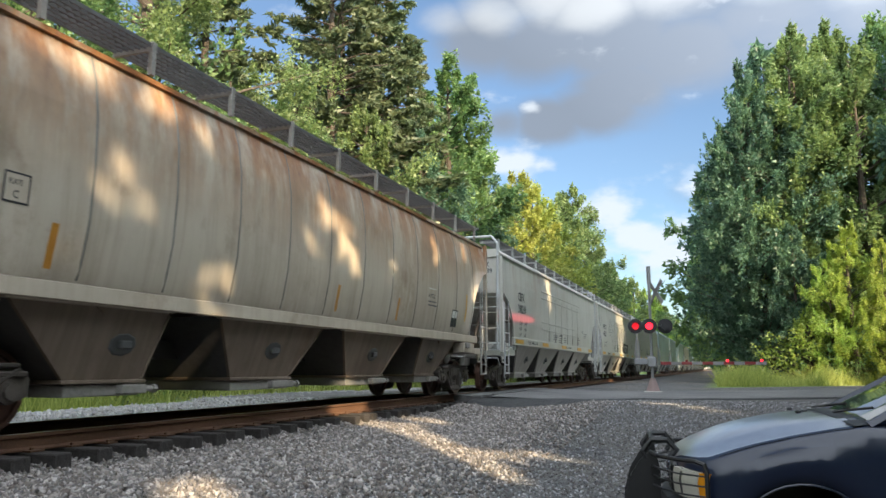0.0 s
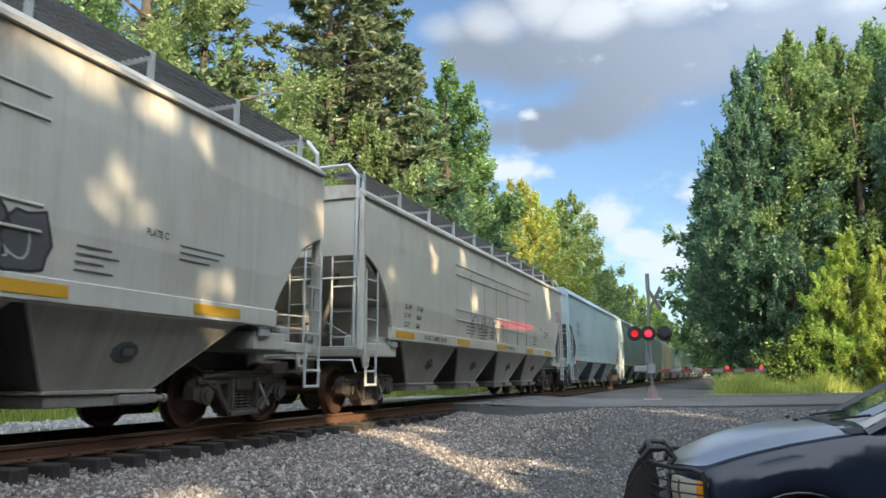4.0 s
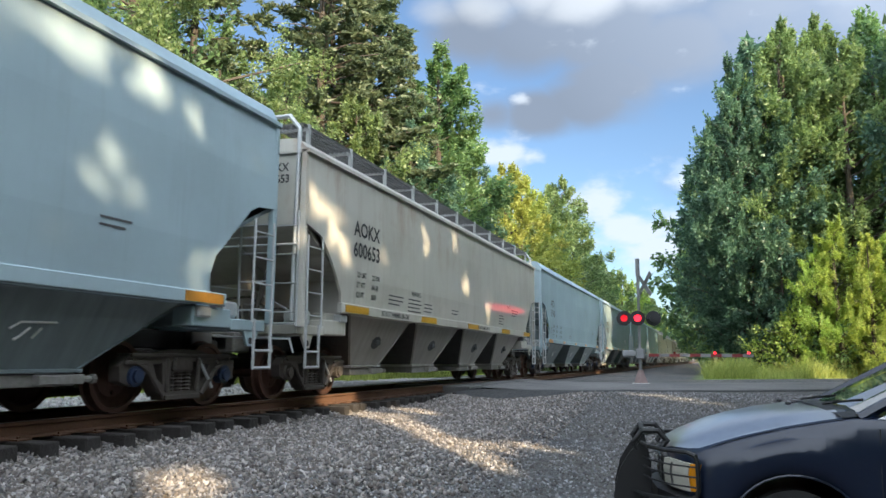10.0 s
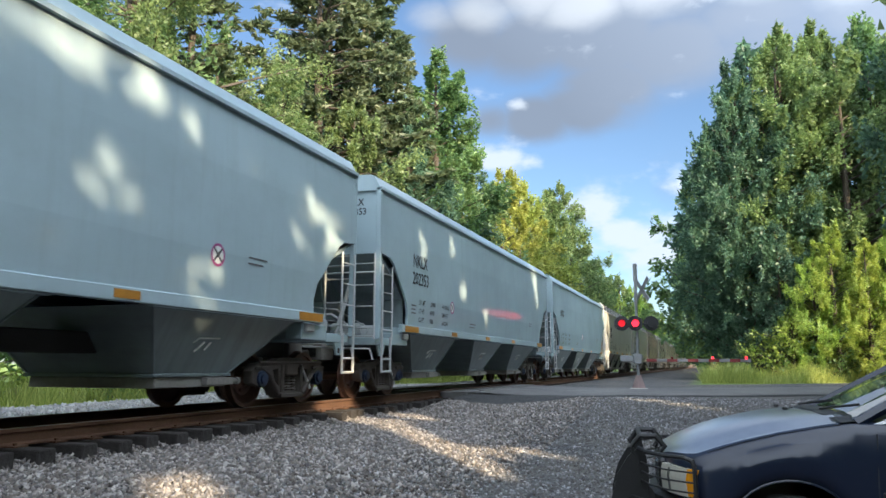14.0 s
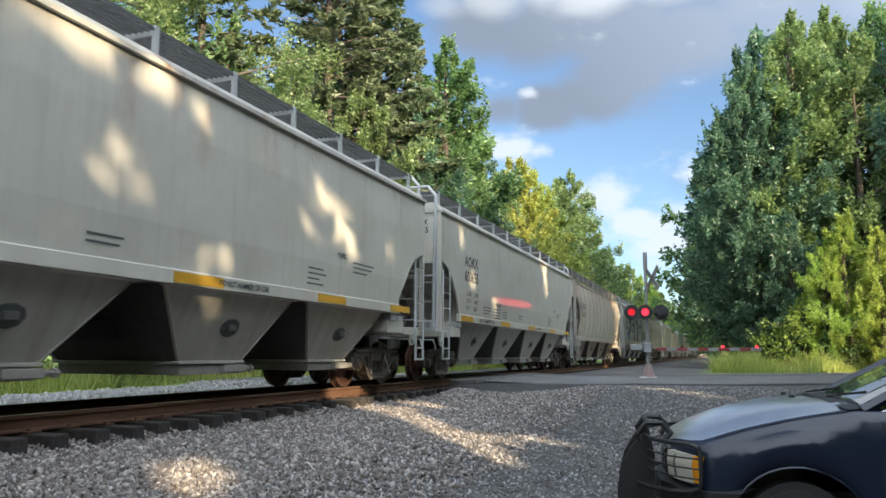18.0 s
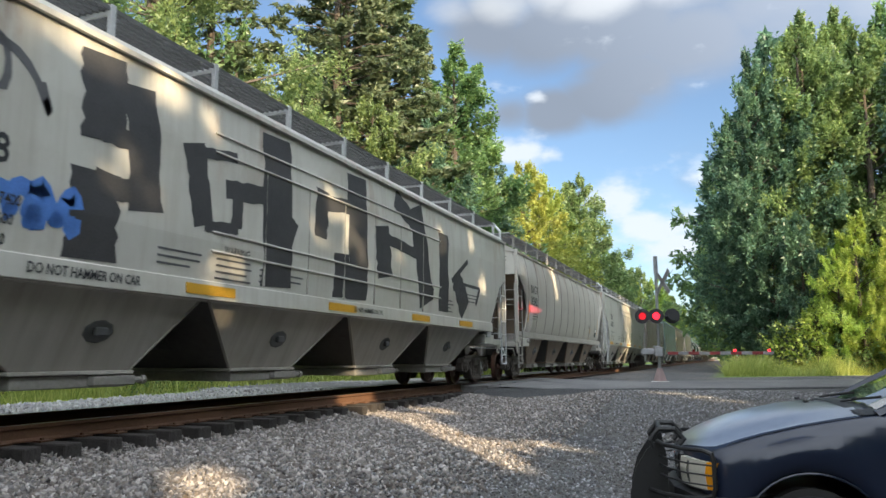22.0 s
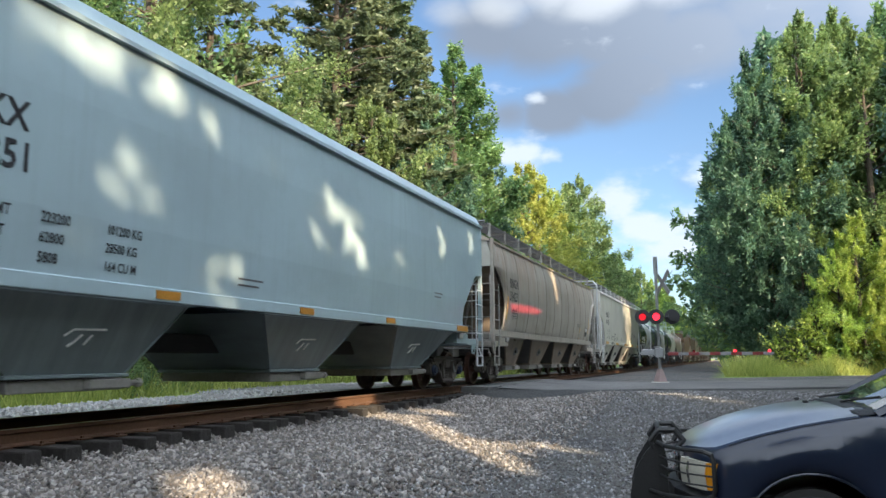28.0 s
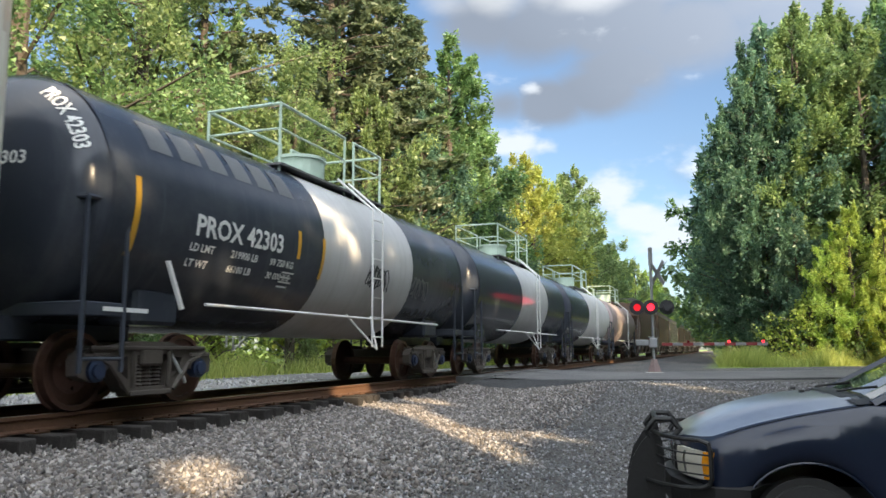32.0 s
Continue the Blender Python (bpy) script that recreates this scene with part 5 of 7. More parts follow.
def make_tank(front, scheme, label):
    """A tank car; front: its front coupling at 0 s."""
    car = thing("tank_car", label, "freight car", "cars of the freight train")
    L, R, zc = 13.65, 1.52, 2.45
    a, b = -6.0, 6.0
    n = 40

    def ring(y, r):
        return [(math.sin(2 * math.pi * i / n) * r, y, zc + math.cos(2 * math.pi * i / n) * r) for i in range(n)]

    def shell(name, rows, mat, cap0=False, cap1=False):
        verts = [p for y, r in rows for p in ring(y, r)]
        faces = [(j * n + i, j * n + (i + 1) % n, (j + 1) * n + (i + 1) % n, (j + 1) * n + i) for j in range(len(rows) - 1) for i in range(n)]
        if cap0:
            faces.append(tuple(range(n)))
        if cap1:
            faces.append(tuple(range((len(rows) - 1) * n, len(rows) * n))[::-1])
        bm = bm_of(verts, faces)
        bmesh.ops.recalc_face_normals(bm, faces=bm.faces)
        me = bpy.data.meshes.new(name)
        bm.to_mesh(me), bm.free()
        me.shade_smooth()
        return part(name, me, M[mat], car)
    m1, m2, m3 = scheme
    head = [(a - .62 * math.cos(t), R * math.sin(t)) for t in np.linspace(.12, math.pi / 2, 9)]
    shell("tank_head", head, m1, cap0=True)
    shell("tank_shell", [(a, R), (-1.2, R)], m1)
    shell("tank_band", [(-1.2, R + .004), (2.75, R + .004)], m2)
    shell("tank_shell", [(2.75, R), (b, R)], m3)
    shell("tank_head", [(b + .62 * math.cos(t), R * math.sin(t)) for t in np.linspace(math.pi / 2, .12, 9)], m3, cap1=True)
    for y in (a, b):
        bm = bmesh.new()
        bmesh.ops.create_cone(bm, cap_ends=False, segments=n, radius1=R + .012, radius2=R + .012, depth=.06, matrix=Matrix.Translation((0, y, zc)) @ Matrix.Rotation(math.pi / 2, 4, "X"))
        part("weld_band", bm, M[m1], car)
    green = M["railing"]
    zt, zb = zc + R + 1.0, zc + R - .22

    def bar(pts, r):
        bm = bmesh.new()
        pipe(bm, pts, r)
        part("railing", bm, green, car, "pale green tubular railing")
    for y0, y1 in ((-1.45, .95), (1.35, 2.65)):
        for x in (-.75, .75):
            bar([(x, y0, zb), (x, y0, zt), (x, y1, zt), (x, y1, zb)], .028)
            bar([(x, y0, zt - .45), (x, y1, zt - .45)], .02)
        for y in (y0, y1):
            if y in (-1.45, 2.65):
                bar([(-.75, y, zt), (.75, y, zt)], .028)
                bar([(-.75, y, zt - .45), (.75, y, zt - .45)], .02)
    bm = bmesh.new()
    rod(bm, (0, .5, zc + R - .1), (0, .5, zc + R + .46), .48, 20)
    part("manway", bm, green, car)
    bm = bmesh.new()
    rod(bm, (0, .5, zc + R + .455), (0, .5, zc + R + .52), .52, 20)
    part("manway_lid", bm, green, car)
    bm = bmesh.new()
    rod(bm, (0, 1.85, zc + R - .1), (0, 1.85, zc + R + .2), .3, 16)
    part("valve_bonnet", bm, green, car)
    bm = bmesh.new()
    for s in (-1, 1):
        box(bm, s * .35, s * .85, -1.55, 2.75, zc + R - .12, zc + R - .08)
    part("platform", bm, M["grate"], car)
    for s in (-1, 1):
        bm = bmesh.new()
        x = s * (R + .1)
        ladder(bm, x, .5, .95, .75, zc + .9, 7)
        pipe(bm, [(x, .5, zc + .9), (s * .85, .5, zc + R + .05)], .024)
        pipe(bm, [(x, .95, zc + .9), (s * .85, .95, zc + R + .05)], .024)
        for yy in (.2, 1.25):
            pipe(bm, [(x, .72, .7), (s * (R - .3), yy, 1.35)], .02)
        part("side_ladder", bm, M["white"], car)
        bm = bmesh.new()
        rod(bm, (s * (R - .02), -4.3, 1.28), (s * (R - .02), 4.3, 1.28), .022)
        part("hand_rail", bm, M["white"], car)
    for s in (-1, 1):
        y = s * 6.38
        bm = bmesh.new()
        box(bm, -1.45, 1.45, y - s * .1, y - s * .75, 1.06, 1.22, .015)
        box(bm, -.45, .45, y + s * .2, y - s * 1.9, .80, 1.08, .02)
        for sx in (-1, 1):
            box(bm, sx * .55, sx * 1.15, y - s * 1.2, y - s * 2.0, 1.0, 1.45, .05)
        part("end_platform", bm, M["tankblack"], car)
        bm = bmesh.new()
        for sx in (-1, 1):
            pipe(bm, [(sx * 1.45, y - s * .1, .45), (sx * 1.45, y - s * .1, 2.35), (sx * 1.45, y - s * .7, 2.35), (sx * 1.45, y - s * .7, .45)], .03)
            rod(bm, (sx * 1.45, y - s * .1, .6), (sx * 1.45, y - s * .7, .6), .025)
        rod(bm, (-1.45, y - s * .1, 2.35), (1.45, y - s * .1, 2.35), .03)
        part("end_rail", bm, M["tankblack"], car)
        bm = bmesh.new()
        box(bm, -.12, .12, y + s * .1, y + s * .40, .74, .98, .03)
        box(bm, -.17, .13, y + s * .30, y + s * .52, .72, 1.0, .05)
        part("coupler", bm, M["iron"], car)
        add_truck(car, s * (L / 2 - 2.05), True)
    CARS.append((car, front + L / 2))
    return car


def curved(car, me, y, ang0, size_r=1.526, mat=None, name="lettering"):
    """Wraps a flat mesh (x along the car, y up round the shell) on to the tank."""
    for v in me.vertices:
        a = ang0 + v.co.y / size_r
        v.co = (size_r * math.cos(a), y + v.co.x, 2.45 + size_r * math.sin(a))
    part(name, me, mat or M["white"], car)


M["railing"] = plain("pale_green_railing_paint", (0.50, 0.62, 0.52), 0.5, 0, 0.15)
M["fadedwhite"] = plain("faded_white_paint", (0.11, 0.115, 0.12), 0.6, 0, 0.35)


def build_tanks():
    f0 = 5.75 + travelled(32)
    t = make_tank(f0, ("tankblack", "tankwhite", "tankblack"), "black tank car with a wide silver-white band and white lettering")
    curved(t, text_mesh("PROX 42303", .385, .010), -4.55, radians(-10.5))
    for j, (p, q, r) in enumerate((("LD LMT", "219900 LB", "99 750 KG"), ("LT WT", "66100 LB", "30 000 KG"))):
        for s, y in ((p, -4.6), (q, -3.72), (r, -2.75)):
            curved(t, text_mesh(s, .148, .004), y, radians(-18.5 - 8 * j))
    # faded owner's name as plain blocks
    for i, w in enumerate((.42, .42, .42, .42, .42, .42)):
        bm = bmesh.new()
        n = 5
        vs = [[bm.verts.new((x, .5 * j / n, 0)) for j in range(n + 1)] for x in (i * .58, i * .58 + w)]
        for j in range(n):
            bm.faces.new((vs[0][j], vs[1][j], vs[1][j + 1], vs[0][j + 1]))
        me = bpy.data.meshes.new("owner_mark")
        bm.to_mesh(me), bm.free()
        curved(t, me, -5.3, radians(26), 1.525, M["fadedwhite"], "owner_mark")
    for y, a0, ln in ((-5.66, -26, .95), (-2.05, -12, .45), (-1.26, -22, .7)):
        bm = bmesh.new()
        n = 6
        vs = [[bm.verts.new((x, ln * j / n, 0)) for j in range(n + 1)] for x in (0, .09)]
        for j in range(n):
            bm.faces.new((vs[0][j], vs[1][j], vs[1][j + 1], vs[0][j + 1]))
        me = bpy.data.meshes.new("reflector_strip")
        bm.to_mesh(me), bm.free()
        curved(t, me, y, radians(a0), 1.528, M["stripe"], "reflector_strip")
    rng = random.Random(3)
    for y0, mat, ang in ((.55, M["ink"], -24), (2.75, M["fadedwhite"], -26)):
        bm = bmesh.new()
        pts = [(.95 * i / 60 + .12 * math.sin(i * .9), .28 + .2 * math.sin(i * .95 + .6 * math.sin(i * .31)) + .06 * math.sin(i * 1.7)) for i in range(61)]
        rows = []
        for p, q in zip(pts, pts[1:]):
            d = Vector((q[0] - p[0], q[1] - p[1])).normalized() * .022
            rows.append([bm.verts.new((p[0] - d.y, p[1] + d.x, 0)), bm.verts.new((p[0] + d.y, p[1] - d.x, 0))])
        for a, b in zip(rows, rows[1:]):
            bm.faces.new((a[0], a[1], b[1], b[0]))
        me = bpy.data.meshes.new("graffiti_tag")
        bm.to_mesh(me), bm.free()
        curved(t, me, y0, radians(ang), 1.532, mat, "graffiti_tag")
    curl = text_mesh("PROX 42303", .21, .004)
    for v in curl.vertices:
        x, z = -.35 + v.co.x, 2.72 + v.co.y
        r = min(1.0, math.hypot(x, z - 2.45) / 1.52)
        v.co = (x, -6.0 - .62 * math.sqrt(max(0, 1 - r * r)) - .008, z)
    part("lettering", curl, M["white"], t)
    arc = text_mesh("PROX 42303", .18, .004)
    middle = (min(v.co.x for v in arc.vertices) + max(v.co.x for v in arc.vertices)) / 2
    for v in arc.vertices:
        a, r = radians(51) + (v.co.x - middle) / 1.36, 1.32 + v.co.y
        v.co = (r * math.sin(a), -6.0 - .62 * math.sqrt(1 - (r / 1.52) ** 2) - .008, 2.45 + r * math.cos(a))
    part("lettering", arc, M["white"], t)
    bm = bmesh.new()
    rod(bm, (1.47, -4.72, 1.2), (1.42, -4.95, 1.78), .035, 6)
    part("placard_bracket", bm, M["white"], t)
    for j in range(4):
        bm = bmesh.new()
        vs = [bm.verts.new(p) for p in ((0, 0, 0), (.34 - .05 * (j % 2), 0, 0), (.34 - .05 * (j % 2), .028, 0), (0, .028, 0))]
        bm.faces.new(vs)
        me = bpy.data.meshes.new("fine_print")
        bm.to_mesh(me), bm.free()
        curved(t, me, -2.35, radians(-22 - 3 * j), 1.526, M["white"], "fine_print")
    bm = bmesh.new()
    box(bm, 1.452, 1.46, -6.0, -5.3, 1.12, 1.17)
    part("fine_print", bm, M["white"], t)
    bm = bmesh.new()
    box(bm, .3, .62, -6.6, -6.59, .88, .95)
    part("reflector_tag", bm, M["stripe"], t)
    make_tank(f0 + 13.65, ("tankblack", "tankwhite", "tankblack"), "black tank car with a silver-white band and green railing")
    make_tank(f0 + 27.3, ("tankblack", "tankwhite", "tankwhite"), "white tank car with black lower ends")
    make_tank(f0 + 40.95, ("tankgrey", "tankgrey", "tankgrey"), "pinkish-grey tank car with a green railing")


build_tanks()

# ---------------------------------------------------------------- crossing signal
M["alu"] = plain("dull_aluminium_mast", (0.26, 0.265, 0.27), 0.5, 0.5)
M["rustred"] = plain("weathered_pinkish_grey_base", (0.27, 0.20, 0.19), 0.7)
M["black"] = plain("matt_black_paint", (0.018, 0.018, 0.02), 0.6)
M["red"] = plain("dark_red_lens", (0.14, 0.01, 0.012), 0.2, 0, 0.1)
M["redlit"] = plain("lit_red_lens", (0.6, 0.02, 0.03), 0.3, 0, 0.1, emit=((1.0, 0.015, 0.03), 1.6))
M["reddim"] = plain("fading_red_lens", (0.4, 0.015, 0.02), 0.3, 0, 0.1, emit=((1.0, 0.015, 0.03), 0.35))
M["redstripe"] = plain("faded_red_reflective_sheet", (0.19, 0.035, 0.035), 0.4)
M["concrete"] = plain("pale_concrete", (0.40, 0.39, 0.36), 0.85)


def make_signal():
    sig = thing("crossing_signal", "crossing signal mast with crossbuck, red lamps and lowered striped gate", "crossing signal")
    X, Y, Z = -2.41, 28.7, 0.76
    sig.location = (X, Y, Z)
    bm = bmesh.new()
    rod(bm, (0, 0, 0), (0, 0, 4.55), .055, 12)
    rod(bm, (0, 0, 3.9), (0, 0, 4.55), .075, 12)
    part("mast", bm, M["alu"], sig)
    bm = bmesh.new()
    box(bm, -.30, .30, -.30, .30, -.3, .04, .02)
    part("footing", bm, M["concrete"], sig)
    bm = bmesh.new()
    rod(bm, (0, 0, 0.04), (0, 0, .50), .24, 4, .09)
    part("base", bm, M["rustred"], sig, "weathered pinkish-grey pyramid base")
    bm = bmesh.new()
    box(bm, -.18, .08, -.13, .13, 1.255, 1.30, .01)
    part("gate_cover", bm, M["alu"], sig)
    # crossbuck, facing up the road; the blades cross at right angles
    face = radians(-38)
    for a in (45, -45):
        bm = bmesh.new()
        box(bm, -.58, .58, -.012, .012, -.085, .085, .004)
        o = part("crossbuck_blade", bm, M["alu"], sig, "white crossbuck blade seen from its grey back")
        o.matrix_basis = pose(.22, .05, 3.6, 0, 0, -52) @ pose(0, 0, 0, 0, a, 0)
    bm = bmesh.new()
    rod(bm, (-.62, -.1, 2.35), (.62, .1, 2.35), .03, 8)
    part("crossarm", bm, M["black"], sig)
    for i, (x, y, lit, yaw) in enumerate(((-.52, -.16, "reddim", 0), (-.04, -.14, "redlit", 0), (.50, .12, "red", 180))):
        bm = bmesh.new()
        rod(bm, (0, -.03, 0), (0, 0, 0), .27, 24)
        rod(bm, (0, 0, 0), (0, .2, 0), .14, 14)
        for s in range(9):
            a0, a1 = radians(-10 + s * 22), radians(12 + s * 22)
            v = [(math.cos(q) * .14, yy, math.sin(q) * .14) for q in (a0, a1) for yy in (-.03, -.26)]
            vs = [bm.verts.new(p) for p in v]
            bm.faces.new((vs[0], vs[1], vs[3], vs[2]))
        o = part("lamp_housing", bm, M["black"], sig)
        o.matrix_basis = pose(x, y, 2.36, 0, 0, yaw + 8)
        bm = bmesh.new()
        rod(bm, (0, -.05, 0), (0, -.035, 0), .125, 20)
        part("lens", bm, M[lit], o, {"redlit": "lit red lens", "reddim": "dimly lit red lens"}.get(lit, "unlit dark red lens"))
    # gate machine and arm, which reaches away from the track
    bm = bmesh.new()
    box(bm, -.14, .16, -.15, .15, .9, 1.25, .03)
    part("gate_mechanism", bm, M["alu"], sig)
    bm = bmesh.new()
    box(bm, -.62, -.14, -.09, .09, .98, 1.2, .03)
    part("counterweight", bm, M["alu"], sig)
    ax = Vector((.985, .17, 0)).normalized()
    n = 10
    for i in range(n):
        bm = bmesh.new()
        a, b = .3 + i * .36, .3 + (i + 1) * .36
        box(bm, a, b, -.018, .018, -.055, .055, .004)
        o = part("gate_arm_section", bm, M["alu"] if i % 2 else M["redstripe"], sig)
        o.matrix_basis = pose(0, 0, 1.03, 0, 0, 10)
    for a in (1.2, 2.6, 3.75):
        bm = bmesh.new()
        box(bm, a - .04, a + .04, -.04, .04, .055, .13, .01)
        o = part("gate_lamp", bm, M["redlit"] if a > 1.5 else M["red"], sig)
        o.matrix_basis = pose(0, 0, 1.03, 0, 0, 10)


make_signal()
# added spot near the signal; fan and aim fitted to the red streak in view
beam = new("signal_beam", bpy.data.lights.new("signal_beam", "SPOT"))
beam.data.energy, beam.data.color, beam.data.spot_size, beam.data.spot_blend, beam.data.shadow_soft_size = 430, (1.0, 0.015, 0.035), radians(44), 1.0, .05
beam.matrix_world = look((-3.05, 28.3, 3.40), (-6.22, 25.2, 3.26)) @ Matrix.Diagonal((1, .09, 1, 1))
# ---------------------------------------------------------------- parked vehicle
M["navy"] = plain("dark_navy_car_paint", (0.006, 0.011, 0.026), 0.45, 0.0, 0.12, 1.2, 0.0, coat=0.65)
M["navy"].node_tree.nodes["Principled BSDF"].inputs["Coat Roughness"].default_value = 0.16
# pale metallic colour paints the sky's sheen on to the navy hood
M["hood"] = plain("sky_sheen_navy_hood_paint", (0.34, 0.36, 0.40), 0.3, 0.75, 0.15, 2.0, 0.0, coat=0.6)
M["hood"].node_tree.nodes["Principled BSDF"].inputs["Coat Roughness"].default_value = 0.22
M["navy"].node_tree.nodes["Principled BSDF"].inputs["Specular IOR Level"].default_value = 0.14
M["plastic"] = plain("black_trim_plastic", (0.008, 0.008, 0.0085), 0.5)
M["tyre"] = plain("black_rubber", (0.022, 0.022, 0.022), 0.8)
M["lampglass"] = plain("yellowed_headlamp_lens", (0.55, 0.53, 0.45), 0.15, 0.1, 0.1)
M["amber"] = plain("amber_indicator_lens", (0.75, 0.30, 0.01), 0.2, 0, 0.1)
M["seat"] = plain("dark_grey_seat_cloth", (0.05, 0.05, 0.055), 0.9)
M["chrome"] = plain("chrome", (0.6, 0.6, 0.6), 0.15, 1.0, 0.1)


def glass_material():
    m, nt, p = nodes_of("window_glass")
    p.inputs["Base Color"].default_value = (0.22, 0.27, 0.29, 1)
    p.inputs["Roughness"].default_value = 0.03
    p.inputs["Transmission Weight"].default_value = 0.85
    p.inputs["IOR"].default_value = 1.9
    p.inputs["Coat Weight"].default_value = 1.0
    return m


M["glass"] = glass_material()


def make_suv():
    car = thing("sport_utility_vehicle", "dark navy utility vehicle with black brush guard parked on gravel", "car")
    car.matrix_basis = pose(1.956, 6.99, 0.0, 0, 0, 186)
    wheels = (1.56, -1.42)

    def bottom(x):
        z = .44
        for w in wheels:
            d = abs(x - w)
            if d < .47:
                z = max(z, .345 + math.sqrt(.2209 - d * d))
        return z
    # stations: x, half width, height of the hood's side crease, height in the middle
    top = [(-2.42, .80, 1.12, 1.12), (-2.3, .86, 1.15, 1.16), (-1.9, .89, 1.18, 1.20), (0.0, .90, 1.20, 1.23), (.9, .90, 1.215, 1.27), (1.15, .90, 1.208, 1.278), (1.35, .90, 1.175, 1.262), (1.6, .90, 1.127, 1.23), (1.85, .897, 1.065, 1.175), (2.0, .893, 1.02, 1.13), (2.1, .89, .985, 1.09),
           (2.17, .875, .96, 1.06), (2.24, .80, .95, 1.03), (2.30, .67, .945, 1.00), (2.35, .50, .935, .975), (2.385, .32, .91, .94), (2.40, .20, .86, .88)]
    xs = sorted({t[0] for t in top} | {w + d for w in wheels for d in (-.47, -.455, -.42, -.36, -.28, -.2, -.1, 0, .1, .2, .28, .36, .42, .455, .47)})
    sec = []
    for x in xs:
        w = interp1([(t[0], t[1]) for t in top], x)
        b = interp1([(t[0], t[2]) for t in top], x)
        h = interp1([(t[0], t[3]) for t in top], x)
        lo = bottom(x)
        mid = lo + (b - lo) * .38
        half = [(w * .965, lo), (w * .985, lo + (mid - lo) * .12), (w, lo + (mid - lo) * .6), (w * 1.005, mid), (w * .998, (mid + b) / 2 + .02), (w * .975, b - .085), (w * .94, b - .035), (w * .895, b - .008), (w * .85, b + .004), (w * .80, b + (h - b) * .10), (w * .68, b + (h - b) * .55), (w * .45, b + (h - b) * .86), (w * .22, h - .004), (0, h)]
        sec.append([(x, y, z) for y, z in half] + [(x, -y, z) for y, z in half[-2::-1]])
    n = len(sec[0])
    verts = [p for s in sec for p in s]
    faces, lid = [], []
    for j in range(len(sec) - 1):
        for i in range(n - 1):
            q = (j * n + i, j * n + i + 1, (j + 1) * n + i + 1, (j + 1) * n + i)
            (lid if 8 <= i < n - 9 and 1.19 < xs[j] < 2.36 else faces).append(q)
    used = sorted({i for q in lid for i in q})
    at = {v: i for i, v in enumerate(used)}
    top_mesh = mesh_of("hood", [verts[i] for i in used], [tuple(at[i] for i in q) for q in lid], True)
    faces.append(tuple(range((len(sec) - 1) * n, len(sec) * n)))
    faces.append(tuple(range(n))[::-1])
    bm = bm_of(verts, faces)
    bmesh.ops.recalc_face_normals(bm, faces=bm.faces)
    me = bpy.data.meshes.new("body")
    bm.to_mesh(me), bm.free()
    me.shade_smooth()
    part("body", me, M["navy"], car)
    part("hood", top_mesh, M["hood"], car, "navy hood made pale by a painted sky sheen")
    for x in wheels:
        for s in (-1, 1):
            bm = bmesh.new()
            pipe(bm, [(x + .468 * math.cos(a), s * .895, .345 + .468 * math.sin(a)) for a in [radians(15 + 10 * i) for i in range(16)]], .009, 6)
            part("wheel_arch_lip", bm, M["navy"], car)
    # shut line between hood and wing, door seam and handle
    for s in (-1, 1):
        bm = bmesh.new()
        pipe(bm, [(x, s * .895 * .90, interp1([(t[0], t[2]) for t in top], x) - .006) for x in (2.10, 1.95, 1.8, 1.6, 1.4, 1.2)], .0025, 5)
        part("hood_seam", bm, M["plastic"], car)
        bm = bmesh.new()
        pipe(bm, [(1.02, s * .903, .5), (1.02, s * .905, .8), (1.0, s * .882, 1.14)], .004, 5)
        part("door_seam", bm, M["plastic"], car)
        bm = bmesh.new()
        box(bm, .02, .20, s * .915 - .018, s * .915 + .018, .98, 1.03, .012)
        part("door_handle", bm, M["plastic"], car)
        bm = bmesh.new()
        box(bm, -.9, 1.0, s * .912 - .01, s * .912 + .01, .70, .76, .008)
        part("side_moulding", bm, M["plastic"], car)
    # cabin: pillars and roof
    bm = bmesh.new()
    for s in (-1, 1):
        pipe(bm, [(1.10, s * .77, 1.20), (.20, s * .64, 1.70), (-2.1, s * .64, 1.71), (-2.38, s * .76, 1.12)], .04)
        rod(bm, (-.15, s * .84, 1.2), (-.3, s * .65, 1.71), .045)
        rod(bm, (-1.25, s * .84, 1.2), (-1.3, s * .65, 1.71), .045)
    v = [(.20, -.64, 1.72), (.20, .64, 1.72), (-2.1, .64, 1.72), (-2.1, -.64, 1.72), (.04, -.5, 1.77), (.04, .5, 1.77), (-2.0, .5, 1.77), (-2.0, -.5, 1.77)]
    vs = [bm.verts.new(p) for p in v]
    for f in ((0, 1, 5, 4), (1, 2, 6, 5), (2, 3, 7, 6), (3, 0, 4, 7), (4, 5, 6, 7), (0, 3, 2, 1)):
        bm.faces.new([vs[i] for i in f])
    part("roof", bm, M["navy"], car)
    # bowed windscreen
    cols = [-.76, -.5, -.2, .2, .5, .76]
    vv = [(1.10 + .03 * (1 - (y / .76) ** 2), y, 1.215 + .045 * (1 - (y / .76) ** 2)) for y in cols] + [(.22 + .02 * (1 - (y / .76) ** 2), y * .83, 1.705) for y in cols]
    k = len(cols)
    o = part("windscreen", bm_of(vv, [(i, i + 1, i + 1 + k, i + k) for i in range(k - 1)]), M["glass"], car)
    o.visible_shadow = False
    glass = [("rear_window", [(-2.38, .74, 1.14), (-2.38, -.74, 1.14), (-2.1, -.61, 1.70), (-2.1, .61, 1.70)])]
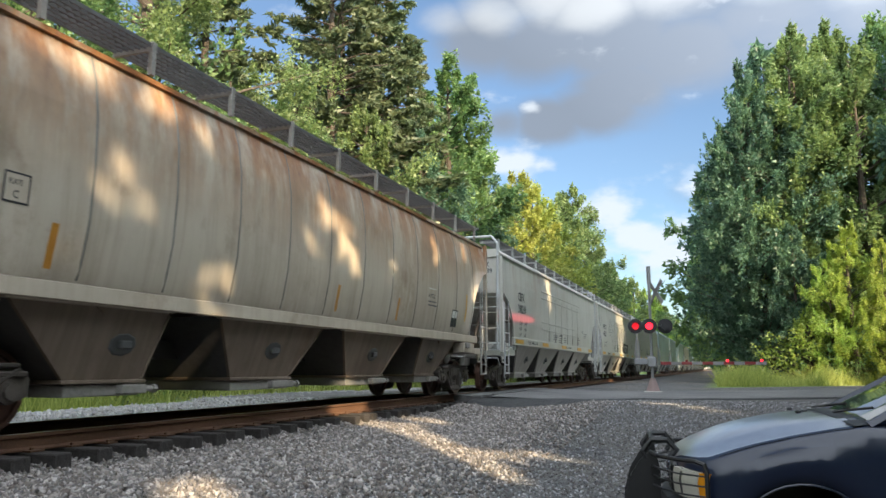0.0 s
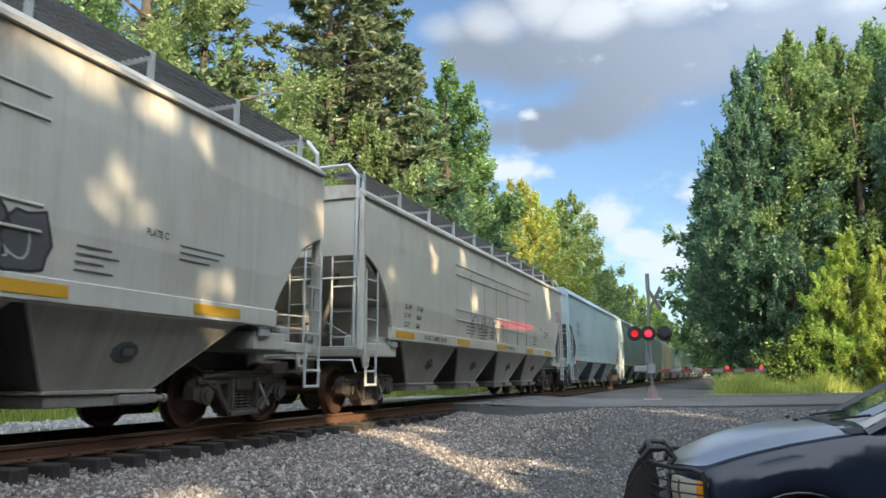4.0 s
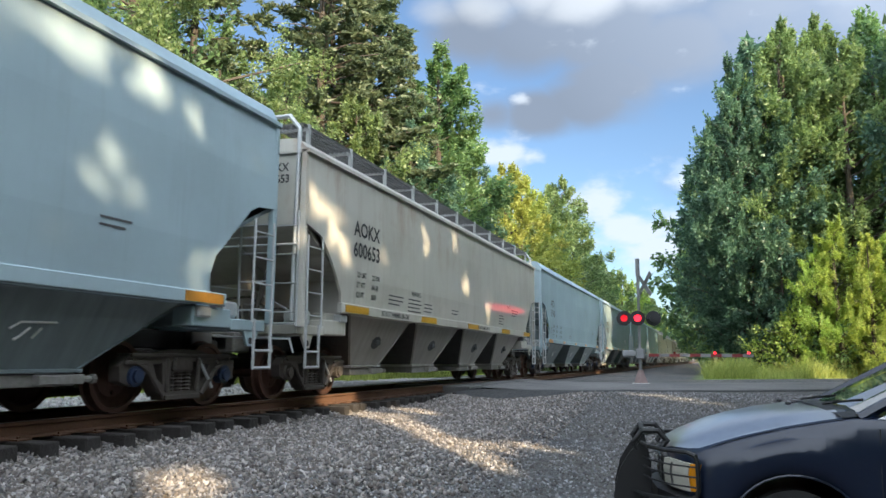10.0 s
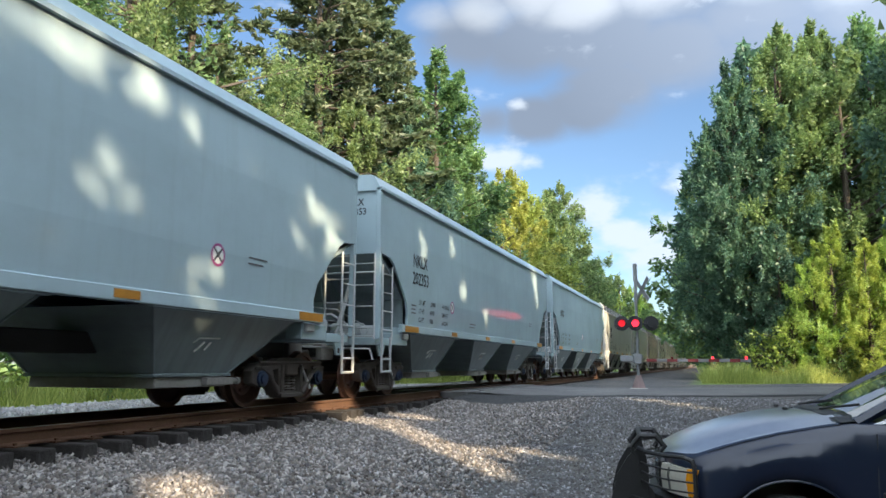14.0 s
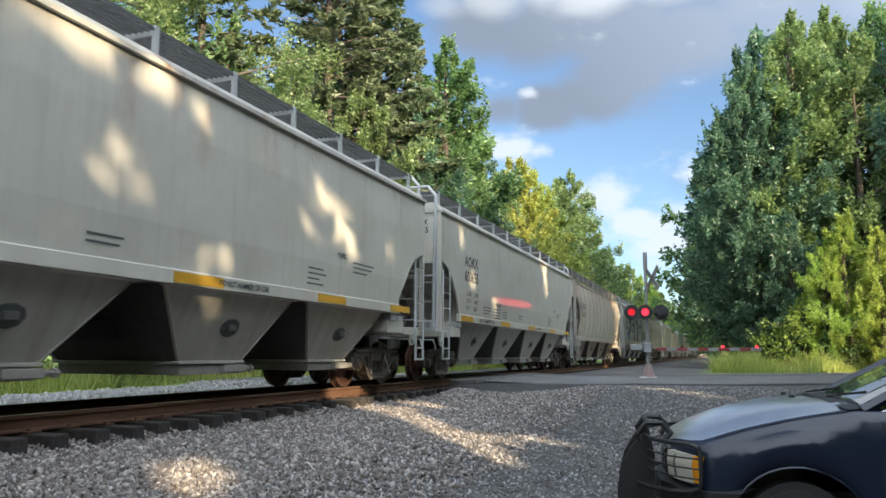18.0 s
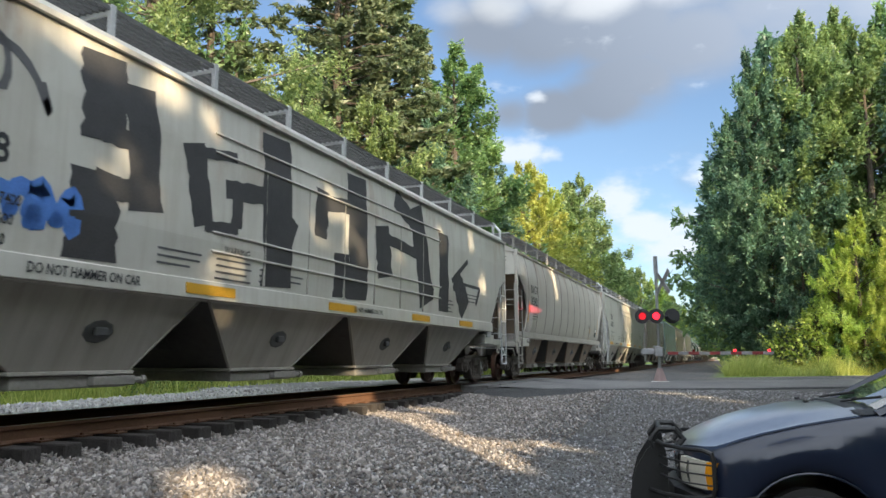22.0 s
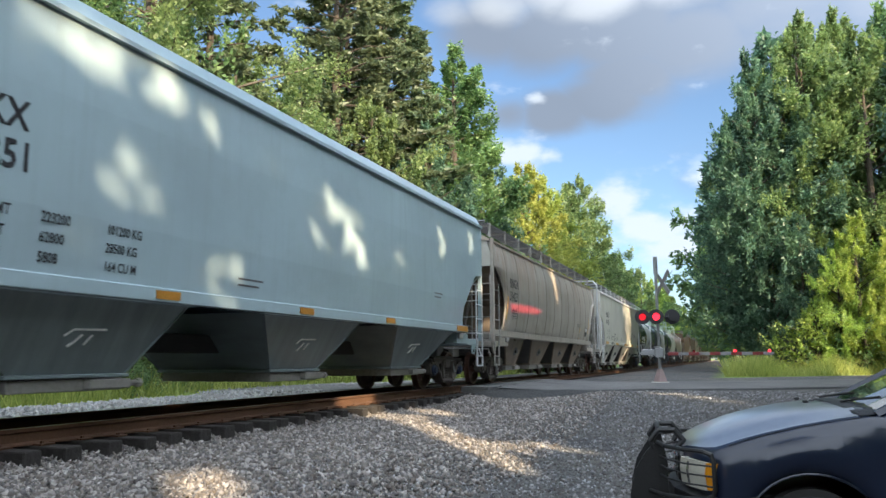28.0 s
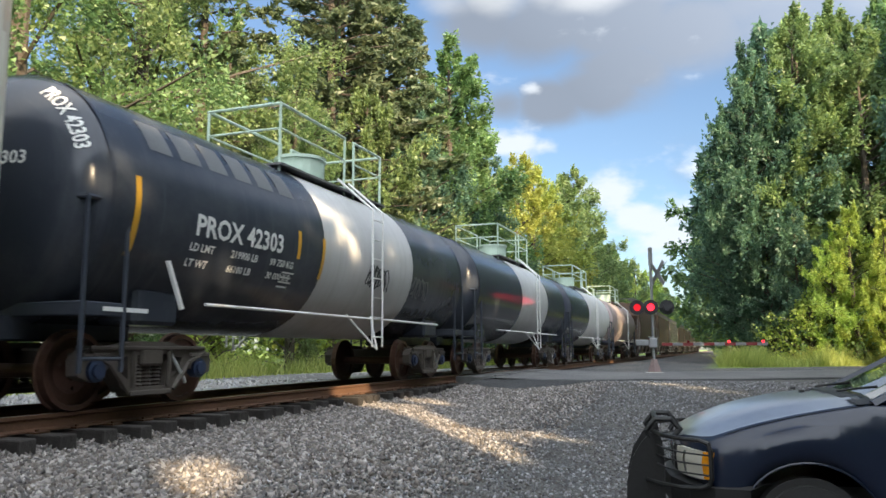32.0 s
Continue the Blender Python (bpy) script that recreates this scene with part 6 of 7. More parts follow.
    for s in (-1, 1):
        glass.append(("side_window", [(1.0, s * .82, 1.20), (-.15, s * .86, 1.2), (-.3, s * .66, 1.70), (.05, s * .66, 1.70)]))
        glass.append(("side_window", [(-.2, s * .86, 1.2), (-2.32, s * .82, 1.2), (-2.1, s * .66, 1.70), (-.33, s * .66, 1.70)]))
    for nm, q in glass:
        o = part(nm, bm_of(q, [(0, 1, 2, 3)]), M["glass"], car)
        o.visible_shadow = False
    cc = [-.80, -.5, -.2, .2, .5, .80]
    vv = [(1.20 + .12 * (1 - (y / .8) ** 2), y, 1.205 + .072 * (1 - (y / .8) ** 2)) for y in cc] + [(1.07 + .10 * (1 - (y / .8) ** 2), y, 1.222 + .064 * (1 - (y / .8) ** 2)) for y in cc]
    part("cowl", bm_of(vv, [(i, i + 1, i + 1 + k, i + k) for i in range(k - 1)]), M["plastic"], car)
    for y in (.30, -.42):
        bm = bmesh.new()
        pipe(bm, [(1.22, y, 1.275), (1.15, y + .05, 1.29), (1.04, y + .36, 1.325)], .010)
        part("wiper", bm, M["plastic"], car)
    for x, y in ((1.42, .06), (1.40, -.42), (1.36, -.02)):
        bm = bmesh.new()
        box(bm, x - .02, x + .02, y - .025, y + .025, 1.25, 1.272, .006)
        part("washer_nozzle", bm, M["plastic"], car)
    bm = bmesh.new()
    box(bm, .1, 1.02, -.68, .68, .95, 1.19, .05)
    part("dashboard", bm, M["plastic"], car)
    for s in (-.36, .36):
        bm = bmesh.new()
        box(bm, -.35, .2, s - .25, s + .25, .72, .92, .06)
        part("seat_cushion", bm, M["seat"], car)
        bm = bmesh.new()
        box(bm, -.50, -.32, s - .24, s + .24, .9, 1.42, .06)
        box(bm, -.50, -.38, s - .13, s + .13, 1.44, 1.62, .05)
        part("seat_back", bm, M["seat"], car)
    bm = bmesh.new()
    pipe(bm, [(.42 + .07 * math.sin(a), .36 + .18 * math.cos(a), 1.15 + .17 * math.sin(a)) for a in [radians(20 * i) for i in range(19)]], .016, 6)
    part("steering_wheel", bm, M["plastic"], car)
    # front: lamps follow the rounded nose
    NOSE = [(.30, 2.395), (.42, 2.375), (.6, 2.325), (.75, 2.25), (.84, 2.185), (.89, 2.09)]

    def lens(s, y0, y1, steps, out, z0, z1):
        ys = [y0 + (y1 - y0) * i / steps for i in range(steps + 1)]
        front = [(interp1(NOSE, y) + out, s * (y + .4 * out), z) for y in ys for z in (z0, (z0 * .4 + z1 * .6), z1 - .004)]
        front = [(x + (.012 if i % 3 == 1 else 0), y, z) for i, (x, y, z) in enumerate(front)]
        back = [(x - .08, y - s * .03, z) for x, y, z in front]
        m = len(front)
        f = []
        for i in range(steps):
            for j in (0, 1):
                p = i * 3 + j
                f.append((p, p + 3, p + 4, p + 1))
            f.append((i * 3, i * 3 + m, i * 3 + 3 + m, i * 3 + 3))
            f.append((i * 3 + 2, i * 3 + 5, i * 3 + 5 + m, i * 3 + 2 + m))
        f.append((0, 1, 2, 2 + m, 1 + m, m))
        e = steps * 3
        f.append((e, e + m, e + 1 + m, e + 2 + m, e + 2, e + 1))
        b = bm_of(front + back, f)
        bmesh.ops.recalc_face_normals(b, faces=b.faces)
        return b
    for s in (-1, 1):
        lamp = part("headlamp", lens(s, .45, .80, 6, .036, .665, .865), M["lampglass"], car, "clouded headlamp")
        part("reflector_rim", lens(s, .60, .625, 1, .041, .69, .85), M["chrome"], lamp)
        part("indicator", lens(s, .805, .855, 2, .036, .67, .862), M["amber"], car, "amber indicator lens")
    bm = bmesh.new()
    box(bm, 2.36, 2.425, -.38, .38, .66, .88, .02)
    part("grille", bm, M["plastic"], car)
    for i in range(5):
        bm = bmesh.new()
        box(bm, 2.42, 2.435, -.37, .37, .69 + i * .04, .70 + i * .04)
        part("grille_slat", bm, M["chrome"], car)
    bm = bmesh.new()
    pts = [(-.93, 1.95), (-.90, 2.18), (-.75, 2.34), (-.4, 2.46), (0, 2.49), (.4, 2.46), (.75, 2.34), (.90, 2.18), (.93, 1.95)]
    for i in range(len(pts) - 1):
        (y0, x0), (y1, x1) = pts[i], pts[i + 1]
        vs = [bm.verts.new(p) for p in ((x0, y0, .42), (x1, y1, .42), (x1, y1, .62), (x0, y0, .62), (x0 - .12, y0 * .93, .66), (x1 - .12, y1 * .93, .66))]
        bm.faces.new((vs[0], vs[1], vs[2], vs[3])), bm.faces.new((vs[3], vs[2], vs[5], vs[4]))
    bmesh.ops.remove_doubles(bm, verts=bm.verts, dist=1e-4)
    part("bumper", bm, M["plastic"], car)
    # brush guard: two plates, a top hoop, a ring and bars round each lamp
    guard = part("brush_guard", guard_hoop(), M["plastic"], car, "black steel brush guard")
    for s in (-1, 1):
        v = [(2.50, .32), (2.80, .34), (2.79, .56), (2.74, .75), (2.66, .88), (2.58, .95), (2.53, .96), (2.50, .8)]
        n = len(v)
        bm = bm_of([(x, s * .33 - .014, z) for x, z in v] + [(x, s * .33 + .014, z) for x, z in v], [tuple(range(n)), tuple(range(n, 2 * n))[::-1]] + [(i, i + n, (i + 1) % n + n, (i + 1) % n) for i in range(n)])
        bmesh.ops.recalc_face_normals(bm, faces=bm.faces)
        part("guard_plate", bm, M["plastic"], guard)
        bm = bmesh.new()
        pipe(bm, [(2.57, s * .33, .95), (2.52, s * .55, .945), (2.40, s * .76, .945), (2.27, s * .87, .945), (2.215, s * .90, .925), (2.20, s * .91, .87), (2.20, s * .91, .69), (2.215, s * .90, .64), (2.27, s * .87, .615), (2.40, s * .78, .60), (2.54, s * .55, .585), (2.64, s * .33, .58)], .017, 8)
        part("lamp_ring", bm, M["plastic"], guard)
        for z in (.705, .775, .845):
            bm = bmesh.new()
            pipe(bm, [(2.56, s * .33, z), (2.50, s * .55, z), (2.39, s * .76, z), (2.26, s * .87, z), (2.205, s * .905, z)], .007)
            part("guard_bar", bm, M["plastic"], guard)
    for z in (.50, .76):
        bm = bmesh.new()
        rod(bm, (2.66, -.33, z), (2.66, .33, z), .022)
        part("guard_bar", bm, M["plastic"], guard)
    # wheels
    for x in wheels:
        for s in (-1, 1):
            w = bmesh.new()
            bmesh.ops.create_cone(w, cap_ends=True, segments=32, radius1=.36, radius2=.36, depth=.23, matrix=Matrix.Translation((x, s * .77, .345)) @ Matrix.Rotation(math.pi / 2, 4, "X"))
            es = [e for e in w.edges if abs(e.verts[0].co.y - e.verts[1].co.y) < .01]
            bmesh.ops.bevel(w, geom=es, offset=.05, segments=2, affect="EDGES")
            t = part("wheel", w, M["tyre"], car)
            w = bmesh.new()
            rod(w, (x, s * .875, .345), (x, s * .895, .345), .21, 24)
            part("rim", w, M["chrome"], t)
    bm = bmesh.new()
    box(bm, -2.3, 2.2, -.62, .62, .36, .62)
    part("underbody", bm, M["plastic"], car)


def guard_hoop():
    bm = bmesh.new()
    for e in (-1, 1):      # a loop on each plate, joined across the nose
        pipe(bm, [(2.60, e * .33, .90), (2.63, e * .33, .955), (2.56, e * .325, 1.045), (2.44, e * .325, 1.045), (2.375, e * .33, .97), (2.43, e * .33, .90)], .021, 8)
    rod(bm, (2.56, -.325, 1.045), (2.56, .325, 1.045), .021, 8)
    return bm


make_suv()

# ---------------------------------------------------------------- woods


def leaf_material(name, dark, light, trans=0.45):
    m = bpy.data.materials.new(name)
    m.use_nodes = True
    nt = m.node_tree
    nt.nodes.clear()
    out = nt.nodes.new("ShaderNodeOutputMaterial")
    geo = nt.nodes.new("ShaderNodeNewGeometry")
    info = nt.nodes.new("ShaderNodeObjectInfo")
    col = mixed(nt, geo.outputs["Random Per Island"], dark, light)
    col = mixed(nt, noise_fac(nt, 0.45, 0.35, 0.65, shift=30), col, mixed(nt, 0.5, col, tuple(v * .55 for v in dark)))
    hue = nt.nodes.new("ShaderNodeHueSaturation")
    mr = nt.nodes.new("ShaderNodeMapRange")
    mr.inputs["To Min"].default_value, mr.inputs["To Max"].default_value = 0.475, 0.515
    nt.links.new(info.outputs["Random"], mr.inputs["Value"])
    nt.links.new(mr.outputs[0], hue.inputs["Hue"])
    nt.links.new(col, hue.inputs["Color"])
    d, t, g, mx, mg = (nt.nodes.new(x) for x in ("ShaderNodeBsdfDiffuse", "ShaderNodeBsdfTranslucent", "ShaderNodeBsdfGlossy", "ShaderNodeMixShader", "ShaderNodeMixShader"))
    nt.links.new(hue.outputs[0], d.inputs["Color"]), nt.links.new(hue.outputs[0], t.inputs["Color"])
    g.inputs["Roughness"].default_value = 0.45
    mx.inputs[0].default_value, mg.inputs[0].default_value = trans, 0.035
    nt.links.new(d.outputs[0], mx.inputs[1]), nt.links.new(t.outputs[0], mx.inputs[2])
    nt.links.new(mx.outputs[0], mg.inputs[1]), nt.links.new(g.outputs[0], mg.inputs[2])
    nt.links.new(mg.outputs[0], out.inputs[0])
    return m


# leaf colours partly hold the light: lime for sunlit crowns, dark for shaded ones
M["leaf"] = leaf_material("green_leaves", (0.10, 0.182, 0.066), (0.31, 0.45, 0.165), 0.5)
M["leaf_lime"] = leaf_material("sunlit_yellow_green_leaves", (0.26, 0.39, 0.06), (0.58, 0.70, 0.17), 0.55)
M["leaf_yellow"] = leaf_material("yellowing_leaves", (0.27, 0.32, 0.055), (0.54, 0.60, 0.15), 0.5)
M["leaf_dark"] = leaf_material("shaded_dark_green_leaves", (0.052, 0.118, 0.080), (0.18, 0.31, 0.19), 0.45)
M["needle"] = leaf_material("olive_brown_needles", (0.075, 0.115, 0.06), (0.21, 0.26, 0.13), 0.4)
M["bark"] = plain("grey_brown_bark", (0.075, 0.06, 0.045), 0.9, 0, 0.4, 3, 0.6, 0.03)
M["grass"] = leaf_material("sunlit_grass", (0.24, 0.31, 0.06), (0.60, 0.62, 0.18), 0.5)


def quads_mesh(name, Q):
    """Mesh of loose polygons from an (n, corners, 3) array."""
    n, c = Q.shape[:2]
    me = bpy.data.meshes.new(name)
    me.vertices.add(n * c), me.loops.add(n * c), me.polygons.add(n)
    me.vertices.foreach_set("co", Q.reshape(-1).astype(np.float32))
    me.loops.foreach_set("vertex_index", np.arange(n * c, dtype=np.int32))
    me.polygons.foreach_set("loop_start", np.arange(0, n * c, c, dtype=np.int32))
    me.update(calc_edges=True)
    return me


def leaves(rng, pts, size, up=0.5, long=1.5):
    """A leaf (a pointed triangle) at each point, tilted at random."""
    n = len(pts)
    d = rng.normal(size=(n, 3))
    d[:, 2] -= 0.25
    d /= np.linalg.norm(d, axis=1)[:, None]
    nrm = rng.normal(size=(n, 3)) * (1 - up) + np.array([0, 0, 1.0]) * up
    s = np.cross(d, nrm)
    s /= np.linalg.norm(s, axis=1)[:, None] + 1e-6
    L = (size * rng.uniform(.6, 1.35, n))[:, None]
    Q = np.empty((n, 3, 3))
    Q[:, 0], Q[:, 1], Q[:, 2] = pts - d * L * long * .4 + s * L * .5, pts - d * L * long * .4 - s * L * .5, pts + d * L * long * .6
    return Q


def trunk_bm(rng, h, r, limbs):
    """A tapered, slightly bent trunk and its limbs."""
    bm = bmesh.new()
    bend = rng.normal(size=2) * .25

    def at(t):
        return Vector((bend[0] * math.sin(t * 3), bend[1] * math.sin(t * 2.3), h * t))
    steps = 7
    for i in range(steps):
        a, b = i / steps, (i + 1) / steps
        rod(bm, at(a), at(b), r * (1 - a * .85), 8, r * (1 - b * .85))
    for p, q, rr in limbs:
        mid = (Vector(p) + Vector(q)) / 2 + Vector((0, 0, .25))
        rod(bm, p, mid, rr, 4, rr * .7)
        rod(bm, mid, q, rr * .7, 3, rr * .25)
    return bm


def aimed_leaves(rng, pts, aim, size, long=1.6, flat=0.75):
    """A pointed leaf at each point, lying roughly level and growing along its twig."""
    n = len(pts)
    d = aim + rng.normal(size=(n, 3)) * .55
    d /= np.linalg.norm(d, axis=1)[:, None] + 1e-6
    nrm = rng.normal(size=(n, 3)) * (1 - flat) + np.array([0, 0, 1.0]) * flat
    s = np.cross(d, nrm)
    s /= np.linalg.norm(s, axis=1)[:, None] + 1e-6
    L = (size * rng.uniform(.55, 1.4, n))[:, None]
    Q = np.empty((n, 3, 3))
    Q[:, 0], Q[:, 1], Q[:, 2] = pts - d * L * long * .4 + s * L * .5, pts - d * L * long * .4 - s * L * .5, pts + d * L * long * .6
    return Q


def sprays(rng, root, tip, twigs, share, spread, droop, thick, lift=.16):
    """Leaf points and growing directions of one bough: twigs that fan out level to both sides and hang at their ends."""
    axis_ = tip - root
    reach = np.linalg.norm(axis_)
    along = axis_ / max(reach, 1e-6)
    side = np.cross(along, (0, 0, 1.0))
    side /= np.linalg.norm(side) + 1e-6
    P, D = [], []
    for k in range(twigs):
        f = 1 - .72 * rng.uniform(0, 1) ** 1.3
        ang = rng.uniform(-1.25, 1.25) * (1.1 - .5 * f)
        d = along * math.cos(ang) + side * math.sin(ang) + np.array([0, 0, rng.normal() * lift])
        length = (.35 + spread * reach) * rng.uniform(.5, 1.15) * (1.25 - .55 * f)
        m = max(3, int(share / twigs))
        u = rng.uniform(0, 1, m) ** .8
        across = np.cross(d, (0, 0, 1.0))
        w = rng.normal(size=m) * .20 * length * (1.05 - .75 * u)
        start = root + axis_ * f
        p = start + d * (length * u)[:, None] + across * w[:, None]
        p[:, 2] += -droop * length * u ** 2 + rng.normal(size=m) * thick
        P.append(p)
        D.append(np.repeat((d + np.array([0, 0, -droop]))[None], m, 0) + across * np.sign(w)[:, None] * .7)
    return np.concatenate(P), np.concatenate(D)


def tree_meshes(rng, h, girth, limbs, P, D, size, long, flat):
    crown = quads_mesh("crown", aimed_leaves(rng, np.concatenate(P), np.concatenate(D), size, long, flat))
    tb = trunk_bm(rng, h * .93, girth, limbs)
    tm = bpy.data.meshes.new("trunk")
    tb.to_mesh(tm), tb.free()
    tm.materials.append(M["bark"])
    return tm, crown


def broadleaf(seed, h, width, base, count, size, droop=.28):
    """Trunk and crown meshes of a leafy tree: limbs of uneven reach with level sprays of leaves, gaps between."""
    rng = np.random.default_rng(seed)
    limbs, P, D = [], [], []
    nl = 64
    lean = rng.uniform(0, 6.28)
    for i in range(nl):
        t = base + (1 - base) * (i + rng.uniform(0, 1)) / nl
        z = h * t
        u = (t - base) / (1 - base)
        a = i * 2.4 + rng.uniform(-.6, .6)
        lobe = 1 + .22 * math.sin(2 * a + lean) + .16 * math.sin(3 * a + 5 * u + lean)
        reach = width * (math.sin(math.pi * min(1, .16 + u * .84) ** .8) * .8 + .13) * rng.uniform(.5, 1.25) * lobe
        tip = np.array([math.cos(a) * reach, math.sin(a) * reach, z + rng.uniform(-.1, .55) * reach * .4])
        root = np.array([0, 0, z - reach * .38])
        limbs.append((tuple(root), tuple(tip), .025 + .011 * reach))
        p, d = sprays(rng, root, tip, 16, count // nl * (.5 + .5 * reach / width), .25, droop, .10 + .03 * width, .55)
        P.append(p), D.append(d)
    return tree_meshes(rng, h, .018 * h, limbs, P, D, size, 1.5, .18)


def pine(seed, h, width, base, count, size):
    """Trunk and crown of a tall pine: whorls of long level boughs that carry flat plates of needles, bare inside."""
    rng = np.random.default_rng(seed)
    limbs, P, D = [], [], []
    z, rows = h * base, []
    while z < h * .985:
        rows.append(z)
        z += rng.uniform(.55, 1.0)
    for z in rows:
        u = (z / h - base) / (1 - base)
        for j in range(5):
            reach = width * ((1 - u) ** .62 * .92 + .10) * rng.uniform(.35, 1.2)
            a = j * 1.257 + z * 1.9 + rng.uniform(-.35, .35)
            root = np.array([0, 0, z])
            tip = np.array([math.cos(a) * reach, math.sin(a) * reach, z + reach * rng.uniform(-.12, .22)])
            limbs.append((tuple(root), tuple(tip), .02 + .010 * reach))
            if rng.uniform() < .10:
                continue
            p, d = sprays(rng, root, tip, 12, count / len(rows) / 5 * (.4 + .6 * reach / width), .17, .02, .07, .3)
            P.append(p), D.append(d)
    return tree_meshes(rng, h, .014 * h, limbs, P, D, size, 2.4, .2)


STOCK = {"oak": [broadleaf(11 + i, 20, 5.2, .10, 40000, .155) for i in range(4)],
         "tall": [broadleaf(31 + i, 22, 4.2, .16, 42000, .145, .2) for i in range(3)],
         "far": [broadleaf(41 + i, 20, 5.0, .10, 9000, .33) for i in range(3)],
         "near": [broadleaf(65 + i, 22, 5.4, .12, 85000, .082) for i in range(2)],
         "back": [broadleaf(45, 20, 5.4, .04, 6500, .6)],
         "pine": [pine(51 + i, 24, 4.4, .16, 46000, .135) for i in range(2)],
         "bush": [broadleaf(71 + i, 4.2, 2.4, .03, 6500, .12) for i in range(2)]}
COATS = {}


def plant(kind, x, y, h, mat, label, rot=None, wide=1.0, rng=random.Random(9), which=None):
    tm, cm = STOCK[kind][rng.randrange(len(STOCK[kind])) if which is None else which]
    key = (cm.name, mat)
    if key not in COATS:
        c = cm.copy()
        c.materials.clear()
        c.materials.append(M[mat])
        COATS[key] = c
    base = {"oak": 20, "tall": 22, "far": 20, "back": 20, "near": 22, "pine": 24, "bush": 4.2}[kind]
    t = thing("bush" if kind == "bush" else ("pine_tree" if kind == "pine" else "tree"), label, "bush" if kind == "bush" else "tree", "trees beside the railway" if kind != "bush" else "bushes under the trees")
    part("trunk", tm, None, t)
    part("crown", COATS[key], None, t)
    s = h / base
    t.matrix_basis = Matrix.LocRotScale((x, y, ground_z(x, y) - .1), Euler((0, 0, rng.uniform(0, 6.28) if rot is None else rot)), (s * wide, s * wide, s))
    return t


LBL = {"leaf": "leafy green broadleaf tree at the edge of the wood", "leaf_lime": "yellow-green broadleaf tree with sunlight in its leaf colour", "leaf_yellow": "yellowing broadleaf tree beside the track", "leaf_dark": "dense dark-green broadleaf tree", "needle": "tall dark pine with open drooping boughs"}


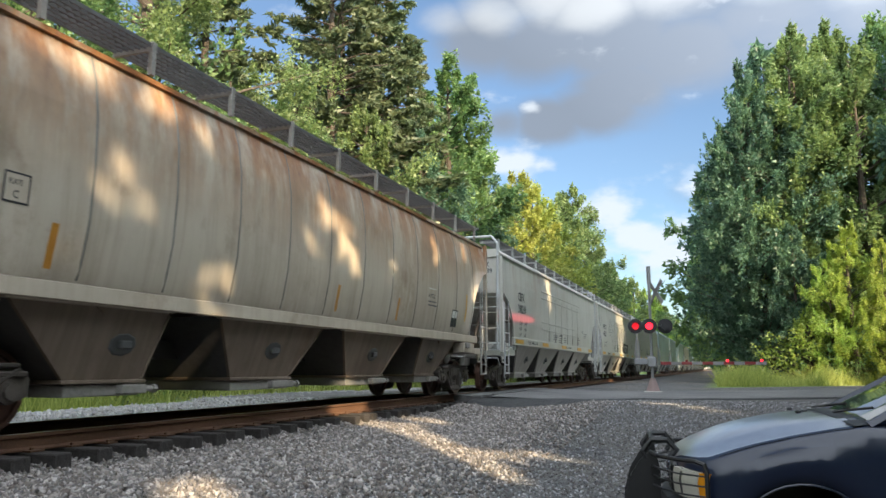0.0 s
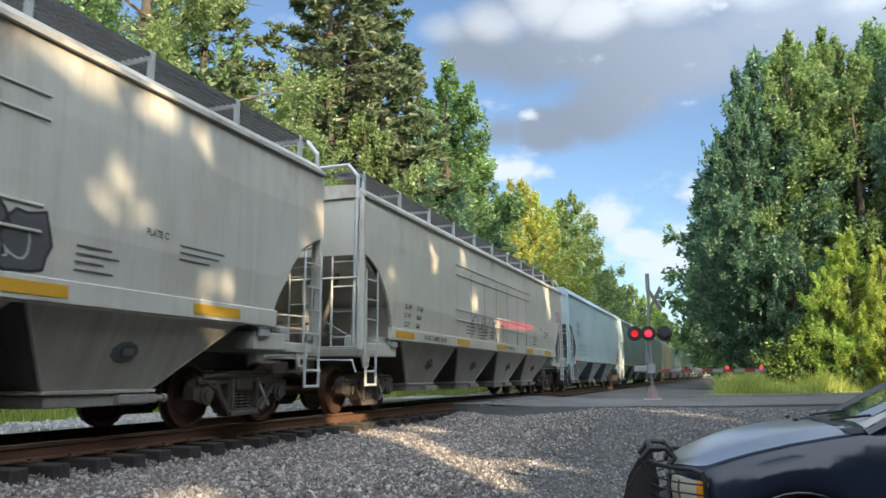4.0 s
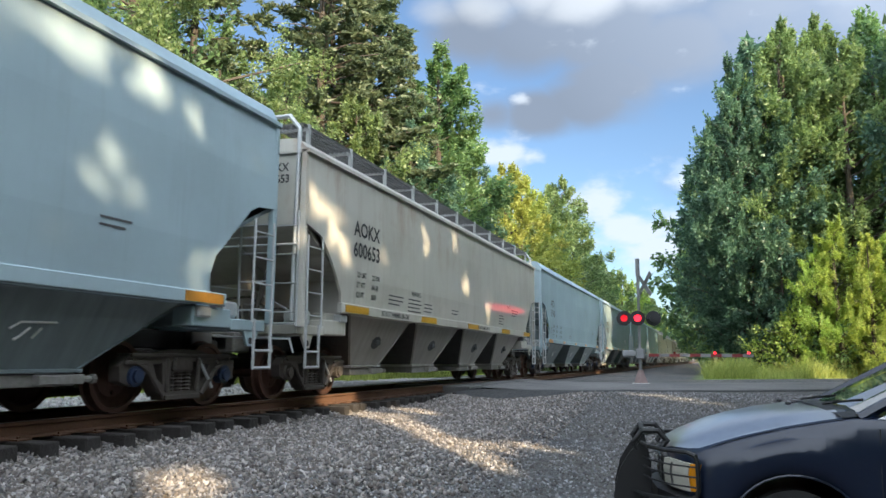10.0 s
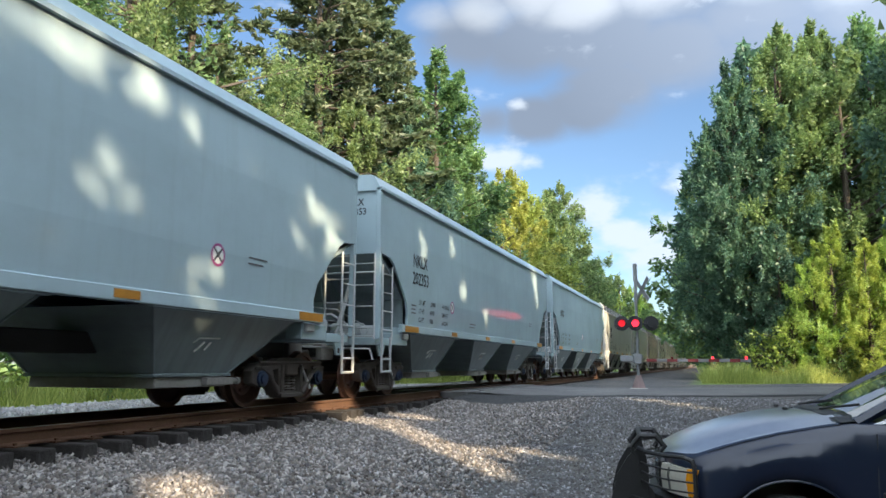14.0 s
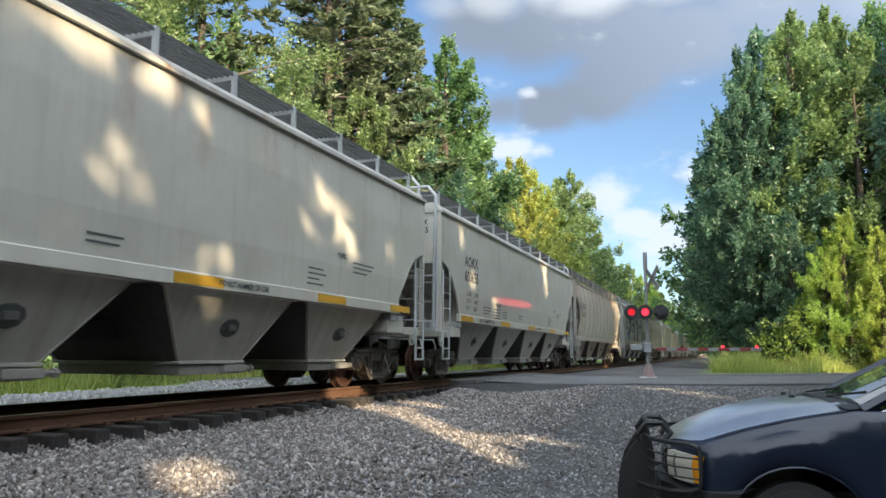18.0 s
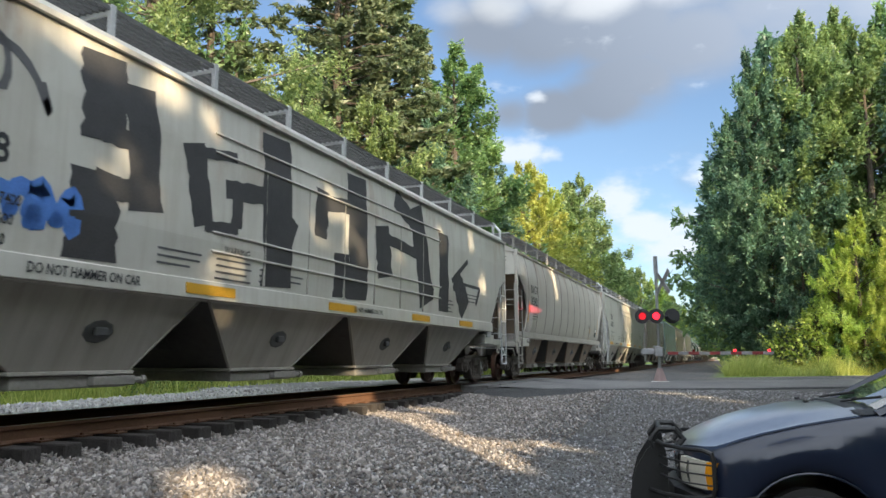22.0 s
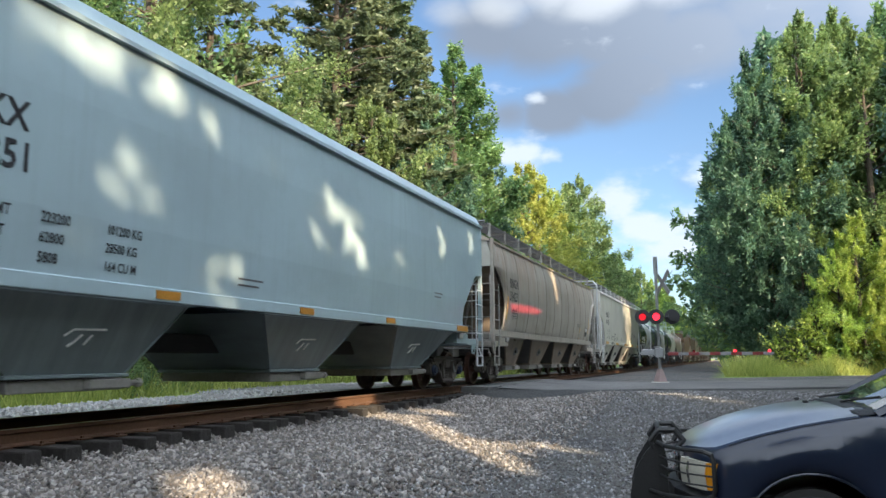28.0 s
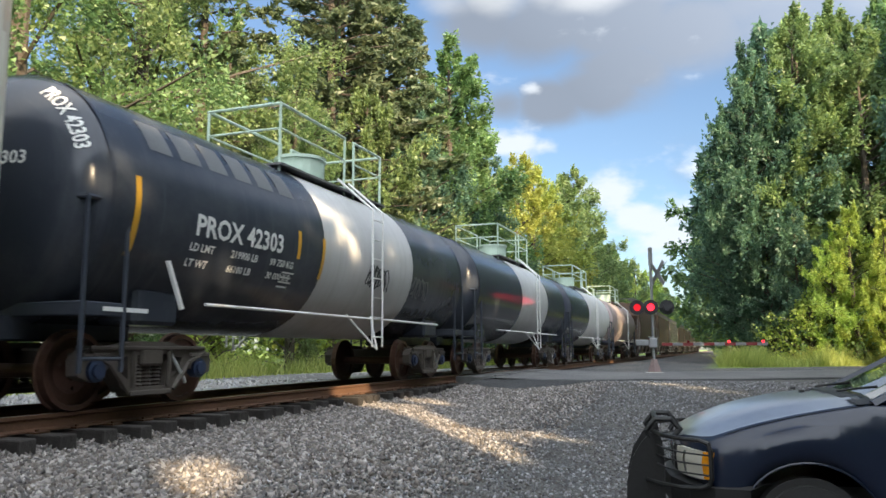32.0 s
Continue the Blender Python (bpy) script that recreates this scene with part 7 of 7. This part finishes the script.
def woods():
    rng = random.Random(21)
    # far side of the track, near to far
    left = [("near", -17, 14, 23, "leaf", 1.0), ("near", -19, 21, 24, "leaf", 1.0), ("pine", -21, 26, 25, "needle", 1.0), ("tall", -22, 30, 17, "leaf", 1.0), ("near", -16.5, 27, 14, "leaf", .9),
            ("pine", -18.8, 34.8, 28, "needle", 1.15), ("pine", -19.5, 41.8, 27, "needle", 1.15), ("pine", -20.6, 38.2, 27, "needle", 1.15), ("pine", -20.4, 43.9, 25.5, "needle", 1.0), ("pine", -19, 45.6, 23.5, "needle", .9), ("oak", -16.5, 34, 14.5, "leaf", .85), ("oak", -16.2, 41, 15, "leaf_dark", .9), ("tall", -17.2, 48.2, 22.2, "leaf", 1.35), ("tall", -18.2, 51.5, 21.5, "leaf", 1.2), ("oak", -16.8, 50.5, 17.5, "leaf", .85),
            ("oak", -16.4, 47, 14, "leaf_dark", .9), ("oak", -16.8, 53.2, 16.5, "leaf_dark", .95), ("oak", -21, 51, 20, "leaf_dark", 1.0), ("oak", -21.5, 44, 20, "leaf_dark", 1.0), ("oak", -21, 37, 18, "leaf_dark", 1.0),
            ("oak", -16.2, 64, 18.0, "leaf_yellow", 1.15), ("oak", -16.6, 71, 18.5, "leaf_yellow", 1.2), ("oak", -17, 79, 18.5, "leaf", 1.1), ("oak", -16.6, 86, 20, "leaf", 1.1), ("oak", -17, 94, 23.5, "leaf", 1.15), ("oak", -17, 102, 20.5, "leaf", 1.0)]
    for k, x, y, h, m, w in left:
        plant(k, x, y, h, m, LBL[m], wide=w)
    for i in range(16):
        y = 110 + i * 13 + rng.uniform(-3, 3)
        m = rng.choice(("leaf", "leaf_lime", "leaf_lime", "leaf"))
        plant("far", (-16.5 if y < 140 else -14.4) + rng.uniform(-1.5, 1.0), y, rng.uniform(15.5, 19), m, LBL[m], wide=1.15)
    for i in range(14):
        m = rng.choice(("leaf", "leaf_dark", "leaf"))
        plant("far", -27 + rng.uniform(-2, 2), 8 + i * 9 + rng.uniform(-2, 2), rng.uniform(17, 21), m, LBL[m], wide=1.2)
    for i in range(16):
        plant("bush", -17.4 + rng.uniform(-1, .6), 8 + i * 5.5 + rng.uniform(-2, 2), rng.uniform(2.5, 4.5), rng.choice(("leaf", "leaf_lime")), "low leafy bush behind the track", wide=1.1)
    # near side, beyond the crossing; four tall ones at y 23-31 are added to dim the far cars
    right = [("tall", 2.3, 51.0, 20, "leaf_dark", .9), ("tall", 5.0, 51.5, 21.5, "leaf", 1.0), ("oak", 1.8, 49.8, 17, "leaf_dark", .9), ("oak", 3.8, 50.6, 17.5, "leaf_dark", .95), ("tall", 5.2, 53, 23, "leaf", 1.1), ("oak", 8.5, 52, 21, "leaf", 1.0), ("tall", 8, 58, 25, "leaf", 1.1), ("oak", 13, 54, 22, "leaf", 1.0),
             ("oak", 18, 58, 23, "leaf_dark", 1.0), ("tall", 13.5, 64, 26, "leaf", 1.1),
             ("oak", 5.6, 45.6, 7.0, "leaf_lime", 1.0), ("tall", 6.6, 45.4, 8.5, "leaf_lime", 1.2), ("oak", 8.0, 44.8, 7.5, "leaf_lime", 1.0), ("oak", 9.4, 45.2, 8.5, "leaf_lime", 1.0), ("tall", 11, 46.5, 10, "leaf_lime", 1.3), ("oak", 13.5, 48, 11, "leaf_lime", 1.0),
             ("oak", 2.6, 48.4, 8.5, "leaf_dark", 1.0), ("oak", 4.0, 47.4, 9, "leaf_dark", 1.0), ("oak", 11, 56, 24, "leaf", 1.0), ("oak", 6.3, 55, 23, "leaf", .9), ("tall", 9.6, 31, 24, "leaf_dark", .7), ("tall", 11.8, 27, 25, "leaf_dark", .9), ("tall", 10.8, 23.5, 24, "leaf_dark", .8), ("tall", 15, 25.5, 26, "leaf_dark", 1.0), ("oak", 20, 54, 20, "leaf", 1.1), ("oak", 5, 62, 20, "leaf_dark", 1.0), ("oak", 5.2, 76, 19, "leaf_dark", 1.0)]
    for k, x, y, h, m, w in right:
        plant(k, x, y, h, m, LBL[m], wide=w)
    for i in range(40):
        y = 58 + i * 5.6
        plant("far", max(-1.0, 2.9 - (y - 58) * .045) + rng.uniform(0, 1.2), y, rng.uniform(21, 25), rng.choice(("leaf", "leaf_dark")), LBL["leaf_dark"], wide=.95)
    # unseen ring behind the camera, added to close off the low sky
    for i in range(26):
        a = radians(70 + i * 8.5)
        plant("back", 34 * math.sin(a) + 2, 36 * math.cos(a) - 6, rng.uniform(17, 22), "leaf", LBL["leaf"], wide=1.5)
    # added on the right, mostly out of view, to dim the far cars
    plant("tall", 12.8, 29.2, 24, "leaf_dark", LBL["leaf_dark"], wide=.9)
    for x, y, h in ((19, 19, 25), (18, 48, 26), (21, 49, 26), (25, 46, 26), (17.5, 53, 26)):
        plant("back", x, y, h, "leaf_dark", LBL["leaf_dark"], wide=.8)
    for x, y, h in ((-15.0, 16.4, 1.3), (-15.1, 17.9, 1.6), (-15.3, 19.3, 1.2), (-15.6, 27, 1.5)):
        plant("bush", x, y, h, "leaf", "clump of leafy green weeds beyond the track")
    for i in range(12):
        plant("bush", 2.8 + i * 1.4 + rng.uniform(-.5, .5), 46.5 + rng.uniform(-1, 2.5), rng.uniform(2, 4.0), rng.choice(("leaf_lime", "leaf")), "low leafy bush at the edge of the wood")


woods()

# sun spots on the train's side and the gravel, placed to fit the camera's view; unseen crowns are cut open for them:
# place, radius across, stretch upwards
GAPS = [(-6.2, 5.3, 5.0, .35, 1), (-6.2, 6.0, 5.05, .32, 1), (-6.2, 6.7, 5.05, .3, 1), (-6.2, 7.2, 5.0, .25, 1), (-6.2, 6.66, 3.71, .40, .8), (-6.2, 5.85, 2.96, .24, 1.0), (-6.2, 11.03, 4.37, .28, 1.1), (-6.2, 11.99, 4.01, .40, .95),
        (-6.2, 10.87, 3.69, .24, .9), (-6.2, 11.62, 3.42, .18, .8), (-6.2, 8.01, 4.70, .15, 1.3), (-6.2, 9.49, 4.62, .19, 1.1), (-6.2, 8.30, 2.60, .28, 1.4), (-6.2, 8.63, 3.02, .13, 1.4),
        (-6.2, 12.5, 3.4, .16, 1.2), (-6.2, 14.14, 3.67, .18, 1.5), (-6.2, 16.6, 4.4, .22, 1.5), (-6.2, 18.8, 4.7, .2, 1.5), (-6.2, 19.7, 3.6, .24, 1.5), (-6.2, 24.6, 5.3, .3, 1.6), (-6.2, 24.4, 4.2, .3, 1.6),
        (-6.2, 28.8, 5.2, .35, 1.6), (-6.2, 29.2, 4.3, .35, 1.6), (-6.2, 34, 4.6, .4, 1.6), (-6.2, 40, 4.2, .5, 1.5), (-6.2, 22, 3.2, .25, 1.4),
        (-6.47, 13.47, .55, .34, 1), (-5.89, 13.47, .54, .34, 1), (-5.4, 12.7, .52, .30, 1), (-4.88, 12.11, .49, .34, 1), (-4.5, 11.75, .44, .28, 1), (-4.12, 11.38, .4, .32, 1), (-3.8, 11.1, .36, .26, 1), (-3.49, 10.86, .31, .30, 1), (-3.2, 10.5, .27, .26, 1), (-2.94, 10.13, .23, .24, 1), (-6.1, 15.3, .54, .24, 1), (-5.7, 14.6, .54, .22, 1),
        (-3.31, 11.73, .29, .16, 1), (-3.0, 12.3, .24, .18, 1), (-2.7, 12.5, .22, .13, 1), (-7.1, 13.6, .85, .34, 1), (-7.1, 14.5, .85, .22, 1), (-4.67, 6.04, .47, .28, 1), (-4.79, 6.36, .48, .22, 1), (-4.4, 5.7, .44, .2, 1),
        (-2.77, 23.3, .74, .3, 1), (-1.54, 19.88, .75, .28, 1), (-1.2, 19.4, .73, .2, 1), (-.84, 19.02, .72, .24, 1), (-.33, 18.35, .69, .22, 1), (-3.2, 30.9, .76, .5, 1), (-2.2, 32, .76, .7, 1), (-1.0, 33, .76, .7, 1), (-2.2, 12.2, .17, .12, 1)]


def sun_gap(P, rng):
    """Which of the points to cut away along the sun's rays so that a wanted sun spot is lit; a few leaves stay over
    those on the train.
    """
    side = Vector((-SUN_DIR.y, SUN_DIR.x, 0)).normalized()
    over = SUN_DIR.cross(side)
    hit = np.zeros(len(P), bool)
    for x, y, z, r, tall in GAPS:
        d = P - np.array([x, y, z])
        u, v, w = d @ np.array(side), d @ np.array(over), d @ np.array(SUN_DIR)
        wide = z < 1
        e = .17 if wide else .12
        hit |= ((u / (r + e)) ** 2 + (v / (r * tall + e)) ** 2 < 1) & (w > 0) & (rng.uniform(0, 1, len(P)) < (1 if wide else .93))
    return hit


def shade_trees():
    """Unseen trees added beside and behind the camera to lay shade over lot and train."""
    spots = [(13, -16, 19), (18, -13, 22), (12.5, -9.5, 18), (16.5, -6, 21), (11, -3, 17), (16, 1, 21), (11.5, 4, 18), (17, 8, 22), (12, 11, 18.5), (17.5, 15, 22), (12.5, 18, 19), (15, 21, 21), (10.8, 19, 17), (22, -18, 24), (22, 3, 24), (13.2, 26.5, 21), (19.5, 24, 23), (13.5, 30.5, 22)]
    for i, (x, y, h) in enumerate(spots):
        rng = np.random.default_rng(300 + i)
        limbs, pts = [], []
        for j in range(34):
            t = .12 + .86 * (j + rng.uniform(0, 1)) / 34
            reach = 4.6 * (math.sin(math.pi * (.2 + t * .75)) * .8 + .15) * rng.uniform(.6, 1.1)
            a = j * 2.4 + rng.uniform(-.5, .5)
            tip = np.array([math.cos(a) * reach, math.sin(a) * reach, h * t])
            limbs.append(((0, 0, h * t - .3 * reach), tuple(tip), .05 + .02 * reach))
            for f in (1.0, .6, .25):
                m = 170
                v = rng.normal(size=(m, 3)) * np.array([.95, .95, .62])
                pts.append(tip * f + np.array([0, 0, (h * t - .3 * reach) * (1 - f)]) + v)
        P = np.concatenate(pts)
        z0 = ground_z(x, y)
        P = P[~sun_gap(P + np.array([x, y, z0]), rng)]
        t = thing("tree", "unseen leafy green tree added to shade the gravel lot", "tree", "trees beside the railway")
        t.location = (x, y, z0 - .05)
        part("crown", quads_mesh("crown", leaves(rng, P, .36, .45, 1.25)), M["leaf"], t)
        part("trunk", trunk_bm(rng, h * .9, .016 * h, limbs[::4]), M["bark"], t)


shade_trees()


def stones():
    """Loose broken stone of the track's shoulder and the gravel of the lot."""
    rng = np.random.default_rng(8)

    def field(name, n, x0, x1, y0, y1, size, label, lift, mat, keep=None):
        x, y = rng.uniform(x0, x1, n), y0 + (y1 - y0) * rng.uniform(0, 1, n) ** 1.25
        if keep is not None:
            k = keep(x, y)
            x, y = x[k], y[k]
        z = np.array([ground_z(a, b) for a, b in zip(x, y)])
        n = len(x)
        s = size * rng.uniform(.55, 1.35, n)
        octa = np.array([(1, 0, 0), (-1, 0, 0), (0, 1, 0), (0, -1, 0), (0, 0, 1), (0, 0, -1)], float)
        V = np.repeat(octa[None], n, 0) * .62 + rng.normal(size=(n, 6, 3)) * .17
        V *= (s[:, None] * rng.uniform(.5, 1.2, (n, 3)))[:, None, :]
        q = rng.normal(size=(n, 4))
        q /= np.linalg.norm(q, axis=1)[:, None]
        w, a, b, c = q.T
        R = np.stack([np.stack([1 - 2 * (b * b + c * c), 2 * (a * b - c * w), 2 * (a * c + b * w)], 1), np.stack([2 * (a * b + c * w), 1 - 2 * (a * a + c * c), 2 * (b * c - a * w)], 1), np.stack([2 * (a * c - b * w), 2 * (b * c + a * w), 1 - 2 * (a * a + b * b)], 1)], 1)
        V = np.einsum("nij,nkj->nki", R, V)
        V[:, :, 0] += x[:, None]
        V[:, :, 1] += y[:, None]
        V[:, :, 2] += (z + s * lift)[:, None]
        tris = np.array([(0, 2, 4), (2, 1, 4), (1, 3, 4), (3, 0, 4), (2, 0, 5), (1, 2, 5), (3, 1, 5), (0, 3, 5)])
        idx = (np.arange(n)[:, None, None] * 6 + tris[None]).reshape(-1)
        me = bpy.data.meshes.new(name)
        m = n * 8
        me.vertices.add(n * 6), me.loops.add(m * 3), me.polygons.add(m)
        me.vertices.foreach_set("co", V.reshape(-1).astype(np.float32))
        me.loops.foreach_set("vertex_index", idx.astype(np.int32))
        me.polygons.foreach_set("loop_start", np.arange(0, m * 3, 3, dtype=np.int32))
        me.update(calc_edges=True)
        ob = new(name, me)
        me.materials.append(mat)
        tagged(ob, label, "gravel", kind="stuff")
    shoulder = stone_material("broken_ballast_stone", (0.022, 0.022, 0.023), (0.50, 0.47, 0.44), (0.25, 0.19, 0.15), (0.19, 0.19, 0.22), 0.26)
    fine = stone_material("fine_grey_gravel_stone", (0.020, 0.021, 0.024), (0.43, 0.44, 0.46), (0.19, 0.17, 0.15), (0.14, 0.165, 0.22), 0.24)
    field("ballast", 60000, -6.75, -2.6, 3.6, 20.4, .047, "coarse grey broken ballast along the track", .3, shoulder, lambda x, y: (rng.uniform(0, 1, len(x)) < 1.25 - smooth_np(-5.2, -2.6, x)) & (y < np.interp(x, [p[0] for p in FOOT], [p[1] for p in FOOT])))
    field("fine_gravel", 42000, -5.2, 3.2, 6.0, 21.5, .033, "fine grey crushed gravel of the parking lot", .2, fine, lambda x, y: (rng.uniform(0, 1, len(x)) < smooth_np(-5.6, -3.8, x) + .15) & (y < np.interp(x, [p[0] for p in FOOT], [p[1] for p in FOOT])))
    field("inner_ballast", 7000, -9.4, -6.6, 3.0, 20.0, .06, "dark oily ballast between the ties", .05, stone_material("grimy_ballast", (0.10, 0.09, 0.08), (0.34, 0.32, 0.29)))
    # pale stones, lightened further to hold the open sky's light on them
    field("far_ballast", 15000, -13.7, -9.2, 6.0, 34.0, .075, "pale ballast beyond the track", .1, stone_material("lit_pale_ballast", (0.30, 0.30, 0.30), (0.62, 0.62, 0.60)))


def smooth_np(a, b, v):
    t = np.clip((v - a) / (b - a), 0, 1)
    return t * t * (3 - 2 * t)


def stone_material(name, dark, light, warm=(0.22, 0.185, 0.155), cool=(0.165, 0.19, 0.25), share=0.34):
    m, nt, p = nodes_of(name)
    geo = nt.nodes.new("ShaderNodeNewGeometry")
    ramp = nt.nodes.new("ShaderNodeMath")
    ramp.operation = "POWER"
    ramp.inputs[1].default_value = 2.6
    nt.links.new(geo.outputs["Random Per Island"], ramp.inputs[0])
    col = mixed(nt, ramp.outputs[0], dark, light)
    col = mixed(nt, noise_fac(nt, 90, 0.35, 0.7), col, mixed(nt, 0.35, col, (0.30, 0.25, 0.19)))
    # some stones tan, some purplish
    turn = nt.nodes.new("ShaderNodeMath")
    turn.operation = "FRACT"
    far = nt.nodes.new("ShaderNodeMath")
    far.operation = "MULTIPLY"
    far.inputs[1].default_value = 17.0
    nt.links.new(geo.outputs["Random Per Island"], far.inputs[0]), nt.links.new(far.outputs[0], turn.inputs[0])
    col = mixed(nt, share, col, mixed(nt, turn.outputs[0], warm, cool))
    nt.links.new(col, p.inputs["Base Color"])
    p.inputs["Roughness"].default_value = 0.8
    return m


stones()
def tall_grass():
    rng = np.random.default_rng(4)
    n = 26000
    x = rng.uniform(-.3, 15, n)
    y = 38.5 + rng.uniform(0, 7, n) + x * .55
    keep = (y - x) > 37.2
    x, y = x[keep], y[keep]
    # the bank beyond the track
    n = 20000
    xb, yb = rng.uniform(-18, -13.7, n), 3 + 50 * rng.uniform(0, 1, n) ** 1.3
    x, y = np.concatenate([x, xb]), np.concatenate([y, yb])
    blades = []
    for a, b in zip(x, y):
        blades.append((a, b, ground_z(a, b)))
    P = np.array(blades)
    m = len(P)
    h = rng.uniform(.25, .75, m) * (1.0 + .5 * np.sin(P[:, 0] * 1.7 + np.sin(P[:, 1])))
    h[P[:, 0] < -10] *= .8
    ang = rng.uniform(0, 6.28, m)
    lean = rng.normal(size=(m, 2)) * .38
    w = .014
    Q = np.empty((m, 4, 3))
    side = np.stack([np.cos(ang) * w, np.sin(ang) * w, np.zeros(m)], 1)
    top = P + np.stack([lean[:, 0] * h, lean[:, 1] * h, h], 1)
    Q[:, 0], Q[:, 1], Q[:, 2], Q[:, 3] = P - side, P + side, top + side * .25, top - side * .25
    ob = new("tall_grass", quads_mesh("tall_grass", Q))
    ob.data.materials.append(M["grass"])
    tagged(ob, "tall sunlit yellow-green grass at the wood's edge", "grass", kind="stuff")


tall_grass()


# ---------------------------------------------------------------- movement


def motions():
    for car, mid in CARS:
        walk(car, [(t, pose(RAIL_X, mid - travelled(t), RAIL_Z)) for t in range(0, 33)])
    # every wheelset turns alike, so each end of a truck shares one action
    sets = {1: [], -1: []}
    for ob in scene.objects:
        if ob.name.split(".")[0] == "wheelset":
            sets[1 if ob.location.y > 0 else -1].append(ob)
    for s, obs in sets.items():
        first = obs[0]
        rows = []
        for i in range(0, 961):
            t = i / 30
            rows.append((t, Matrix.Translation((0, s * AX, 0.457)) @ Matrix.Rotation((travelled(t) / 0.457) % (2 * math.pi), 4, "X")))
        walk(first, rows)
        for ob in obs[1:]:
            ob.rotation_mode = "QUATERNION"
            ob.animation_data_create()
            ob.animation_data.action = first.animation_data.action
            ob.animation_data.action_slot = first.animation_data.action_slot


motions()
